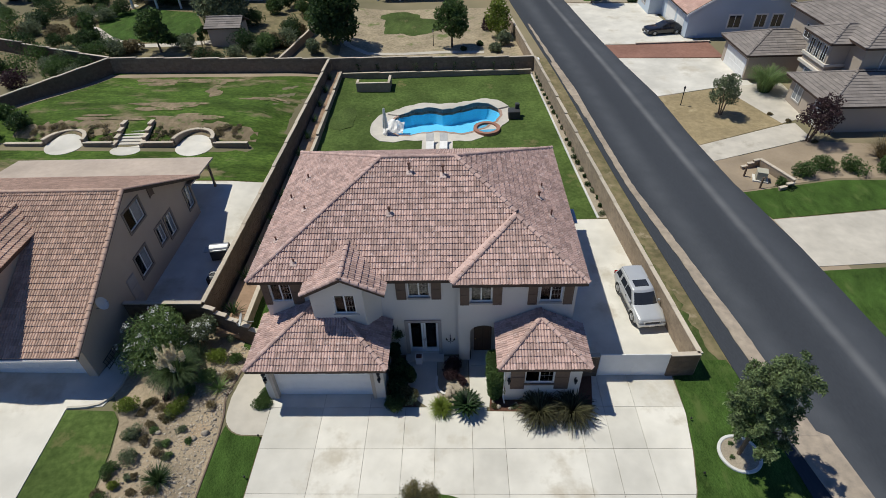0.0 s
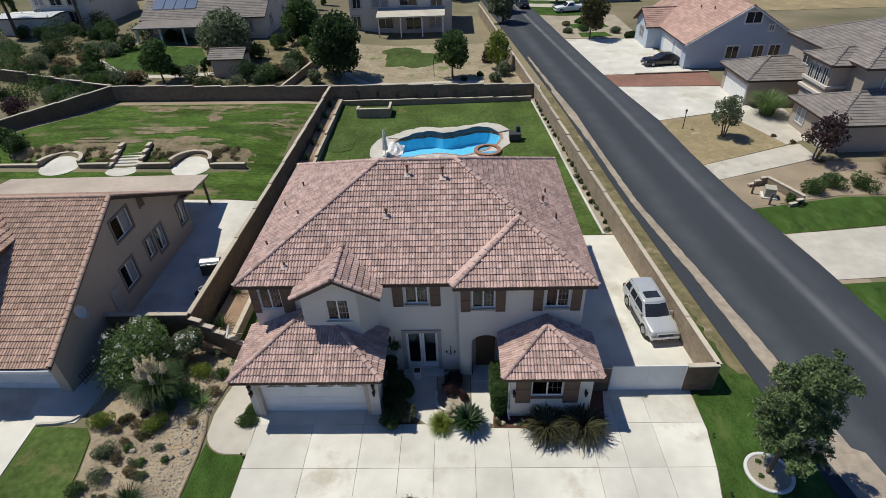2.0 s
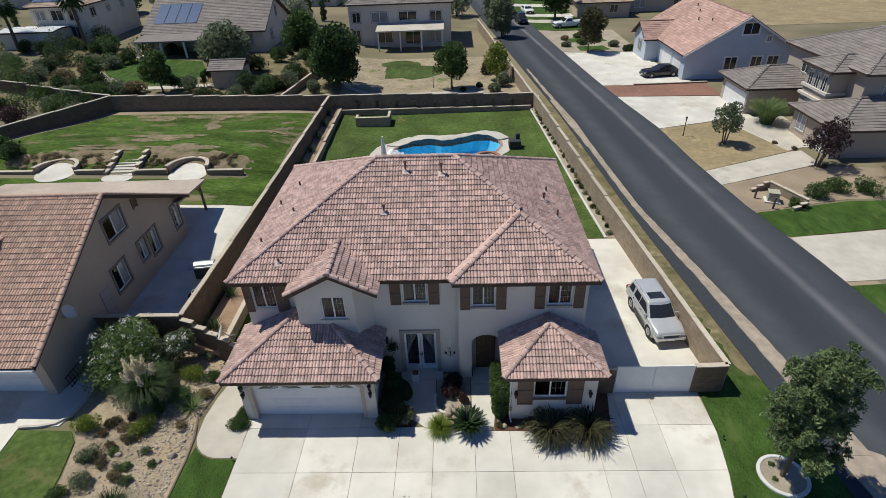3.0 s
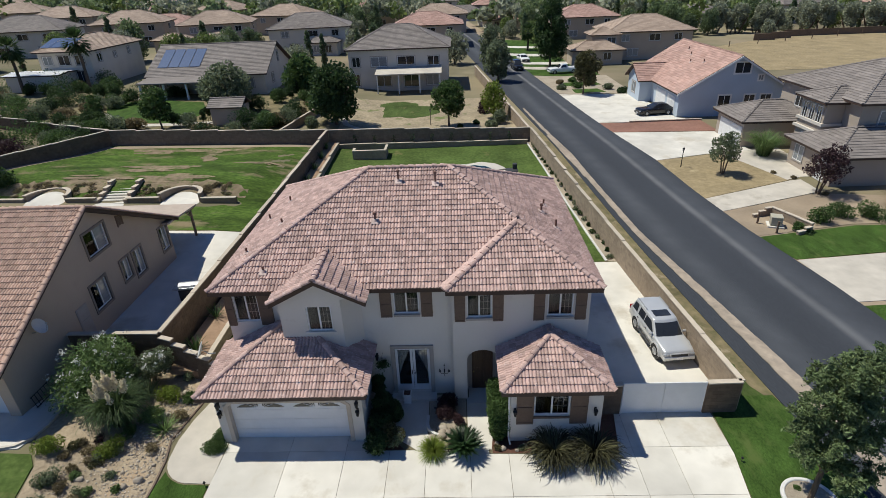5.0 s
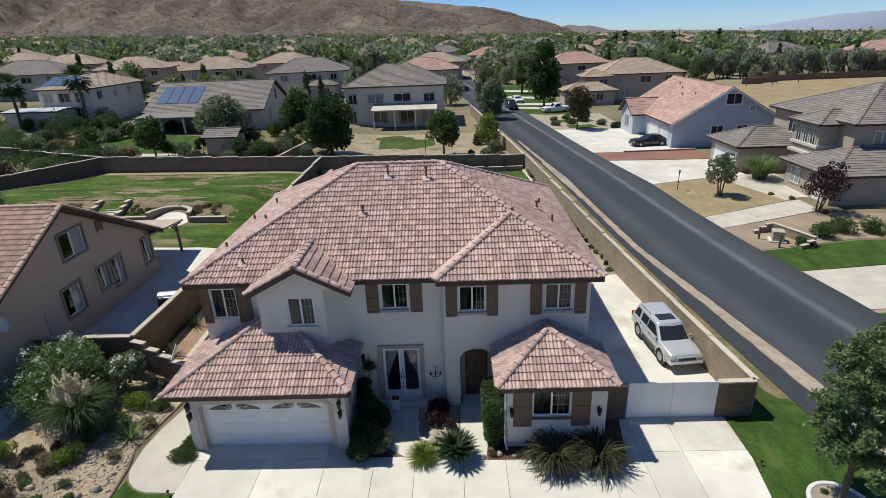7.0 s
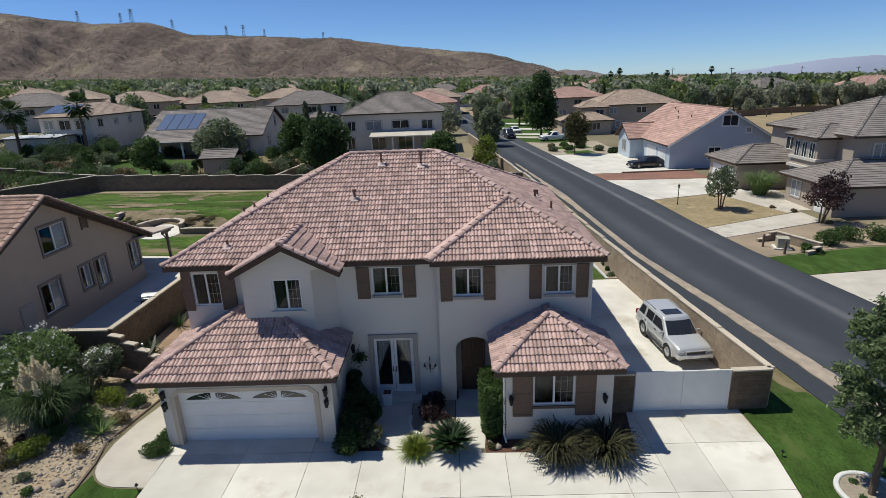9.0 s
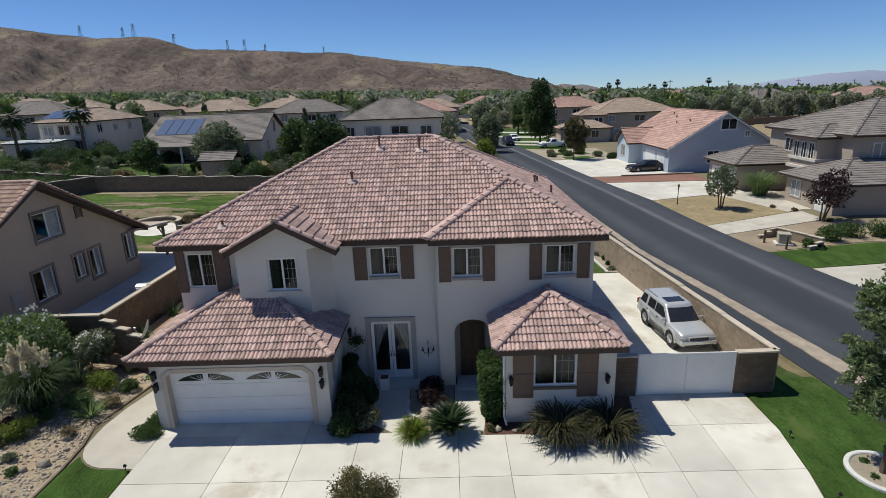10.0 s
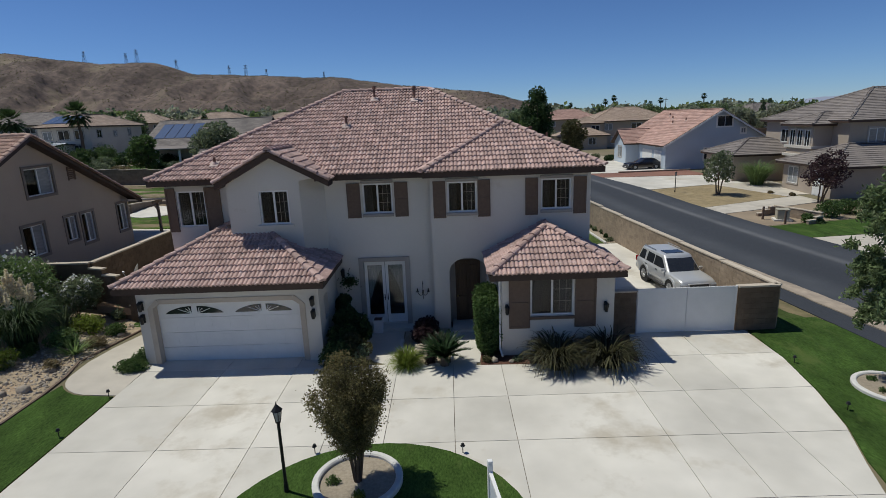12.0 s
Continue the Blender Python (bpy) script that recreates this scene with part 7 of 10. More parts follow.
rr = random.Random(52)
for i in range(18):
    k = ("dryleaf", "leaf_grey", "leaf_oleander", "dryleaf", "leaf_bronze")[i % 5]
    bush("small dry shrub in sandy soil" if k == "dryleaf" else "small low shrub in the rock garden", rr.uniform(-16.0, -13.6), rr.uniform(10.8, 15.6), rr.uniform(0.22, 0.42), rr.uniform(0.2, 0.42), M[k], 520, 0.042, 800 + i, group="rock garden shrubs", lumps=5)

# across the street: shrubs, ornamental grasses
for i, (x, y, r, h, k) in enumerate([(27.9, 36.9, 1.15, 1.1, "leaf"), (29.9, 37.8, 1.2, 1.1, "leaf"), (31.8, 37.6, 1.25, 1.1, "leaf"), (34.5, 37.2, 1.3, 1.2, "leaf"), (36.6, 36.6, 1.1, 1.0, "leaf"), (25.6, 35.7, 0.6, 0.6, "leaf"), (25.9, 35.2, 0.55, 0.4, "leaf_dark"), (31.3, 42.0, 0.3, 0.3, "dryleaf"), (30.8, 45.9, 0.3, 0.25, "dryleaf"), (29.8, 47.3, 0.3, 0.25, "dryleaf")]):
    bush("green shrub at the edge of a sandy yard" if k == "leaf" else "small dry shrub in a sandy yard", x, y, r, h, M[k], 1500 if r > 1 else 600, 0.08, 90 + i, group="yard shrubs")
clump("tall weeping green grass by the garage wall", 31.4, 52.5, 900, 3.2, 0.05, M["leaf_oleander"], 101, 1.9, (0.0, 0.45), "ornamental_grass", base=0.6)
clump("tall pale ornamental grass by the wall", 35.5, 39.4, 420, 2.2, 0.05, M["dryleaf"], 102, 0.8, (0.02, 0.9), "ornamental_grass", base=0.4)

# plants in the beds along the walls
rr = random.Random(8)
for i in range(26):
    u = i / 25
    y = 32.2 + 24.6 * u
    x = 11.0 - 2.25 * u + rr.uniform(-0.15, 0.15)
    bush("low plant in the gravel bed by the wall", x, y, rr.uniform(0.26, 0.45), rr.uniform(0.25, 0.45), M["leaf_dark"] if i % 3 else M["leaf_grey"], 260, 0.055, 120 + i, "bedding_plant", group="wall bed plants", lumps=4)
for i in range(12):
    y = 21.6 + 33 * i / 11
    clump("dark spiky plant in the raised bed", -13.1 + rr.uniform(-0.15, 0.15), y, 50, 1.0, 0.06, M["leaf_dark"], 150 + i, 0.6, (0.05, 1.0), "bedding_plant", group="raised bed plants", z=g(-13, y) + 0.5)
for i in range(9):
    x = -10.5 + 2.1 * i
    bm = NB()
    T = thing("vine_stake", "young vine on a stake against the back wall", "vine", (x, 57.15, g(x, 57) + 0.0), "vine stakes")
    cyl(bm, (0, 0, 0), (0, 0, 1.3), 0.035, seg=6)
    part("stake", bm, M["trunk"], T)
    rng = np.random.default_rng(170 + i)
    v, f = leaves(np.stack([rng.normal(size=90) * 0.12, rng.normal(size=90) * 0.08, rng.uniform(0.3, 1.5, 90)], 1), 0.08, rng)
    mesh_np("foliage", v, f, M["leaf_dark"], T)

# trees beyond the wall
tree("big dark round tree behind the back wall", -14.4, 66.2, 7.4, 3.7, M["leaf_dark"], 7000, 0.24, 0.16, 0.22, 201, 22, 0.85)
tree("round green tree behind the back wall", -0.3, 66.0, 5.6, 2.2, M["leaf"], 3600, 0.2, 0.28, 0.13, 202, 18, 0.85)
tree("feathery bright tree by the street wall", 5.5, 69.5, 4.6, 1.9, M["leaf_yel"], 2200, 0.17, 0.2, 0.1, 203, 14, 1.0, shell=0.3)
tree("dense grey-green tree by the street", 7.4, 104.0, 8.6, 2.6, M["leaf_grey"], 3600, 0.24, 0.15, 0.18, 204, 18, 1.1)
tree("dense grey-green tree by the street", 8.0, 95.0, 6.9, 2.4, M["leaf_grey"], 3200, 0.24, 0.15, 0.18, 205, 18, 1.0)
tree("tall dark conifer-like street tree", 19.6, 112.0, 12.6, 3.5, M["leaf_dark"], 6400, 0.3, 0.16, 0.25, 206, 24, 1.15, shell=0.35)
tree("dark plum street tree", 20.3, 84.5, 6.4, 2.3, M["leaf_bronze"], 2600, 0.24, 0.3, 0.12, 207, 14, 0.9)
tree("small green tree on the lawn", -34.5, 62.5, 5.0, 1.9, M["leaf"], 2200, 0.2, 0.28, 0.12, 208, 14, 0.9)
tree("wide grey-green tree by the shed", -29.5, 71.5, 6.6, 3.6, M["leaf_grey"], 4600, 0.24, 0.14, 0.2, 209, 20, 0.75, stems=3)
tree("green tree beside the solar house", -22.0, 81.5, 6.4, 2.7, M["leaf"], 3000, 0.26, 0.22, 0.16, 210, 16, 0.9)
tree("slim young tree on the lawn", -44.5, 66.5, 3.4, 1.1, M["leaf"], 900, 0.16, 0.3, 0.07, 211, 10, 0.9)
for i, (x, y, r, h, k) in enumerate([(-21.5, 61.5, 1.6, 2.6, "leaf"), (-19.8, 64.5, 1.6, 2.5, "leaf_grey"), (-24.5, 63.5, 1.8, 2.7, "leaf_dark"), (-31.5, 63.0, 1.5, 2.2, "leaf_grey"), (-20.0, 69.0, 1.8, 2.6, "leaf_dark"), (-18.6, 73.5, 1.6, 2.4, "leaf"), (-18.2, 77.5, 1.6, 2.4, "leaf"),
                                     (-40.5, 60.2, 1.8, 1.9, "leaf"), (-43.5, 59.8, 1.8, 1.8, "leaf_grey"), (-47, 60.5, 2.0, 2.0, "leaf"), (-50.5, 62.5, 2.0, 2.1, "leaf_dark"), (-54, 64.5, 2.2, 2.4, "leaf"), (-42.5, 55.5, 2.0, 1.8, "leaf"), (-45.5, 52.5, 1.8, 1.8, "leaf_plum"), (-47.5, 56.0, 2.2, 2.2, "leaf"), (-51.5, 55.0, 2.2, 2.2, "leaf_dark"),
                                     (-49, 48, 1.6, 1.6, "dryleaf"), (-52, 50, 1.8, 1.8, "leaf_dark"), (-58, 71, 2.4, 2.6, "leaf"), (-55, 76, 2.6, 2.6, "leaf_dark"), (-52, 82, 2.6, 2.8, "leaf"), (-47, 84, 2.2, 2.4, "leaf_dark"), (-60, 84, 3.0, 3.2, "leaf_dark"), (-65, 88, 3.0, 3.2, "leaf_dark"), (-70, 88, 3.0, 3.0, "leaf"), (-57, 90, 2.6, 2.8, "leaf_dark"),
                                     (-16.6, 62.6, 1.2, 1.6, "leaf_grey"), (5.0, 64.2, 0.9, 1.0, "leaf_grey"), (6.0, 66.5, 1.3, 1.8, "leaf_grey"), (3.0, 66.5, 0.45, 0.5, "leaf_dark"), (1.0, 64.6, 0.45, 0.5, "leaf_dark"), (4.6, 72.5, 1.2, 1.6, "leaf_plum"),
                                     (17.6, 88.5, 0.8, 0.8, "leaf_grey"), (20.5, 90, 1.0, 0.9, "leaf"), (23, 92, 1.0, 1.0, "leaf_dark"), (25, 88, 1.0, 1.0, "leaf_grey"), (21, 95.5, 0.9, 0.8, "leaf"), (18.2, 93.5, 0.8, 0.7, "dryleaf"), (26.5, 84.8, 0.9, 0.9, "leaf_dark"), (24.5, 97, 1.0, 0.9, "leaf"),
                                     (-41.3, 42.0, 1.3, 1.3, "leaf_dark"), (-39.2, 43.4, 1.4, 1.3, "leaf_dark"), (-41.5, 45.0, 1.3, 1.2, "leaf")]):
    bush({"leaf": "green shrub in the gardens beyond", "leaf_grey": "grey-green shrub in the gardens beyond", "leaf_dark": "dark green shrub in the gardens beyond", "leaf_plum": "dark plum shrub in the gardens beyond", "leaf_yel": "yellow-green shrub in the gardens beyond", "dryleaf": "dry brown shrub in the gardens beyond"}[k], x, y, r, h, M[k], 1100, 0.13, 220 + i, group="garden shrubs")
for i in range(7):
    x = -33.4 + i * 0.45
    bush("narrow dark cypress shrub in a row by the lawn", -30.3 - 0.1 * i, 64.5 + 0.9 * i, 0.45, 2.6, M["leaf_dark"], 420, 0.12, 280 + i, "cypress", group="cypress row", lumps=6)


rr = random.Random(61)
stock = []
for i, (k, r, h) in enumerate((("leaf", 1.7, 2.2), ("leaf_dark", 1.9, 2.6), ("leaf_grey", 1.6, 1.9), ("leaf_dark", 1.5, 3.4), ("dryleaf", 1.3, 1.2))):
    stock.append(bush("dense shrub in the gardens beyond the wall", 0, 0, r, h, M[k], 1300, 0.14, 330 + i, group="garden shrubs", z=0.0))
k = 0
done = 0
while done < 120 and k < 4000:
    k += 1
    x, y = rr.uniform(-78, -17), rr.uniform(58.5, 89)
    if (x + 39.5) ** 2 / 60 + (y - 72) ** 2 / 55 < 1 or y < 57.5 + 0.0 or (-31 < x < -24 and 62 < y < 69) or (y > 83 and -53 < x < -27) or (abs(x + 17.6 - (y - 71) * 0.15) < 1.2):
        continue
    if x < -37 and y < 57 + (-37.3 - x) * 0.37 + 1.5:
        continue
    m = pose(x, y, g(x, y), 0, 0, rr.uniform(0, 360)) @ Matrix.Scale(rr.uniform(0.6, 1.15), 4)
    if done < 5:
        stock[done].matrix_basis = m
    else:
        copy_thing(stock[done % 5], m)
    done += 1
for i in range(26):
    x = rr.uniform(-70, -39)
    y = rr.uniform(44, 57) if x < -46 else rr.uniform(54, 60)
    if x > -37.3 - (56.6 - y) * 0.53 - 1.6:
        continue
    copy_thing(stock[i % 5], pose(x, y, g(x, y), 0, 0, rr.uniform(0, 360)) @ Matrix.Scale(rr.uniform(0.6, 1.0), 4))


def palm(x, y, h, label, seed, spread=2.5):
    rng = np.random.default_rng(seed)
    T = thing("palm", label, "palm", (x, y, g(x, y)))
    bm = NB()
    cyl(bm, (0, 0, -0.2), (0.1, 0, h * 0.5), 0.28, 0.22, 8), cyl(bm, (0.1, 0, h * 0.5), (0, 0, h), 0.22, 0.2, 8)
    part("trunk", bm, M["trunk"], T)
    V, F = [], []
    for i in range(64):
        a, e = i * 2.4, 0.15 + 2.5 * (i / 64)
        L = spread * rng.uniform(0.8, 1.1)
        c, s = math.cos(a), math.sin(a)
        tip = Vector((math.sin(e) * L, 0, math.cos(e) * L))
        for k in range(13):
            b = (k - 6) / 6 * 0.36 * spread
            t2 = Vector((tip.x * (1.05 - 0.25 * abs(b)), b * 0.85, tip.z - abs(b) * 0.3 - 0.1))
            m0 = tip * 0.42 + Vector((0, b * 0.12, 0))
            j = len(V)
            for q in (m0, m0 + Vector((0.12, 0.13, 0.02)), t2):
                V.append((c * q.x - s * q.y, s * q.x + c * q.y, q.z + h))
            F.append((j, j + 1, j + 2))
        j = len(V)
        for q in (Vector((0, 0.03, 0)), Vector((0, -0.03, 0)), tip * 0.5):
            V.append((c * q.x - s * q.y, s * q.x + c * q.y, q.z + h))
        F.append((j, j + 1, j + 2))
    part("frond_crown", (V, F), M["leaf_dark"], T)


palm(-57.3, 86.0, 7.6, "fan palm with a shaggy crown by the cream house", 1)
palm(-67.0, 84.5, 6.6, "fan palm with a shaggy crown by the cream house", 2)
palm(18.4, 138, 4.2, "fan palm beside the street", 3)
for i in range(9):
    palm(44 + i * 7.5 + (i % 3) * 4, 205 + (i * 37) % 50, 9 + (i % 4), "tall thin fan palm above the town", 10 + i, 1.3)


# ---------------- things round the house ----------------
def ring_curb(label, x, y, r, w=0.16, h=0.16, a0=0, a1=360):
    bm = NB()
    n = 40
    rows = []
    for i in range(n):
        a = 2 * math.pi * i / n
        prof = []
        for rr_, zz in ((r - w, -0.05), (r - w, h - 0.03), (r - w + 0.03, h), (r - 0.03, h), (r, h - 0.03), (r, -0.05)):
            px, py = x + rr_ * math.cos(a), y + rr_ * math.sin(a)
            prof.append(bm.verts.new((px, py, g(px, py) + zz)))
        rows.append(prof)
    for i in range(n):
        for k in range(5):
            bm.faces.new((rows[i][k], rows[(i + 1) % n][k], rows[(i + 1) % n][k + 1], rows[i][k + 1]))
    T = thing("planter_ring", label, "curb")
    part("curbing", bm, M["curb"], T)
    drape("gravel_bed", arc(x, y, r - w + 0.02, 0, 352, 30), 0.09, M["gravel"], 1.0, 0.05, "tan gravel inside a white curb ring", "gravel bed")


drape("lawn_island", arc(-0.95, 7.75, 3.45, 0, 354, 40), 0.06, M["lawn"], 1.5, 0.1, "round green lawn island in the driveway", "lawn")
ring_curb("white concrete curb ring round the small tree", -1.4, 9.75, 1.02, 0.16, 0.18)
ring_curb("white concrete curb ring round the street tree", 13.25, 13.1, 0.98, 0.15, 0.14)
bush("small green shrub in the gravel ring", -1.95, 9.7, 0.2, 0.25, M["leaf"], 300, 0.035, 301)
bush("small yellow-green shrub in the gravel ring", -1.3, 9.2, 0.2, 0.22, M["leaf_yel"], 300, 0.035, 302)
bush("small green shrub in the gravel ring", 13.0, 13.6, 0.2, 0.2, M["leaf"], 260, 0.035, 303)
bush("small green shrub in the gravel ring", 12.85, 12.9, 0.2, 0.2, M["leaf"], 260, 0.035, 304)


def lamp_post(label, x, y, h, lean=0.0):
    T = thing("lamp_post", label, "lamp", (x, y, g(x, y) + 0.03))
    bm = NB()
    cyl(bm, (0, 0, -0.1), (0, 0, 0.25), 0.06, 0.045, 10)
    cyl(bm, (0, 0, 0.25), (0, 0, h - 0.32), 0.036, 0.034, 10)
    cyl(bm, (0, 0, h - 0.36), (0, 0, h - 0.32), 0.06, 0.06, 10)
    part("pole", bm, M["black"], T)
    bm = NB()
    cyl(bm, (0, 0, h - 0.32), (0, 0, h - 0.08), 0.06, 0.1, 6)
    L = part("lantern", bm, mat("frosted_glass", (0.4, 0.4, 0.38), (0.33, 0.33, 0.31), 5, 0.3, 0), T, "frosted lantern glass")
    bm = NB()
    cyl(bm, (0, 0, h - 0.08), (0, 0, h + 0.04), 0.125, 0.03, 6), cyl(bm, (0, 0, h + 0.04), (0, 0, h + 0.13), 0.02, 0.005, 6)
    for i in range(6):
        a = math.pi / 3 * i
        cyl(bm, (0.06 * math.cos(a), 0.06 * math.sin(a), h - 0.32), (0.1 * math.cos(a), 0.1 * math.sin(a), h - 0.08), 0.008, seg=4)
    part("lantern_cage", bm, M["black"], L)


lamp_post("black lantern post on the lawn island", -2.95, 9.5, 2.1)
lamp_post("black lantern post on the dead lawn", 22.2, 49.7, 1.9)
lamp_post("black lantern post in the back garden", -2.6, 66.6, 2.0)


def path_light(x, y):
    T = thing("path_light", "small black garden path light", "lamp", (x, y, g(x, y)), "path lights")
    bm = NB()
    cyl(bm, (0, 0, -0.05), (0, 0, 0.24), 0.012, seg=6)
    part("stake", bm, M["black"], T)
    bm = NB()
    cyl(bm, (0, 0, 0.22), (0, 0, 0.29), 0.06, 0.03, 8)
    part("shade", bm, M["black"], T)


for x, y in ((-2.65, 10.9), (1.0, 10.75), (-9.7, 14.0), (-9.75, 11.9), (11.6, 14.9), (11.25, 12.1), (10.3, 9.5)):
    path_light(x, y)

# sign post on the island
T = thing("sign_post", "white wooden sign post with a hanging arm and panel", "sign", (1.5, 8.5, g(1, 8.5) + 0.05), rz=8)
bm = NB()
box(bm, -0.05, 0.05, -0.05, 0.05, -0.1, 1.35, None, 0.008)
part("post", bm, M["white"], T)
bm = NB()
box(bm, -0.02, 0.02, -0.78, -0.06, 0.35, 1.0)
part("panel", bm, mat("sign_face", (0.6, 0.62, 0.66), (0.5, 0.53, 0.58), 2, 0.5, 0), T)
bm = NB()
box(bm, -0.035, 0.035, -0.85, -0.05, 1.04, 1.11)
part("arm", bm, M["white"], T)

# gate
T = thing("gate", "white metal double driveway gate, closed", "gate", (9.33, 17.66, 0.03))
for s in (-1, 1):
    bm = NB()
    xa, xb = (-1.76, -0.004) if s < 0 else (0.004, 1.76)
    for a in ((xa, xb, 0.06, 0.13), (xa, xb, 1.63, 1.7), (xa, xa + 0.06, 0.13, 1.63), (xb - 0.06, xb, 0.13, 1.63)):
        box(bm, a[0], a[1], -0.016, 0.016, a[2], a[3])
    F = part("gate_leaf", bm, M["white"], T)
    bm = NB()
    box(bm, xa + 0.004, xb - 0.004, -0.03, -0.018, 0.025, 1.69)
    part("sheet", bm, M["white"], F)
    bm = NB()
    cyl(bm, (xa if s < 0 else xb, -0.02, 0.0), (xa if s < 0 else xb, -0.02, 1.71), 0.035, seg=8)
    part("hinge_post", bm, M["white"], F)


# ---------------- vehicles ----------------
def loft(bm, sections):
    rings = [[bm.verts.new(p) for p in s] for s in sections]
    for a, b in zip(rings, rings[1:]):
        for i in range(len(a)):
            j = (i + 1) % len(a)
            bm.faces.new((a[i], a[j], b[j], b[i]))
    bm.faces.new(rings[0]), bm.faces.new(rings[-1][::-1])


def car(name, label, x, y, z, rz, paint, L=4.6, W=1.75, H=1.7, hood=1.02, belt=1.08, ws=(-0.95, -0.3), rear=(1.98, 2.22), suv=True, bed=False):
    """A vehicle whose front looks along local -y."""
    T = thing(name, label, "car", (x, y, z), rz=rz)
    hl, w = L / 2, W / 2
    bm = NB()
    secs = []
    zf = 0.36 if suv else 0.22
    for yy, top, ww in ((-hl, hood - 0.2, 0.86), (-hl + 0.04, hood - 0.12, 0.92), (-hl + 0.13, hood - 0.07, 0.955), (-hl + 0.35, hood - 0.025, 0.985), (-hl + 0.75, hood + 0.005, 1.0), (ws[0] - 0.1, hood + 0.03, 1.0), (ws[0] + 0.2, belt, 1.0), (0.3, belt, 1.0), (hl - 0.35, belt + 0.02, 1.0), (hl - 0.06, belt, 0.96), (hl, belt - 0.15, 0.92)):
        q = w * ww
        side = [(0.93, zf), (0.985, zf + 0.1), (1.0, zf + 0.24), (1.0, 0.66 * top + 0.1), (0.99, top - 0.14), (0.965, top - 0.07), (0.92, top - 0.025), (0.82, top), (0.45, top + 0.02)]
        secs.append([(-q * k, yy, zz) for k, zz in side] + [(q * k, yy, zz) for k, zz in side[::-1]])
    loft(bm, secs)
    body = part("body", bm, paint, T, smooth=False)
    for p in body.data.polygons:
        p.use_smooth = True
    if hasattr(body.data, "set_sharp_from_angle"):
        body.data.set_sharp_from_angle(angle=radians(48))
    # cabin shell and its panes
    r0, r1 = (w * 0.93, w * 0.78)
    zb, zt = belt - 0.03, H
    rend = rear[0] if not bed else 0.55
    rbase = rear[1] if not bed else 0.72
    def shell(u, v, d=0.0):
        """Half width and the front and rear of the cabin at height share u; v runs across the front."""
        hw = r0 + (r1 - r0) * u + d
        return hw, ws[0] + (ws[1] - ws[0]) * u - 0.1 * (1 - v * v) - d, rbase + (rend - rbase) * u + 0.05 * (1 - v * v) + d

    def high(u):
        return zb + (zt - 0.06 - zb) * u

    across = (-1, -0.97, -0.9, -0.6, -0.2, 0.2, 0.6, 0.9, 0.97, 1)
    inset = {1: 0.12, 0.97: 0.045, 0.9: 0.012}
    rings = []
    for u, k, dz in ((-0.05, 1.0, 0.0), (0.0, 1.0, 0.0), (0.5, 1.0, 0.0), (0.93, 1.0, 0.0), (1.0, 0.985, 0.02), (1.0, 0.95, 0.045), (1.0, 0.86, 0.062), (1.0, 0.5, 0.075)):
        ring = []
        for v in across:
            hw, fy, ry = shell(u, v)
            ring.append((v * hw * k, (fy + inset.get(abs(v), 0)) * k + (1 - k) * 0.5, high(u) + dz))
        for v in across[::-1]:
            hw, fy, ry = shell(u, v)
            ring.append((v * hw * k, (ry - inset.get(abs(v), 0)) * k + (1 - k) * 0.5, high(u) + dz))
        rings.append(ring)
    bm = NB()
    loft(bm, rings)
    cabin = part("cabin", bm, paint, T, smooth=False)
    for p in cabin.data.polygons:
        p.use_smooth = True
    if hasattr(cabin.data, "set_sharp_from_angle"):
        cabin.data.set_sharp_from_angle(angle=radians(50))

    def pane(name, point, nu, nv):
        bm = NB()
        grid = [[bm.verts.new(point(a / nu, b / nv)) for b in range(nv + 1)] for a in range(nu + 1)]
        for ga, gb in zip(grid, grid[1:]):
            for b in range(nv):
                bm.faces.new((ga[b], ga[b + 1], gb[b + 1], gb[b]))
        part(name, bm, M["glass_dark"], T)

    def on_front(a, b):
        u, v = 0.06 + 0.84 * a, (2 * b - 1) * 0.88
        hw, fy, ry = shell(u, v, 0.008)
        return v * hw, fy, high(u) + 0.004

    def on_rear(a, b):
        u, v = 0.14 + 0.72 * a, (2 * b - 1) * 0.85
        hw, fy, ry = shell(u, v, 0.008)
        return v * hw, ry, high(u)

    pane("windscreen", on_front, 4, 8)
    pane("rear_window", on_rear, 3, 6)
    sides = [(None, 0.4), (0.45, None)] if bed or not suv else [(None, 0.4), (0.45, 1.12), (1.3, None)]
    if bed:
        sides = sides[:1]
    for s in (-1, 1):
        for ya, yb in sides:
            def on_side(a, b, s=s, ya=ya, yb=yb):
                u = 0.1 + 0.76 * a
                hw, fy, ry = shell(u, 1, 0.008)
                y0 = fy + 0.2 if ya is None else ya
                y1 = ry - 0.16 if yb is None else yb - 0.03 * a
                return s * hw, y0 + (y1 - y0) * b, high(u)
            pane("side_window", on_side, 3, 3)
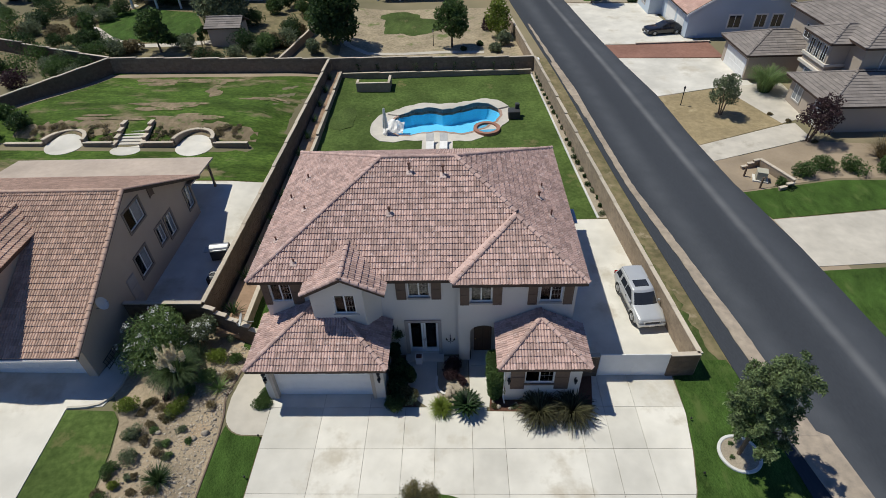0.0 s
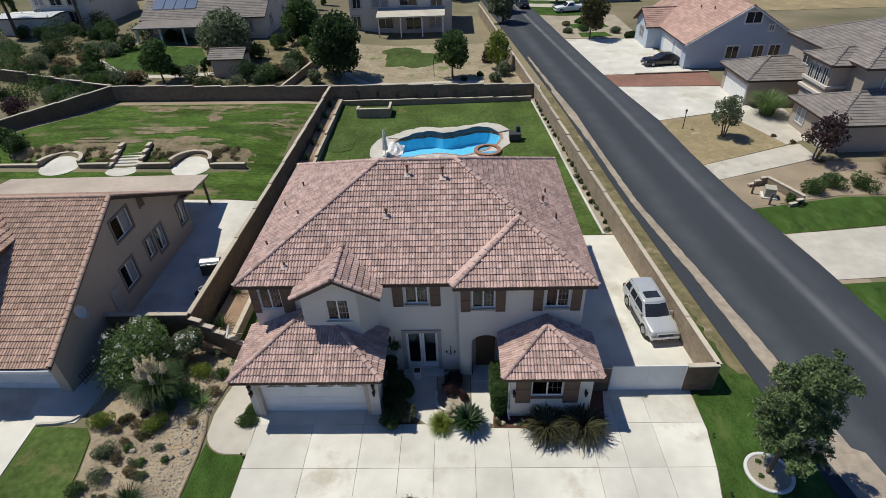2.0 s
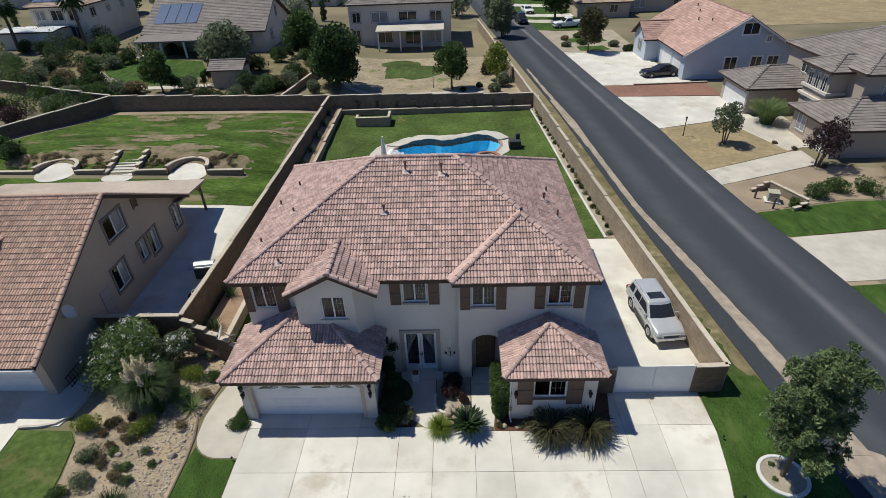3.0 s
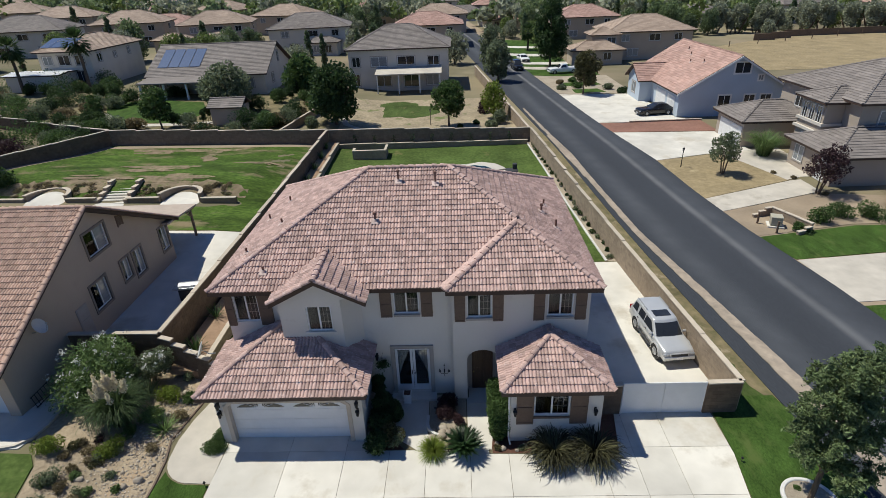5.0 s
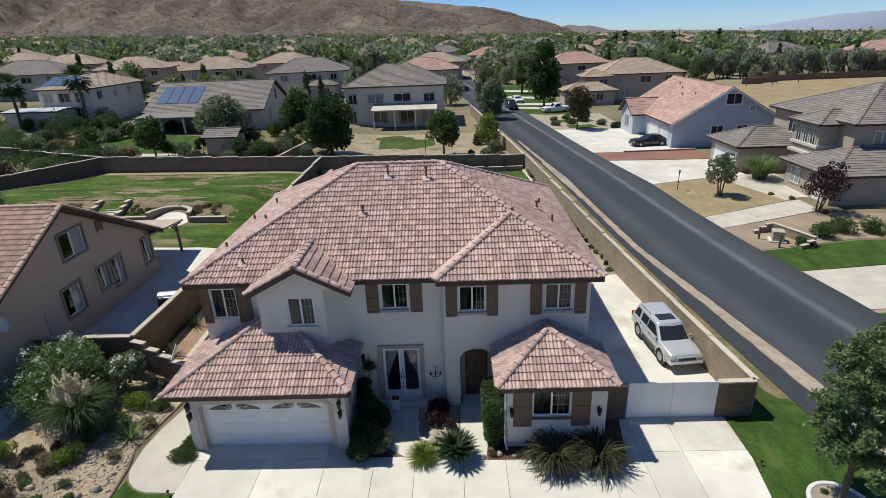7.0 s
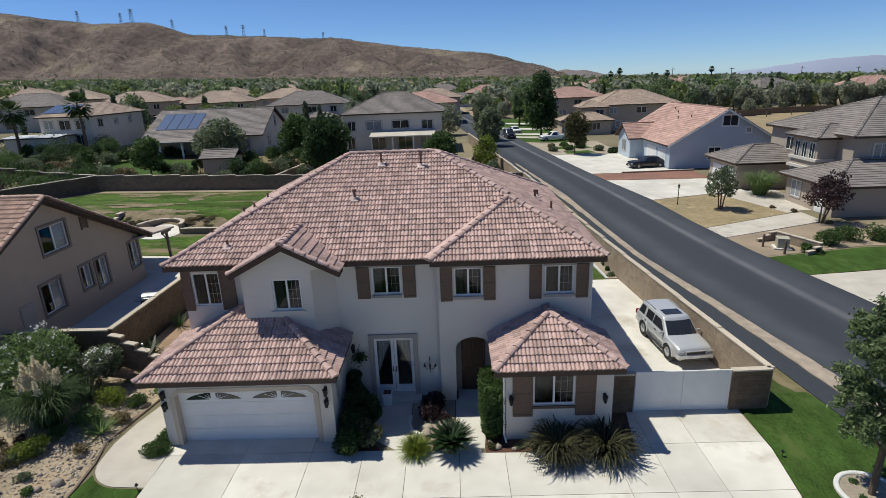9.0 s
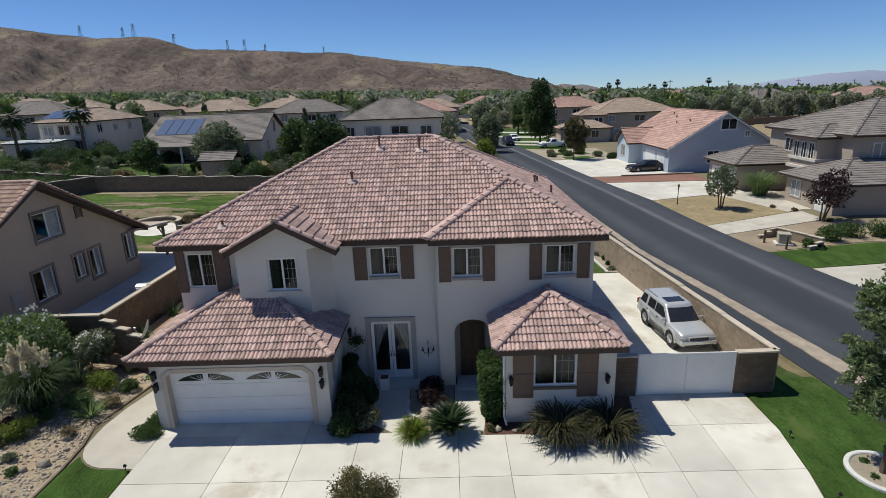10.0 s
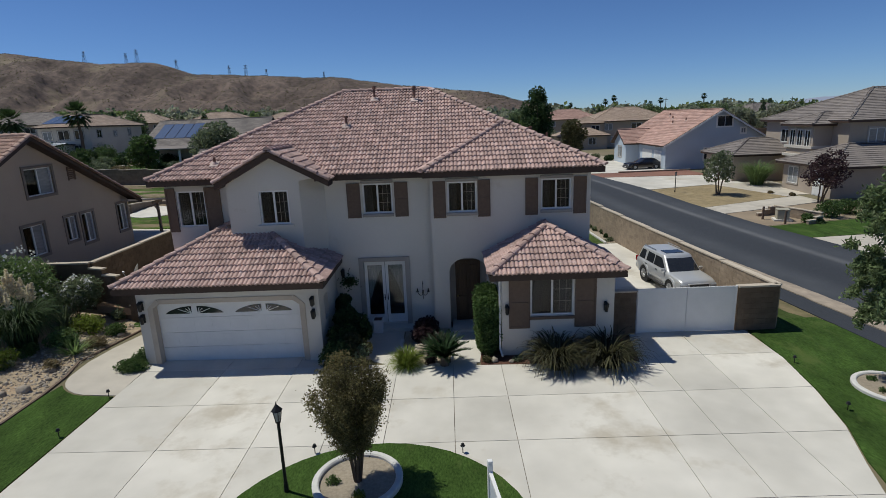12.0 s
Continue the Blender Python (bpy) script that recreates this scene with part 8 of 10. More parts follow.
    # wheels
    for s in (-1, 1):
        for yy in (-hl + 0.85, hl - 0.95):
            R = 0.37 if suv else 0.32
            bm = NB()
            cyl(bm, (s * (w - 0.2), yy, R), (s * (w + 0.015), yy, R), R, R, 20)
            wh = part("wheel", bm, M["rubber"], T)
            bm = NB()
            cyl(bm, (s * (w - 0.05), yy, R), (s * (w + 0.025), yy, R), R * 0.62, R * 0.58, 16)
            for k in range(5):
                a5 = 2 * math.pi * k / 5
                cyl(bm, (s * (w + 0.028), yy, R), (s * (w + 0.028), yy + R * 0.5 * math.cos(a5), R + R * 0.5 * math.sin(a5)), 0.035, 0.03, 5)
            part("rim", bm, M["metal"], wh)
            bm = NB()
            n = 14
            rows = []
            for k in range(n + 1):
                t0 = math.pi * k / n
                rows.append([bm.verts.new((s * (w + dx), yy + (R + dr) * math.cos(t0), R + (R + dr) * math.sin(t0))) for dx, dr in ((-0.05, 0.03), (0.035, 0.03), (0.035, 0.11), (-0.05, 0.12))])
            for ra, rb in zip(rows, rows[1:]):
                for q in range(4):
                    bm.faces.new((ra[q], ra[(q + 1) % 4], rb[(q + 1) % 4], rb[q]))
            part("wheel_arch", bm, paint, T)
            bm = NB()
            cyl(bm, (s * (w - 0.25), yy, R), (s * (w + 0.004), yy, R), R + 0.06, R + 0.06, 18)
            part("wheel_well", bm, M["plastic"], T)
    # front and rear fittings
    bm = NB()
    box(bm, -w * 0.95, w * 0.95, -hl - 0.08, -hl + 0.1, zf + 0.04, zf + 0.26, None, 0.03)
    part("bumper", bm, paint if suv else M["plastic"], T)
    bm = NB()
    box(bm, -w * 0.95, w * 0.95, hl - 0.1, hl + 0.07, zf + 0.06, zf + 0.28, None, 0.03)
    part("bumper", bm, paint if suv else M["plastic"], T)
    bm = NB()
    box(bm, -0.47, 0.47, -hl - 0.035, -hl + 0.08, hood - 0.4, hood - 0.16, None, 0.02)
    grille = part("grille", bm, paint, T)
    bm = NB()
    box(bm, -0.42, 0.42, -hl - 0.045, -hl - 0.02, hood - 0.36, hood - 0.2)
    part("grille_mesh", bm, M["plastic"], grille)
    bm = NB()
    box(bm, -w * 0.8, w * 0.8, -hl - 0.085, -hl + 0.05, zf + 0.02, zf + 0.1, None, 0.01)
    part("lower_grille", bm, M["plastic"], T)
    bm = NB()
    box(bm, -w * 0.9, w * 0.9, -hl - 0.05, -hl, hood - 0.42, hood - 0.375, None, 0.01)
    part("bumper_gap", bm, M["plastic"], T)
    for s in (-1, 1):
        bm = NB()
        box(bm, min(s * 0.48, s * 0.78), max(s * 0.48, s * 0.78), -hl - 0.03, -hl + 0.16, hood - 0.37, hood - 0.17, None, 0.04)
        part("headlight", bm, mat("headlight_glass", (0.33, 0.345, 0.36), (0.25, 0.26, 0.28), 6, 0.1, 0, spec=0.8), T)
        bm = NB()
        box(bm, min(s * 0.62, s * 0.82), max(s * 0.62, s * 0.82), hl - 0.06, hl + 0.02, 0.75, 1.0, None, 0.02)
        part("tail_light", bm, mat("tail_light_red", (0.3, 0.02, 0.02), (0.25, 0.015, 0.015), 6, 0.2, 0), T)
        bm = NB()
        box(bm, min(s * (w - 0.05), s * (w + 0.13)), max(s * (w - 0.05), s * (w + 0.13)), ws[0] + 0.2, ws[0] + 0.29, belt - 0.02, belt + 0.12, None, 0.03)
        part("mirror", bm, paint, T)
        for yy in (-0.05, 0.95):
            bm = NB()
            box(bm, min(s * (w - 0.01), s * (w + 0.02)), max(s * (w - 0.01), s * (w + 0.02)), yy, yy + 0.14, 0.86, 0.89)
            part("door_handle", bm, M["plastic"], T)
    bm = NB()
    box(bm, -0.16, 0.16, -hl - 0.1, -hl - 0.07, zf + 0.1, zf + 0.22)
    part("number_plate", bm, M["white"], T)
    if suv and not bed:
        bm = NB()
        box(bm, -0.42, 0.42, ws[1] + 0.24, ws[1] + 0.8, zt - 0.02, zt + 0.03, None, 0.01)
        part("sunroof", bm, M["glass_dark"], T)
        for s in (-1, 1):
            bm = NB()
            cyl(bm, (s * r1 * 0.9, ws[1] + 0.9, zt + 0.05), (s * r1 * 0.9, rend - 0.1, zt + 0.05), 0.02, seg=6)
            for yy in (ws[1] + 0.95, 0.9, rend - 0.15):
                cyl(bm, (s * r1 * 0.9, yy, zt - 0.02), (s * r1 * 0.9, yy, zt + 0.05), 0.02, seg=6)
            part("roof_rail", bm, M["metal"], T)
            bm = NB()
            box(bm, min(s * (w - 0.02), s * (w + 0.09)), max(s * (w - 0.02), s * (w + 0.09)), -hl + 1.3, hl - 1.4, zf - 0.03, zf + 0.03)
            part("side_step", bm, M["plastic"], T)
    if bed:
        bm = NB()
        box(bm, -w * 0.85, w * 0.85, 0.8, hl - 0.1, belt - 0.0, belt + 0.025)
        part("bed_cover", bm, M["plastic"], T)
    return T


car("suv", "silver boxy off-road wagon parked on the side drive", 11.02, 22.85, 0.05, 5.5, M["silver"], 4.25, 1.66, 1.58, 0.95, 0.99, (-0.95, -0.3), (1.82, 2.05))
car("sedan", "black sedan parked on a pale driveway", 26.6, 70.6, 0.45, -82, M["carblack"], 4.7, 1.8, 1.4, 0.88, 0.92, (-0.9, -0.1), (1.3, 1.95), False)
car("suv", "dark wagon parked at the street's edge", 12.6, 108, 0.85, 6, M["carblack"])
car("pickup", "white pickup truck parked on a lawn", 20.8, 104.5, 0.42, -80, M["carwhite"], 5.4, 1.85, 1.75, 1.08, 1.1, (-1.1, -0.45), (0.5, 0.7), True, True)
car("sedan", "pale sedan on a driveway up the street", 15.2, 120, 0.6, 8, M["carwhite"], 4.6, 1.8, 1.4, 0.88, 0.92, (-0.9, -0.1), (1.3, 1.95), False)


# ---------------- pool ----------------
def build_pool():
    n = 90
    T = thing("swimming_pool", "kidney-shaped blue swimming pool with a pale deck", "pool", kind="structure")
    A = [2 * math.pi * i / n for i in range(n)]
    inner, mid, outer = [pool_edge(a) for a in A], [pool_edge(a, 0.25) for a in A], [pool_edge(a, 1.25 + 0.65 * max(0.0, -math.cos(a)) + 0.25 * max(0.0, -math.sin(a))) for a in A]

    def level(p):
        return max(0.5, g(*p) + 0.05)
    bm = NB()
    r0 = [bm.verts.new((*p, level(p) + 0.02)) for p in mid]
    r1 = [bm.verts.new((*p, g(*p) + 0.06)) for p in outer]
    r2 = [bm.verts.new((*p, g(*p) - 0.1)) for p in outer]
    for i in range(n):
        j = (i + 1) % n
        bm.faces.new((r0[i], r0[j], r1[j], r1[i])), bm.faces.new((r1[i], r1[j], r2[j], r2[i]))
    part("deck", bm, M["coping"], T)
    bm = NB()
    q0 = [bm.verts.new((*p, 0.36)) for p in inner]
    q1 = [bm.verts.new((*p, level(p) + 0.05)) for p in inner]
    q2 = [bm.verts.new((*p, level(p) + 0.05)) for p in mid]
    q3 = [bm.verts.new((*p, level(p) - 0.1)) for p in mid]
    for i in range(n):
        j = (i + 1) % n
        for a, b in ((q0, q1), (q1, q2), (q2, q3)):
            bm.faces.new((a[i], a[j], b[j], b[i]))
    part("coping", bm, mat("brick_coping", (0.4, 0.27, 0.21), (0.33, 0.21, 0.16), 3, 0.8, 0.3, 30), T, "reddish brick coping")
    bm = NB()
    lo = [bm.verts.new((POOL_C[0] + (p[0] - POOL_C[0]) * 0.93, POOL_C[1] + (p[1] - POOL_C[1]) * 0.93, -0.55)) for p in inner]
    hi = [bm.verts.new((*p, 0.45)) for p in inner]
    bm.faces.new(lo)
    for i in range(n):
        bm.faces.new((lo[i], lo[(i + 1) % n], hi[(i + 1) % n], hi[i]))
    part("basin", bm, M["pool_tile"], T)
    bm = NB()
    bm.faces.new([bm.verts.new((*p, 0.4)) for p in inner])
    wm = glass_mat("pool_water", (0.82, 0.96, 1.0), 0.8)
    wm.node_tree.nodes["Fresnel"].inputs["IOR"].default_value = 1.33
    nt = wm.node_tree
    no, bp = nt.nodes.new("ShaderNodeTexNoise"), nt.nodes.new("ShaderNodeBump")
    no.inputs["Scale"].default_value, bp.inputs["Strength"].default_value = 2.5, 0.15
    nt.links.new(no.outputs["Fac"], bp.inputs["Height"])
    for nd in nt.nodes:
        if nd.bl_idname in ("ShaderNodeBsdfGlossy", "ShaderNodeFresnel"):
            nt.links.new(bp.outputs[0], nd.inputs["Normal"])
    part("water", bm, wm, T, "clear blue pool water").visible_shadow = False
    # raised bond beam at the back
    bm = NB()
    back = [i for i in range(n) if math.radians(22) < A[i] < math.radians(165)]
    rows = []
    for i in back:
        a = A[i]
        e = math.sin(math.pi * (a - math.radians(22)) / math.radians(143))
        hgt = 0.12 + 0.33 * min(1, 2.2 * e)
        p, q = pool_edge(a, 0.02), pool_edge(a, 1.2)
        rows.append([bm.verts.new((*p, 0.3)), bm.verts.new((*p, level(p) + hgt)), bm.verts.new((*q, level(q) + hgt)), bm.verts.new((*q, g(*q) - 0.1))])
    for a, b in zip(rows, rows[1:]):
        for k in range(3):
            bm.faces.new((a[k], b[k], b[k + 1], a[k + 1]))
    bm.faces.new(rows[0]), bm.faces.new(rows[-1])
    part("raised_beam", bm, M["coping"], T, "raised curved pool wall")
    # face of the raised wall above the water, in a dark colour
    bm = NB()
    rows = []
    for i in back:
        a = A[i]
        e = math.sin(math.pi * (a - math.radians(22)) / math.radians(143))
        p = pool_edge(a, 0.0)
        rows.append([bm.verts.new((*p, 0.3)), bm.verts.new((*p, level(p) + 0.08 + 0.33 * min(1, 2.2 * e)))])
    for a, b in zip(rows, rows[1:]):
        bm.faces.new((a[0], b[0], b[1], a[1]))
    part("waterline_tile", bm, mat("dark_pool_tile", (0.1, 0.11, 0.13), (0.07, 0.075, 0.09), 6, 0.3, 0.1, 30), T, "dark tiled face of the raised pool wall")
    # spa
    bm = NB()
    cx, cy = 2.97, 45.15
    for r_, z0, z1 in ((1.12, 0.3, 0.66),):
        n2 = 30
        P = [[bm.verts.new((cx + rr_ * math.cos(2 * math.pi * i / n2), cy + rr_ * math.sin(2 * math.pi * i / n2), zz)) for rr_, zz in ((1.25, 0.1), (1.25, 0.7), (0.92, 0.7), (0.92, 0.5))] for i in range(n2)]
        for i in range(n2):
            for k in range(3):
                bm.faces.new((P[i][k], P[(i + 1) % n2][k], P[(i + 1) % n2][k + 1], P[i][k + 1]))
    part("spa_rim", bm, mat("brick_rim", (0.33, 0.17, 0.12), (0.27, 0.13, 0.09), 4, 0.8, 0.3, 30), T, "round brick spa rim")
    bm = NB()
    bmesh.ops.create_circle(bm, cap_ends=True, segments=30, radius=0.92, matrix=Matrix.Translation((cx, cy, 0.52)))
    part("spa_water", bm, mat("spa_blue", (0.16, 0.45, 0.62), (0.1, 0.36, 0.55), 2, 0.08, 0.1, 6, spec=0.8), T)


build_pool()
drape("pool_walk", [(-2.95, 36), (-2.95, 43.5), (-0.2, 43.5), (-0.2, 36)], 0.075, M["coping"], 2.0, 0.08, "pale concrete walk from house to pool", "path")
T = thing("patio_umbrella", "closed white patio umbrella on a pole", "umbrella", (-6.35, 44.6, g(-6.35, 44.6) + 0.05))
bm = NB()
cyl(bm, (0, 0, 0), (0, 0, 2.6), 0.025, seg=8), cyl(bm, (0, 0, 0), (0, 0, 0.08), 0.28, 0.26, 14)
part("pole", bm, M["metal"], T)
bm = NB()
for i in range(8):
    a = math.pi / 4 * i
    cyl(bm, (0.16 * math.cos(a), 0.16 * math.sin(a), 0.7), (0.03 * math.cos(a), 0.03 * math.sin(a), 2.55), 0.13, 0.05, 6)
part("canopy", bm, M["fabric"], T)
T = thing("canvas_cover", "crumpled white canvas cover heaped by the pool", "cover", (-5.75, 45.75, g(-5.75, 45.75) + 0.05))
bm = NB()
n = 14
grid = [[bm.verts.new(((i / n - 0.5) * 1.9, (j / n - 0.5) * 2.3, max(0.0, 0.75 * (1 - (abs(i / n - 0.5) * 2) ** 1.6) * (1 - (abs(j / n - 0.5) * 2) ** 2) + 0.22 * noise.noise(Vector((i * 0.45, j * 0.4, 2)))))) for i in range(n + 1)] for j in range(n + 1)]
for j in range(n):
    for i in range(n):
        bm.faces.new((grid[j][i], grid[j][i + 1], grid[j + 1][i + 1], grid[j + 1][i]))
part("canvas", bm, M["fabric"], T)
T = thing("pool_slide", "small dark pool waterfall box", "pool slide", (5.6, 47.4, g(5.6, 47.4) + 0.03))
bm = NB()
box(bm, -0.5, 0.6, -0.5, 0.5, 0, 0.75, None, 0.05), box(bm, 0.15, 0.55, 0.1, 0.5, 0.75, 1.25, None, 0.05)
part("body", bm, M["plastic"], T)
for x in (-2.4, -1.2):
    T = thing("lounge_chair", "white poolside lounge chair on the walk", "chair", (x + 0.2, 42.2, g(x, 42.2) + 0.08), "lounge chairs")
    bm = NB()
    box(bm, -0.35, 0.35, -0.9, 0.5, 0.26, 0.32, None, 0.01)
    part("seat", bm, M["fabric"], T)
    bm = NB()
    box(bm, -0.35, 0.35, 0, 0.7, 0, 0.05, pose(0, 0.5, 0.3, 50), 0.01)
    part("backrest", bm, M["fabric"], T)
    for sx in (-0.3, 0.3):
        for sy in (-0.8, 0.4):
            bm = NB()
            cyl(bm, (sx, sy, 0), (sx, sy, 0.28), 0.02, seg=6)
            part("leg", bm, M["plastic"], T)
T = thing("block_enclosure", "low three-sided block enclosure on the lawn", "enclosure", (-8.5, 53.5, g(-8.5, 53.5)))
for a in ((-1.75, 1.75, -0.1, 0.1), (-1.75, -1.55, 0.1, 0.9), (1.55, 1.75, 0.1, 1.9)):
    bm = NB()
    box(bm, a[0], a[1], a[2], a[3], -0.2, 0.95)
    w = part("side", bm, M["block_wall"], T)
    bm = NB()
    box(bm, a[0] - 0.03, a[1] + 0.03, a[2] - 0.03, a[3] + 0.03, 0.95, 1.01)
    part("cap", bm, M["cap"], w)

# ---------------- the next garden: retaining wall, steps and small patios ----------------
def curved_wall(label, pts, h0, h1, t=0.25):
    T = thing("retaining_wall", label, "wall", kind="structure")
    poly = strip_line(pts, t)
    n = len(pts)
    bm = NB()
    lo = [bm.verts.new((x, y, min(g(x, 40.6), g(x, y)) - 0.1)) for x, y in poly]
    hi = [bm.verts.new((x, y, h0 + (h1 - h0) * (i if i < n else 2 * n - 1 - i) / (n - 1))) for i, (x, y) in enumerate(poly)]
    for i in range(2 * n):
        j = (i + 1) % (2 * n)
        bm.faces.new((lo[i], lo[j], hi[j], hi[i]))
    for i in range(n - 1):
        bm.faces.new((hi[i], hi[i + 1], hi[2 * n - 2 - i], hi[2 * n - 1 - i]))
    part("blockwork", bm, M["block_wall"], T)
    poly = strip_line(pts, t + 0.08)
    bm = NB()
    lo = [bm.verts.new((x, y, h0 + (h1 - h0) * (i if i < n else 2 * n - 1 - i) / (n - 1))) for i, (x, y) in enumerate(poly)]
    hi = [bm.verts.new((v.co.x, v.co.y, v.co.z + 0.07)) for v in lo]
    for i in range(2 * n):
        j = (i + 1) % (2 * n)
        bm.faces.new((lo[i], lo[j], hi[j], hi[i]))
    for i in range(n - 1):
        bm.faces.new((hi[i], hi[i + 1], hi[2 * n - 2 - i], hi[2 * n - 1 - i]))
        bm.faces.new((lo[i], lo[2 * n - 1 - i], lo[2 * n - 2 - i], lo[i + 1]))
    part("cap", bm, M["cap"], T)


curved_wall("low block retaining wall beside the lawn", [(-39.5, 41.2), (-36.1, 41.2)], 2.1, 2.05)
curved_wall("curved block wall round a small patio", arc(-34.3, 41.3, 1.75, 180, 0, 14, 1.9), 2.3, 2.25)
curved_wall("low block retaining wall beside the steps", [(-32.5, 41.2), (-29.9, 41.2)], 2.0, 2.0)
curved_wall("low block retaining wall beside the steps", [(-27.3, 41.2), (-24.5, 41.2)], 1.9, 1.9)
curved_wall("curved block wall round a small patio", arc(-22.8, 41.3, 1.7, 180, 0, 14, 1.9), 2.15, 2.1)
curved_wall("low block retaining wall at the lawn's end", [(-21.0, 41.2), (-18.0, 41.2)], 1.75, 1.72)
drape("small_patio", arc(-34.3, 41.2, 1.6, 0, 352, 22, 1.5), 0.06, M["concrete"], 4.0, 0.3, "pale half-round concrete patio", "patio")
drape("small_patio", arc(-22.8, 41.2, 1.6, 0, 352, 22, 1.5), 0.06, M["concrete"], 4.0, 0.3, "pale half-round concrete patio", "patio")
drape("small_patio", arc(-28.6, 40.5, 1.3, 0, 352, 18, 0.8), 0.05, M["concrete"], 4.0, 0.3, "pale concrete landing below the steps", "patio")
T = thing("garden_steps", "pale concrete garden steps between low walls", "steps", kind="structure")
for i in range(7):
    bm = NB()
    box(bm, -29.68, -27.52, 40.95 + i * 0.42, 44.2, 1.2, 1.6 + i * 0.1, None, 0.01)
    part("step", bm, M["concrete"], T)
for x in (-29.85, -27.35):
    for i in range(4):
        bm = NB()
        box(bm, x - 0.16, x + 0.16, 41.0 + i * 0.8, 41.0 + (i + 1) * 0.8 + 0.02, 1.2, 1.85 + i * 0.25)
        part("cheek_block", bm, M["block_wall"], T)
        bm = NB()
        box(bm, x - 0.19, x + 0.19, 41.0 + i * 0.8, 41.0 + (i + 1) * 0.8, 1.85 + i * 0.25, 1.9 + i * 0.25)
        part("cap", bm, M["cap"], T)

# shed, barbecue and clutter on the side patio
T = thing("shed", "small tan garden shed with a grey tile roof", "shed")
bm = NB()
zb = g(-27, 66)
box(bm, -29.2, -25.4, 64.6, 67.4, zb - 0.3, zb + 2.3)
part("wall", bm, M["stucco_tan"], T)
F = [[(-29.5, 64.3, zb + 2.25), (-25.1, 64.3, zb + 2.25), (-25.1, 66, zb + 3.1), (-29.5, 66, zb + 3.1)], [(-25.1, 67.7, zb + 2.25), (-29.5, 67.7, zb + 2.25), (-29.5, 66, zb + 3.1), (-25.1, 66, zb + 3.1)]]
build_roof(T, F, [((-29.5, 66, zb + 3.1), (-25.1, 66, zb + 3.1))], "course", M["tile_grey"], M["tile_grey"], 0.12, caps_single=False)
T = thing("barbecue", "stainless gas barbecue with a closed hood", "barbecue", (-15.6, 26.9, g(-15.6, 27) + 0.03), rz=8)
bm = NB()
box(bm, -0.65, 0.65, -0.3, 0.3, 0.1, 0.85, None, 0.02)
part("cabinet", bm, M["plastic"], T)
bm = NB()
vs = []
for i in range(9):
    a = math.pi * i / 8
    vs.append((0.36 * math.cos(a), 0.32 * math.sin(a)))
rings = [[bm.verts.new((x, yy, 0.87 + zz)) for yy, zz in vs] for x in (-0.6, 0.6)]
for i in range(8):
    bm.faces.new((rings[0][i], rings[0][i + 1], rings[1][i + 1], rings[1][i]))
bm.faces.new(rings[0]), bm.faces.new(rings[1][::-1])
hood = part("hood", bm, M["metal"], T)
bm = NB()
cyl(bm, (-0.5, -0.4, 1.0), (0.5, -0.4, 1.0), 0.02, seg=8)
part("handle", bm, M["metal"], hood)
for s in (-1, 1):
    bm = NB()
    box(bm, min(s * 0.66, s * 1.0), max(s * 0.66, s * 1.0), -0.28, 0.28, 0.83, 0.87)
    part("side_shelf", bm, M["metal"], T)
T = thing("hose_reel", "dark hose reel box with a pale coiled hose", "hose", (-15.35, 24.6, g(-15.3, 24.6) + 0.03))
bm = NB()
box(bm, -0.35, 0.35, -0.4, 0.4, 0, 0.6, None, 0.05)
part("box", bm, M["plastic"], T)
bm = NB()
for i in range(18):
    a, b = 2 * math.pi * i / 18, 2 * math.pi * (i + 1) / 18
    cyl(bm, (0.24 * math.cos(a), 0.24 * math.sin(a), 0.63), (0.24 * math.cos(b), 0.24 * math.sin(b), 0.63), 0.035, seg=6)
part("hose", bm, M["curb"], T, "pale coiled hose")
T = thing("cool_box", "blue plastic cool box beside the wall", "box", (-15.1, 25.5, g(-15.1, 25.5) + 0.03))
bm = NB()
box(bm, -0.3, 0.3, -0.25, 0.25, 0, 0.38, None, 0.03)
part("body", bm, mat("blue_plastic", (0.06, 0.12, 0.42), (0.05, 0.1, 0.36), 4, 0.4, 0), T)
bm = NB()
box(bm, -0.31, 0.31, -0.26, 0.26, 0.38, 0.44, None, 0.02)
part("lid", bm, M["white"], T)


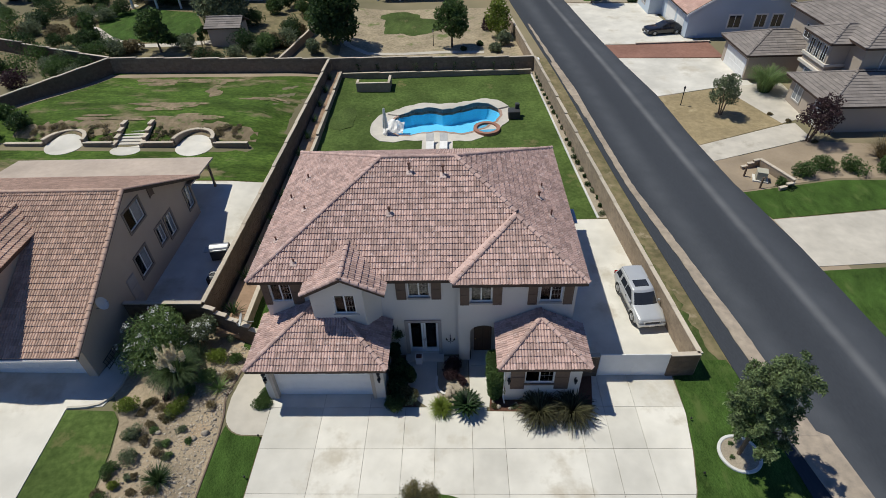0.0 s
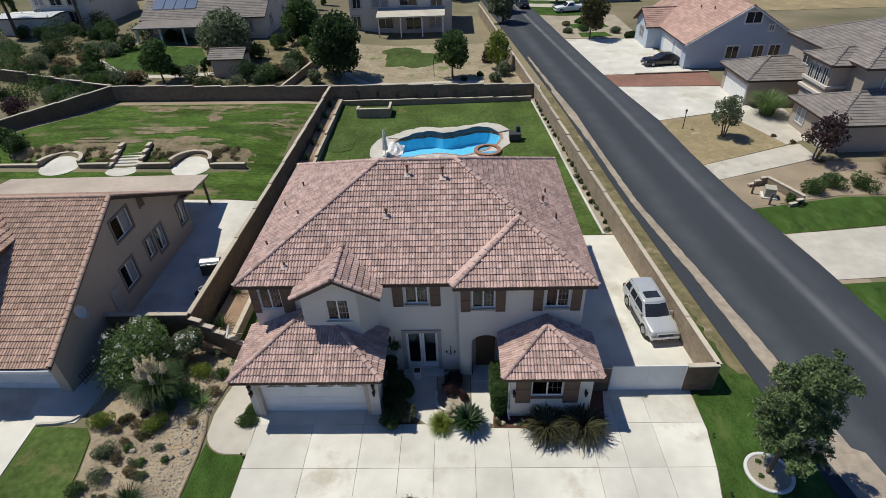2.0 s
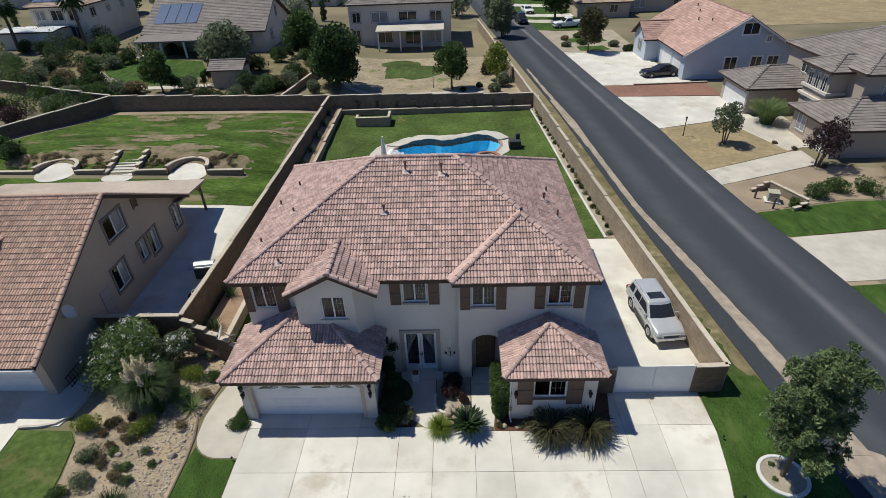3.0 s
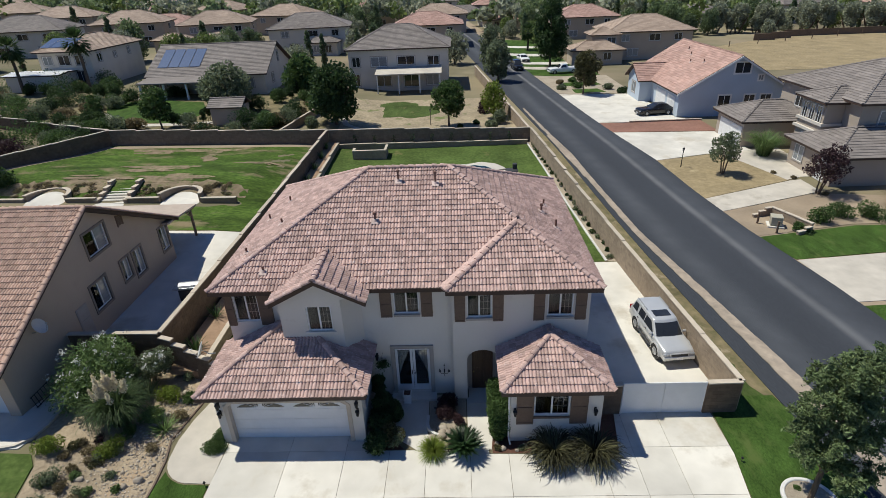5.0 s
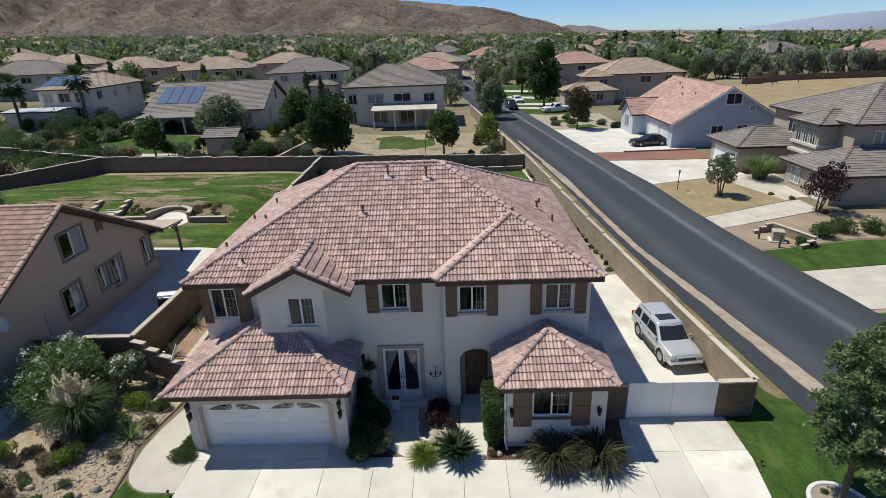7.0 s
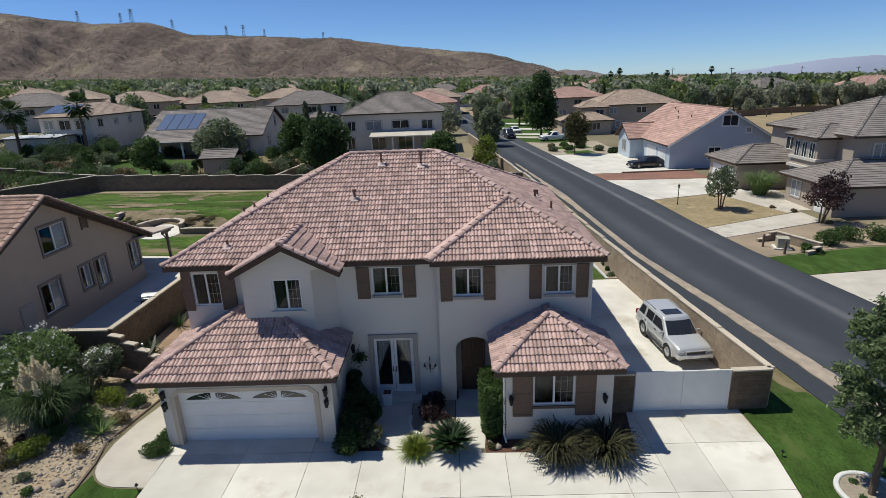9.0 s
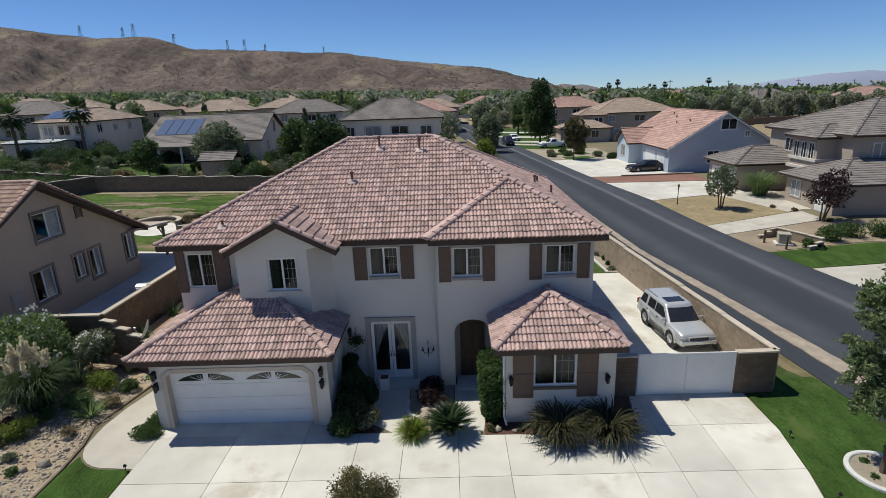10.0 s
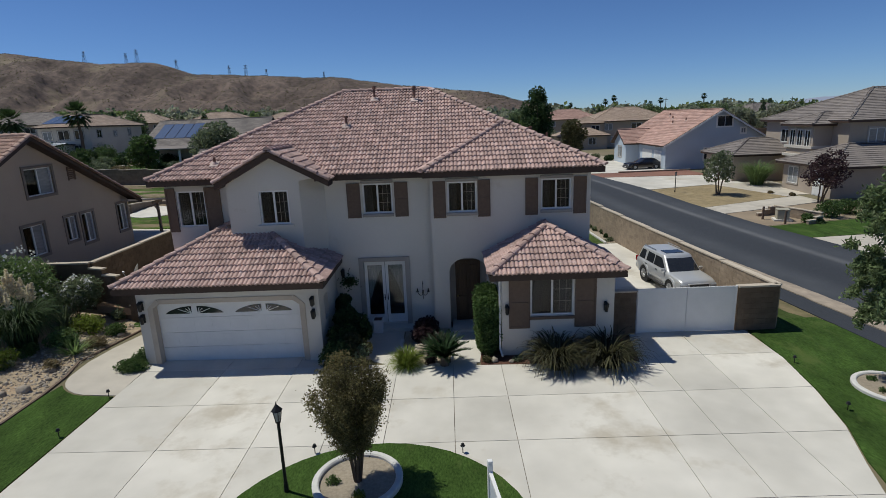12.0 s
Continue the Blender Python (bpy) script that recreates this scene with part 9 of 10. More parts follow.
def dish(label, x, y, z, rz, r=0.38, tilt=55, arm=0.5):
    T = thing("satellite_dish", label, "satellite dish", (x, y, z), rz=rz)
    bm = NB()
    m = pose(0, -arm, 0.35, tilt, 0, 0)
    n, k = 18, 4
    P = [[bm.verts.new(m @ Vector((r * q / k * math.cos(2 * math.pi * i / n), r * 1.15 * q / k * math.sin(2 * math.pi * i / n), 0.1 * (q / k) ** 2 - s * 0.012))) for i in range(n)] for s in (0, 1) for q in range(1, k + 1)]
    for s in (0, 1):
        for q in range(k - 1):
            for i in range(n):
                bm.faces.new((P[s * k + q][i], P[s * k + q][(i + 1) % n], P[s * k + q + 1][(i + 1) % n], P[s * k + q + 1][i]))
        bm.faces.new(P[s * k])
    for i in range(n):
        bm.faces.new((P[k - 1][i], P[k - 1][(i + 1) % n], P[2 * k - 1][(i + 1) % n], P[2 * k - 1][i]))
    part("reflector", bm, mat("dish_grey", (0.55, 0.54, 0.52), (0.5, 0.49, 0.47), 4, 0.5, 0), T)
    bm = NB()
    cyl(bm, (0, 0, 0), (0, -arm * 0.5, 0.05), 0.022, seg=8), cyl(bm, (0, -arm * 0.5, 0.05), (0, -arm, 0.33), 0.022, seg=8)
    part("mast", bm, M["metal"], T)
    bm = NB()
    tip = m @ Vector((0, -r * 0.2, 0.5))
    cyl(bm, m @ Vector((0, -r * 1.1, 0.08)), tip, 0.012, seg=6), cyl(bm, tip, tip + Vector((0, 0.08, 0.0)), 0.035, seg=8)
    part("feed_arm", bm, M["metal"], T)


dish("grey satellite dish on an arm by the garage roof", -11.2, 19.95, 2.0, -70, 0.36, 65, 0.55)
dish("grey satellite dish on the gable wall", -18.88, 19.2, 3.9, 90, 0.33, 60, 0.4)
T = thing("bicycle_rack", "dark metal rack leaning by the wall", "rack", (-18.55, 18.0, g(-18.5, 18) + 0.04), rz=90)
bm = NB()
for i in range(6):
    cyl(bm, (-0.5 + i * 0.2, 0, 0), (-0.5 + i * 0.2, 0.1, 0.6), 0.015, seg=6)
cyl(bm, (-0.55, 0, 0.05), (0.55, 0, 0.05), 0.02, seg=6), cyl(bm, (-0.55, 0.1, 0.6), (0.55, 0.1, 0.6), 0.02, seg=6)
part("rack_frame", bm, M["black"], T)
T = thing("air_conditioner", "grey air conditioner unit by the house wall", "air conditioner", (7.0, 30.0, 0.04))
bm = NB()
box(bm, -0.45, 0.45, -0.9, 0.9, 0, 1.7, None, 0.03)
part("casing", bm, mat("grey_casing", (0.4, 0.42, 0.43), (0.35, 0.37, 0.38), 4, 0.5, 0.05), T)
bm = NB()
box(bm, -0.55, 0.55, -1.1, 1.1, 1.7, 1.78, None, 0.02)
part("roof_panel", bm, M["metal"], T)

# utility box in its stepped retaining wall
T = thing("utility_box", "beige electrical transformer box on a concrete pad", "utility box", (24.25, 36.5, g(24.2, 36.5) + 0.02), rz=-20)
bm = NB()
box(bm, -0.55, 0.55, -0.52, 0.52, 0, 0.12)
part("pad", bm, M["concrete"], T)
bm = NB()
box(bm, -0.38, 0.38, -0.38, 0.38, 0.12, 0.78, None, 0.04)
part("cabinet", bm, mat("beige_metal", (0.42, 0.38, 0.29), (0.36, 0.33, 0.25), 3, 0.55, 0.05), T)
bm = NB()
box(bm, -0.4, 0.4, -0.41, 0.4, 0.76, 0.83, None, 0.02)
part("lid", bm, mat("pale_metal", (0.43, 0.4, 0.31), (0.38, 0.35, 0.27), 3, 0.55, 0.05), T)
for x, y in ((23.2, 37.0), (23.75, 35.3)):
    T = thing("bollard", "dark brown wooden bollard beside the utility box", "bollard", (x, y, g(x, y)), "bollards")
    bm = NB()
    cyl(bm, (0, 0, -0.1), (0, 0, 0.95), 0.08, 0.075, 10)
    part("post", bm, M["shutter"], T)
wall_run("planter_wall", (23.4, 38.1), (24.9, 38.5), g, [0.35, 0.55, 0.75], "low stepped block wall round the utility box", bl=0.4, ht=0.19)
wall_run("planter_wall", (24.95, 38.5), (26.2, 35.3), g, [0.8, 0.8, 0.78], "low stepped block wall round the utility box", bl=0.4, ht=0.19)
wall_run("planter_wall", (26.2, 35.3), (25.0, 34.9), g, [0.55, 0.35], "low stepped block wall round the utility box", bl=0.4, ht=0.19)
wall_run("brick_edging", (22.2, 66.7), (31.2, 66.9), g, [0.62, 0.62, 0.62], "low red brick kerb between driveways", bl=0.4, ht=0.15)
T = thing("mailbox", "white box beside the yard wall", "box", (9.25, 59.6, g(9.2, 59.6)))
bm = NB()
box(bm, -0.25, 0.25, -0.3, 0.3, 0, 0.75, None, 0.03)
part("body", bm, M["white"], T)

# ---------------- stones ----------------
def stone(bm_v, bm_f, x, y, z, s, rr_):
    t = (1 + 5 ** 0.5) / 2
    base = [(-1, t, 0), (1, t, 0), (-1, -t, 0), (1, -t, 0), (0, -1, t), (0, 1, t), (0, -1, -t), (0, 1, -t), (t, 0, -1), (t, 0, 1), (-t, 0, -1), (-t, 0, 1)]
    fc = [(0, 11, 5), (0, 5, 1), (0, 1, 7), (0, 7, 10), (0, 10, 11), (1, 5, 9), (5, 11, 4), (11, 10, 2), (10, 7, 6), (7, 1, 8), (3, 9, 4), (3, 4, 2), (3, 2, 6), (3, 6, 8), (3, 8, 9), (4, 9, 5), (2, 4, 11), (6, 2, 10), (8, 6, 7), (9, 8, 1)]
    a = rr_.uniform(0, 6.28)
    sx, sy, sz = s * rr_.uniform(0.7, 1.2), s * rr_.uniform(0.6, 1.1), s * rr_.uniform(0.55, 1.0)
    i0 = len(bm_v)
    for p in base:
        k = rr_.uniform(0.42, 0.62)
        px, py, pz = p[0] * k * sx, p[1] * k * sy, p[2] * k * sz
        bm_v.append((x + px * math.cos(a) - py * math.sin(a), y + px * math.sin(a) + py * math.cos(a), z + pz + sz * 0.3))
    bm_f.extend(tuple(i + i0 for i in f) for f in fc)


def boulder(r, rr_):
    bm = NB()
    bmesh.ops.create_icosphere(bm, subdivisions=2, radius=r)
    o = Vector((rr_.uniform(0, 9), rr_.uniform(0, 9), 0))
    sx, sy, sz = rr_.uniform(0.9, 1.4), rr_.uniform(0.7, 1.1), rr_.uniform(0.6, 0.9)
    for v in bm.verts:
        k = 1 + 0.45 * noise.noise(v.co / r * 0.9 + o) + 0.12 * noise.noise(v.co / r * 2.5 + o)
        v.co = Vector((v.co.x * sx, v.co.y * sy, v.co.z * sz + r * 0.3)) * k
    return bm


rr = random.Random(17)
V, F = [], []
for i in range(7500):
    y = rr.uniform(6, 19.6)
    x = -11.85 - abs(rr.gauss(0, 1.5)) if rr.random() < 0.8 else rr.uniform(-16, -12)
    if x < -15.9 or (y > 18 and x < -13.5):
        continue
    stone(V, F, x, y, g(x, y) + 0.015, 0.016 + 0.05 * rr.random() ** 3.0, rr)
tagged(part("gravel_stones", (V, F), M["rock"]), "loose pale grey stones over sandy soil", "stones", kind="stuff")
for i in range(46):
    y = rr.uniform(8, 19.4)
    x = rr.uniform(-15.3, -11.9) if i % 3 else rr.uniform(-13.2, -11.9)
    T = tagged(part("boulder", boulder(0.06 + 0.13 * rr.random() ** 2, rr), M["rock_one"], smooth=True), "pale grey boulder in the rock garden", "boulder", "rock garden boulders")
    T.location = (x, y, g(x, y) + 0.0)
for i in range(14):
    T = tagged(part("boulder", boulder(rr.uniform(0.1, 0.2), rr), M["rock_one"], smooth=True), "pale boulder edging the entry bed", "boulder", "entry bed boulders")
    T.location = (rr.uniform(-0.85, 0.55), rr.uniform(16.0, 16.9), 0.02)
for x, y in ((2.2, 15.7), (2.75, 15.6), (3.1, 15.85), (1.95, 16.0)):
    V, F = [], []
    stone(V, F, 0, 0, 0, 0.12, rr)
    T = tagged(part("boulder", (V, F), M["rock_one"]), "small pale stone in bark mulch", "boulder", "mulch bed stones")
    T.location = (x, y, 0.03)
# edging of the rock garden
drape("bed_edging", strip_line([(-11.68, -6), (-11.68, 13.9), (-11.78, 15.1), (-12.05, 16.2), (-11.8, 17.6), (-11.4, 19.8)], 0.07), 0.06, M["shutter"], 2.0, 0.1, "dark edging strip along the rock garden", "edging")
drape("drive_edging", strip_line([(-19.5, 15.05), (-18.6, 15.12), (-18.0, 15.3), (-17.6, 15.75), (-17.42, 16.5), (-17.4, 17.6), (-17.7, 18.4), (-18.3, 19.6)], 0.11), 0.13, M["concrete2"], 2.0, 0.18, "pale concrete edging of the next driveway", "edging")

# beside the french doors
T = thing("wall_ornament", "dark iron candle holder hung on the stucco wall", "ornament", (-0.25, 18.98, g(-0.25, 18.98) + 1.45))
bm = NB()
cyl(bm, (0, 0, -0.28), (0, 0, 0.32), 0.014, 0.012, 6), cyl(bm, (0, 0, 0.32), (0, 0, 0.46), 0.03, 0.004, 6)
box(bm, -0.03, 0.03, 0.0, 0.1, -0.06, 0.06)
part("stem", bm, M["black"], T)
for sx in (-1, 1):
    bm = NB()
    pts = [(sx * 0.21 * u, -0.02, -0.06 - 0.1 * math.sin(math.pi * u) + 0.08 * u) for u in (0, 0.25, 0.5, 0.75, 1.0)]
    for pa, pb in zip(pts, pts[1:]):
        cyl(bm, pa, pb, 0.012, seg=6)
    part("arm", bm, M["black"], T)
    bm = NB()
    cyl(bm, (sx * 0.21, -0.02, 0.02), (sx * 0.21, -0.02, 0.05), 0.05, 0.055, 10), cyl(bm, (sx * 0.21, -0.02, 0.05), (sx * 0.21, -0.02, 0.16), 0.022, 0.02, 8)
    part("candle_cup", bm, M["black"], T)
T = thing("planter", "white square planter by the french doors", "planter", (-2.0, 18.6, g(-2.0, 18.6) + 0.03))
bm = NB()
box(bm, -0.17, 0.17, -0.17, 0.17, 0, 0.5, None, 0.01), box(bm, -0.2, 0.2, -0.2, 0.2, 0.44, 0.52, None, 0.01)
part("pot", bm, M["white"], T)
bm = NB()
box(bm, -0.15, 0.15, -0.15, 0.15, 0.5, 0.53)
part("soil", bm, M["bark"], T)
T = thing("hanging_basket", "dark hanging flower basket on a wall bracket", "basket", (-3.05, 18.95, 2.15))
bm = NB()
cyl(bm, (0, 0.2, 0.3), (0, -0.05, 0.3), 0.012, seg=6), cyl(bm, (0, -0.05, 0.3), (0, -0.05, -0.1), 0.006, seg=5)
part("bracket", bm, M["black"], T)
rng = np.random.default_rng(5)
v, f = leaves(rng.normal(size=(420, 3)) * np.array([0.14, 0.11, 0.1]) + np.array([0, -0.08, -0.15]), 0.055, rng)
mesh_np("foliage", v, f, M["leaf_dark"], T)
drape("bed_curb", strip_line([(-1.0, 17.6), (-1.02, 17.1), (-0.92, 16.75), (-0.65, 16.5), (-0.3, 16.42)], 0.12), 0.14, M["curb"], 1.0, 0.2, "curved white curb of the entry bed", "edging")
# brush on the bank above the terrace wall
rr = random.Random(41)
brush = [bush("low brown brush on the bare bank", 0, 0, 0.6, 0.5, M[k], 420, 0.06, 700 + i, group="bank brush", lumps=6, z=0.0) for i, k in enumerate(("dryleaf", "dryleaf", "leaf_bronze"))]
placed = 0
for i in range(110):
    x, y = rr.uniform(-38.0, -18.6), rr.uniform(41.75, 43.7)
    if -30.2 < x < -27.0 or (x + 34.3) ** 2 + (y - 41.2) ** 2 < 4.4 or (x + 22.8) ** 2 + (y - 41.2) ** 2 < 4.4:
        continue
    m = pose(x, y, g(x, y) + 0.02, 0, 0, rr.uniform(0, 360)) @ Matrix.Diagonal((*(rr.uniform(0.5, 1.0),) * 2, rr.uniform(0.4, 0.8), 1))
    if placed < 3:
        brush[placed].matrix_basis = m
    else:
        copy_thing(brush[placed % 3], m)
    placed += 1

T = thing("storage_cabinet", "pale grey metal storage cabinet against the house wall", "cabinet", (7.3, 29.3, 0.03))
bm = NB()
box(bm, -1.0, 0.75, -0.7, 0.7, 0, 2.1, None, 0.02)
part("body", bm, M["metal"], T)
bm = NB()
slab3(bm, [(-1.1, -0.8, 2.12), (0.9, -0.8, 2.02), (0.9, 0.8, 2.02), (-1.1, 0.8, 2.12)], 0.05)
part("lid", bm, mat("cabinet_lid", (0.5, 0.52, 0.55), (0.44, 0.46, 0.5), 2, 0.5, 0.05), T)


# ---------------- town trees, hills and the far distance ----------------
rng = np.random.default_rng(77)
protos = []
for i, (lf, h, r, n) in enumerate((("leaf_far", 7.5, 3.4, 2200), ("leaf_far_dark", 8.5, 3.2, 2200), ("leaf_far_grey", 7.5, 3.6, 2200), ("leaf_far_dark", 10.0, 1.1, 1300), ("leaf_lime", 8.0, 3.6, 2200))):
    protos.append(tree("leafy shade tree among the houses", 0, 0, h, r, M[lf], n, 0.32, 0.14 if i != 3 else 0.03, 0.2, 400 + i, 18, 0.95 if i != 3 else 1.6, group="town trees", z=0.0))
spots = []
rr = random.Random(23)
k = 0
while len(spots) < 250 and k < 9000:
    k += 1
    y = 100 + 130 * rr.random() ** 1.1
    x = rr.uniform(-1.0, 0.85) * (y + 10)
    rx = road_x(y) + 19.6
    if abs(x - rx) < 7.5 or (52 < x < 190 and 100 < y < 150) or any(abs(x - a) < 12 and -24 < y - b < 10 for a, b in used) or any((x - a) ** 2 + (y - b) ** 2 < 16 for a, b in spots):
        continue
    if 17 < x < 60 and y < 118:
        continue
    spots.append((x, y))
for i, (x, y) in enumerate(spots):
    m = pose(x, y, g(x, y), 0, 0, rr.uniform(0, 360)) @ Matrix.Scale(rr.uniform(0.65, 1.15), 4)
    t = protos[i % 5]
    if i < 5:
        t.matrix_basis = m
    else:
        copy_thing(t, m)


rows = [(-143 + 34 * i / 13, 262 - 18 * i / 13) for i in range(14)] + [(-80 + 16 * i / 7, 222 + 5 * i / 7) for i in range(8)] + [(-60 + 14 * i / 5, 236 + 2 * i) for i in range(6)]
for x, y in rows:
    copy_thing(protos[3], pose(x + rr.uniform(-0.5, 0.5), y, g(x, y), 0, 0, rr.uniform(0, 360)) @ Matrix.Scale(rr.uniform(0.8, 1.05), 4))
tall = tree("tall grey-green tree with bare dark trunks by the dry field", 72, 158, 7.8, 2.7, M["leaf_far_grey"], 2600, 0.3, 0.28, 0.25, 430, 18, 1.0, group="field trees", stems=2)
for i in range(17):
    x, y = 75 + i * 3.2 + rr.uniform(-1, 1), 154 - 6 * i / 16 + rr.uniform(-1.5, 5)
    copy_thing(tall, pose(x, y, g(x, y), 0, 0, rr.uniform(0, 360)) @ Matrix.Scale(rr.uniform(0.6, 1.05), 4))


def woods(name, label, count, y0, y1, spread, leaf, size, seed, h=(4, 9), quads=44, skip=None):
    """Far trees, each a ragged heap of leaf clumps, as one mass."""
    rg = np.random.default_rng(seed)
    pts, nm = [], []
    for _ in range(count):
        y = y0 + (y1 - y0) * rg.random() ** 1.6
        x = rg.uniform(*spread) * (y + 20)
        if abs(x - road_x(y) - 19.6) < 6 or (skip and skip(x, y)) or any(abs(x - a) < 10 and abs(y - b) < 8 for a, b in used):
            continue
        hh = rg.uniform(*h)
        d = rg.normal(size=(quads, 3))
        d /= np.linalg.norm(d, axis=1)[:, None]
        d[:, 2] = np.abs(d[:, 2]) * 1.0 - 0.25
        r = hh * rg.uniform(0.3, 0.48)
        pts.append(np.array([x, y, g(x, y) + hh * 0.55]) + d * np.array([r, r, hh * 0.5]) * rg.uniform(0.55, 1.0, size=(quads, 1)))
        nm.append(d)
    p, d = np.concatenate(pts), np.concatenate(nm)
    v, f = leaves(p, size, rg, d, 0.75, 0.7)
    tagged(mesh_np(name, v, f, leaf), label, "trees", kind="stuff")


field = lambda x, y: 52 < x < 200 and y < 152
woods("far_trees", "green trees filling the far town", 1600, 180, 1300, (-1.05, 0.9), M["leaf_far"], 0.85, 501, (5, 11), 70, skip=field)
woods("far_trees", "dark trees filling the far town", 800, 200, 1300, (-1.05, 0.9), M["leaf_far_dark"], 0.9, 502, (5, 12), 70, skip=field)
woods("far_trees", "grey-green trees filling the far town", 750, 180, 1000, (-0.6, 0.95), M["leaf_far_grey"], 0.9, 503, (6, 12), 70, skip=field)
woods("far_trees", "lime green trees filling the far town", 500, 180, 900, (-1.0, 0.9), M["leaf_lime"], 0.85, 506, (6, 12), 70, skip=field)
woods("far_trees", "grey-green trees along the dry field", 48, 158, 200, (0.4, 0.85), M["leaf_far_grey"], 0.5, 504, (5, 8), 200)
woods("far_scrub", "low desert scrub towards the hills", 2600, 1000, 1900, (-1.0, 0.35), M["dryleaf"], 1.4, 505, (2, 4), 6)


def hill_z(x, y):
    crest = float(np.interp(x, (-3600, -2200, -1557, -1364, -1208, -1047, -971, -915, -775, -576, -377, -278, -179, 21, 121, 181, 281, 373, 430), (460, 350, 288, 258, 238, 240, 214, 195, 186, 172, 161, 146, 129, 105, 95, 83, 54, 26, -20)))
    u = sm(1420, 2020, y)
    p = Vector((x / 260, y / 420, 0.3))
    rid = abs(noise.fractal(p, 0.9, 2.1, 5))
    rid2 = noise.fractal(Vector((x / 48, y / 80, 1.7)), 1.0, 2.0, 4)
    z = g(x, 1400) * (1 - u) + max(crest, -30) * u ** 0.9
    z += (-0.55 * crest * rid + 9 * rid2) * (u * (1 - u) * 4) ** 0.7 * 0.8 * (crest > 0)
    z -= max(0.0, y - 2050) * 0.12
    return z + 3 * rid2 * u - 4 * (1 - u)


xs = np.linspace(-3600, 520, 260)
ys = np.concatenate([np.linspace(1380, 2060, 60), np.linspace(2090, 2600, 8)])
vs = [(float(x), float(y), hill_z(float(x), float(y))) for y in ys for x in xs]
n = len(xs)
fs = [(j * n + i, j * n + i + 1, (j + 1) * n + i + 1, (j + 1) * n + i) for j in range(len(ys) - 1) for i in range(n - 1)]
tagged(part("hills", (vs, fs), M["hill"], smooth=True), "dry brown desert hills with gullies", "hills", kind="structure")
rg = np.random.default_rng(88)
pts = []
for _ in range(14000):
    x, y = rg.uniform(-2400, 380), rg.uniform(1480, 2030)
    pts.append((x, y, hill_z(x, y) + 0.8))
p = np.repeat(np.array(pts), 2, axis=0) + rg.normal(size=(28000, 3)) * np.array([1.0, 1.0, 0.4])
v, f = leaves(p, 1.5, rg, None, 0.8)
tagged(mesh_np("hill_scrub", v, f, M["leaf_bronze"]), "sparse dark scrub on the hillside", "scrub", kind="stuff")


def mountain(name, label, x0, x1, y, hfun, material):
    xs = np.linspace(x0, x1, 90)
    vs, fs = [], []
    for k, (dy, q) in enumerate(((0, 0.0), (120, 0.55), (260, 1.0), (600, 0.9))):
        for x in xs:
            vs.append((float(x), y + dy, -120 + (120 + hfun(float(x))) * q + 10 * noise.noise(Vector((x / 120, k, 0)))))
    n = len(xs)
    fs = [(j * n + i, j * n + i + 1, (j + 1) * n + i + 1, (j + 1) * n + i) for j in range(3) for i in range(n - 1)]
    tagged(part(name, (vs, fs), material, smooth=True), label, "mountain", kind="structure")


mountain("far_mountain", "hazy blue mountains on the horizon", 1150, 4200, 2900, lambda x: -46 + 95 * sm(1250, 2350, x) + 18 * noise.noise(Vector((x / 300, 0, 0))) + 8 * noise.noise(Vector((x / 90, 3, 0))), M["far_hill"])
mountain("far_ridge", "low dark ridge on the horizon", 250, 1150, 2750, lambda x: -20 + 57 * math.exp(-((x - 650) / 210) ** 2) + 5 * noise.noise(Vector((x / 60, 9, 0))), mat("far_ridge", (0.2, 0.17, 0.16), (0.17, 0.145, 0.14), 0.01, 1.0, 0))


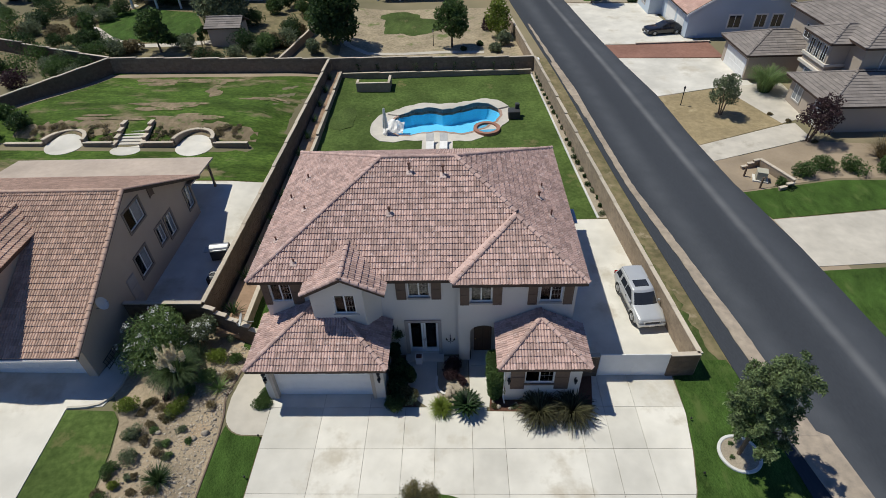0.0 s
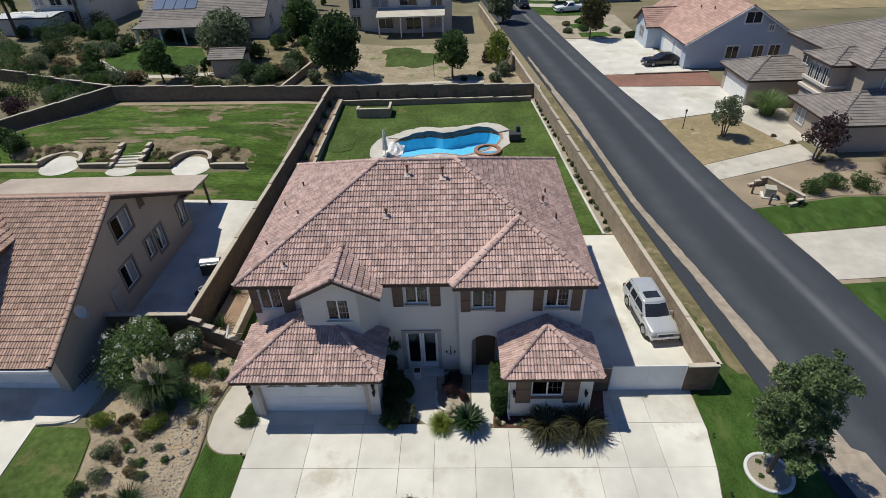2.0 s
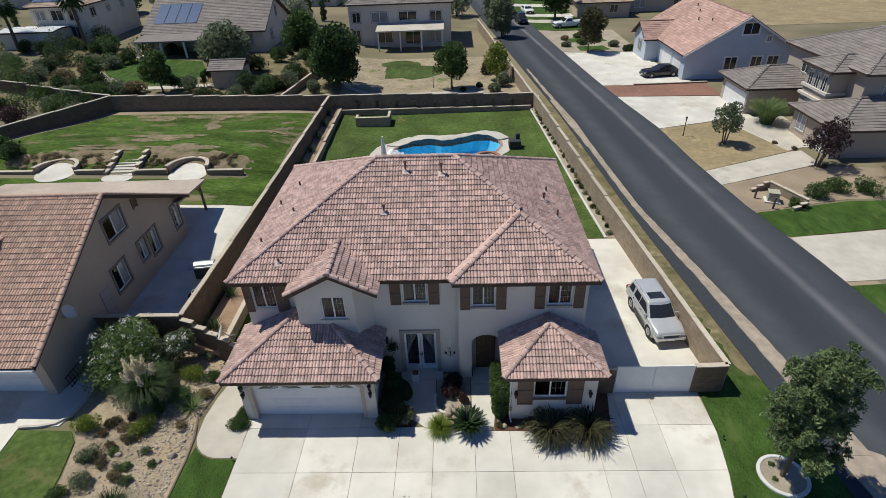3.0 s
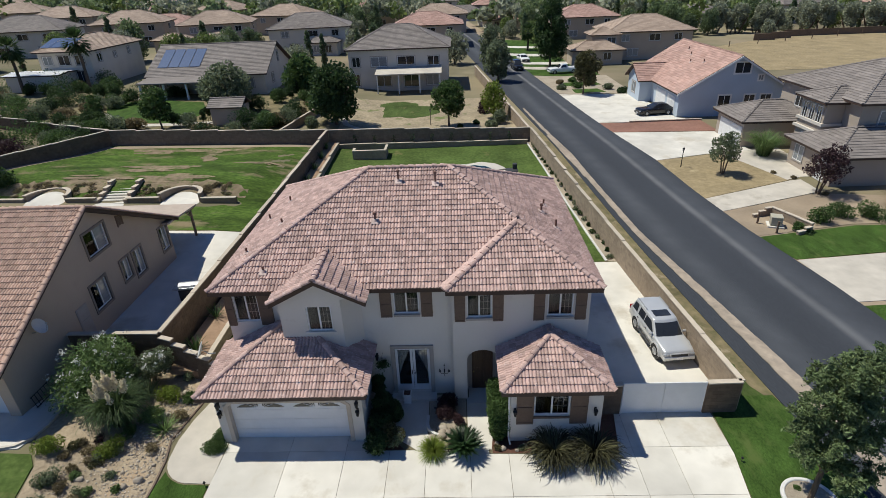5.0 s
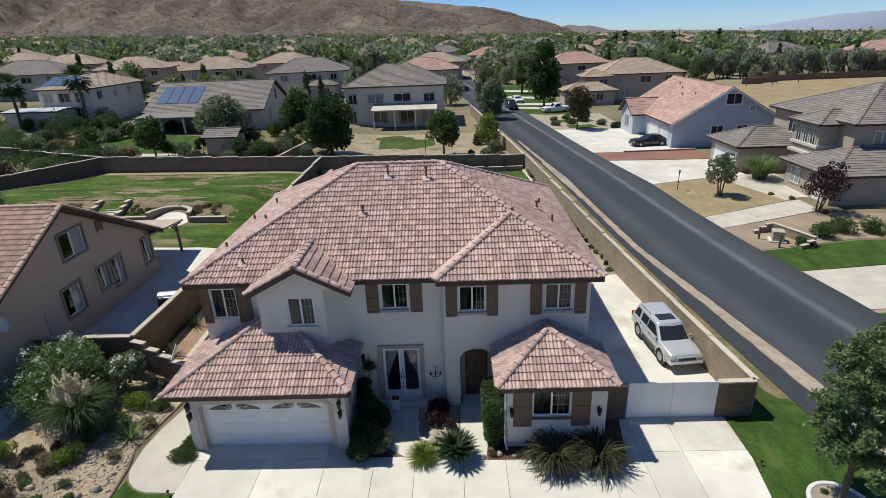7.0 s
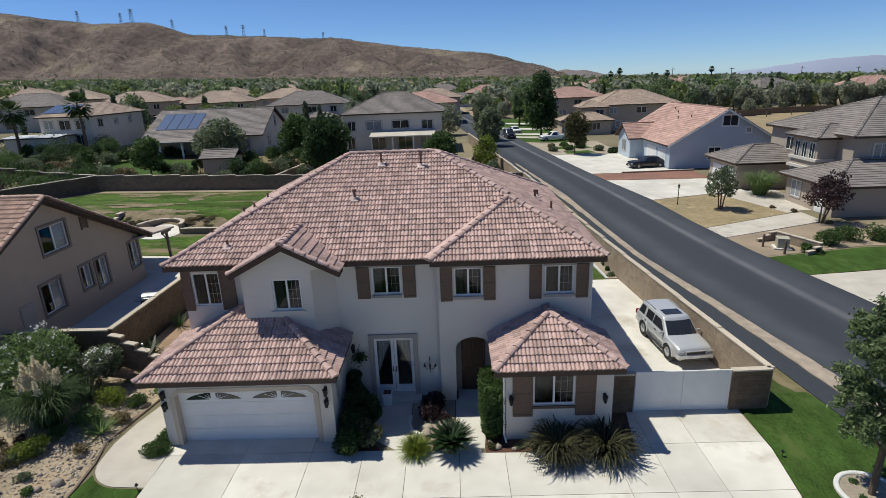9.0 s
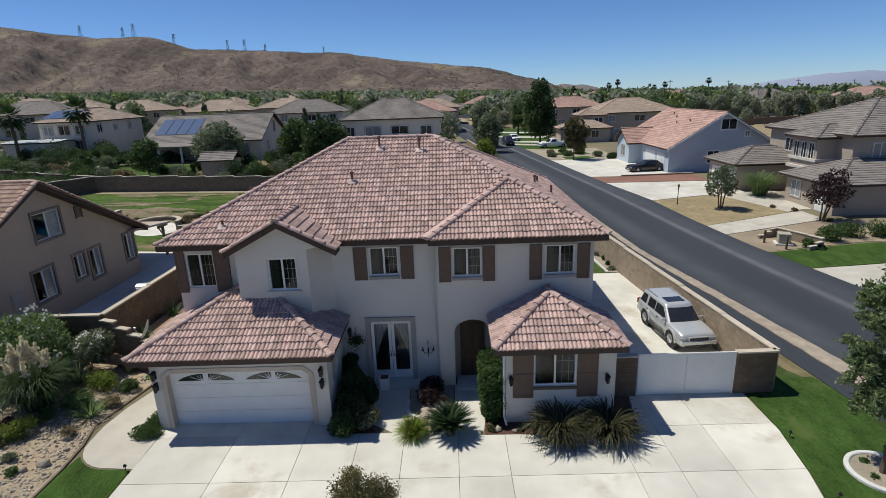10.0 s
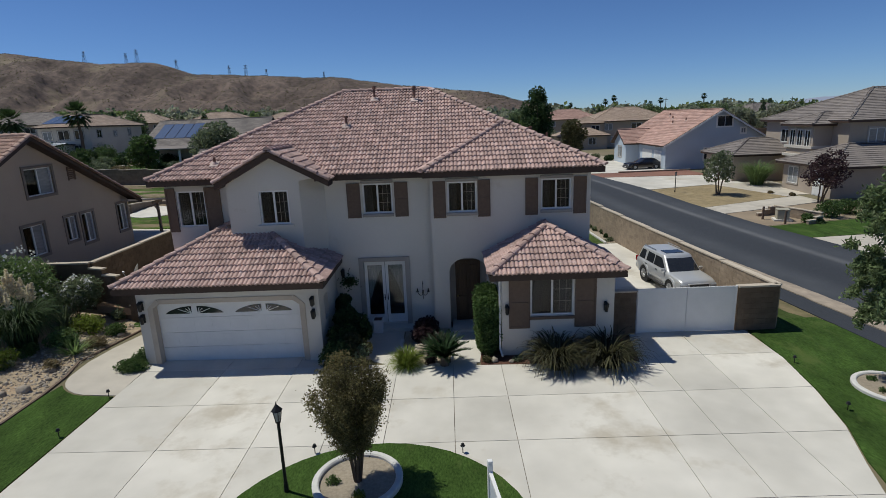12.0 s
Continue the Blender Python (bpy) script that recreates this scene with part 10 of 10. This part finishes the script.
def pylon(x, y, h):
    T = thing("pylon", "steel lattice power pylon on the hill crest", "pylon", (x, y, hill_z(x, y) - 1), "pylons")
    bm = NB()
    w0, w1 = h * 0.13, h * 0.03
    pts = lambda u: [(sx * (w0 + (w1 - w0) * u), sy * (w0 + (w1 - w0) * u), h * u) for sx, sy in ((-1, -1), (1, -1), (1, 1), (-1, 1))]
    for k in range(6):
        a, b = pts(k / 6), pts((k + 1) / 6)
        for i in range(4):
            cyl(bm, a[i], b[i], 0.35, seg=4), cyl(bm, a[i], b[(i + 1) % 4], 0.22, seg=4)
    part("mast", bm, M["black"], T)
    for u in (0.68, 0.82, 0.96):
        bm = NB()
        cyl(bm, (-h * 0.2, 0, h * u), (h * 0.2, 0, h * u), 0.3, seg=4), cyl(bm, (-h * 0.2, 0, h * u), (0, 0, h * (u + 0.04)), 0.2, seg=4), cyl(bm, (h * 0.2, 0, h * u), (0, 0, h * (u + 0.04)), 0.2, seg=4)
        part("cross_arm", bm, M["black"], T)


for x, h in ((-1285, 38), (-1135, 36), (-1096, 46), (-958, 36), (-771, 32), (-711, 38), (-638, 24), (-432, 22)):
    pylon(x, 2015, h)


def utility_pole(x, y, h):
    T = thing("utility_pole", "wooden utility pole with a cross-arm", "utility pole", (x, y, g(x, y)), "utility poles")
    bm = NB()
    cyl(bm, (0, 0, -0.5), (0, 0, h), 0.2, 0.14, 8)
    part("pole", bm, M["trunk"], T)
    bm = NB()
    box(bm, -1.2, 1.2, -0.1, 0.1, h - 1.0, h - 0.8)
    part("cross_arm", bm, M["trunk"], T)


for i in range(9):
    utility_pole(120 + i * 34, 300 + (i % 2) * 6, 14)
for i in range(14):
    bm = NB()
    T = thing("field_fence_post", "dark fence post along the dry field", "post", (64 + i * 8, 132 + i * 3.0, g(64 + i * 8, 132 + i * 3)), "field fence posts")
    cyl(bm, (0, 0, -0.2), (0, 0, 1.3), 0.1, seg=6)
    part("post", bm, M["trunk"], T)

T = thing("field_wall", "low tan wall behind the dry field", "wall", kind="structure")
for i in range(22):
    x0, x1 = 74 + i * 5.2, 79.1 + i * 5.2
    y = 141 + 6 * sm(74, 86, x0) + 0.03 * max(0, x0 - 86)
    bm = NB()
    box(bm, x0, x1, y, y + 0.25, g(x0, y) - 0.3, g(x0, y) + 1.5)
    box(bm, x0 - 0.03, x1 + 0.03, y - 0.04, y + 0.29, g(x0, y) + 1.5, g(x0, y) + 1.58)
    part("section", bm, M["block_dark"], T)
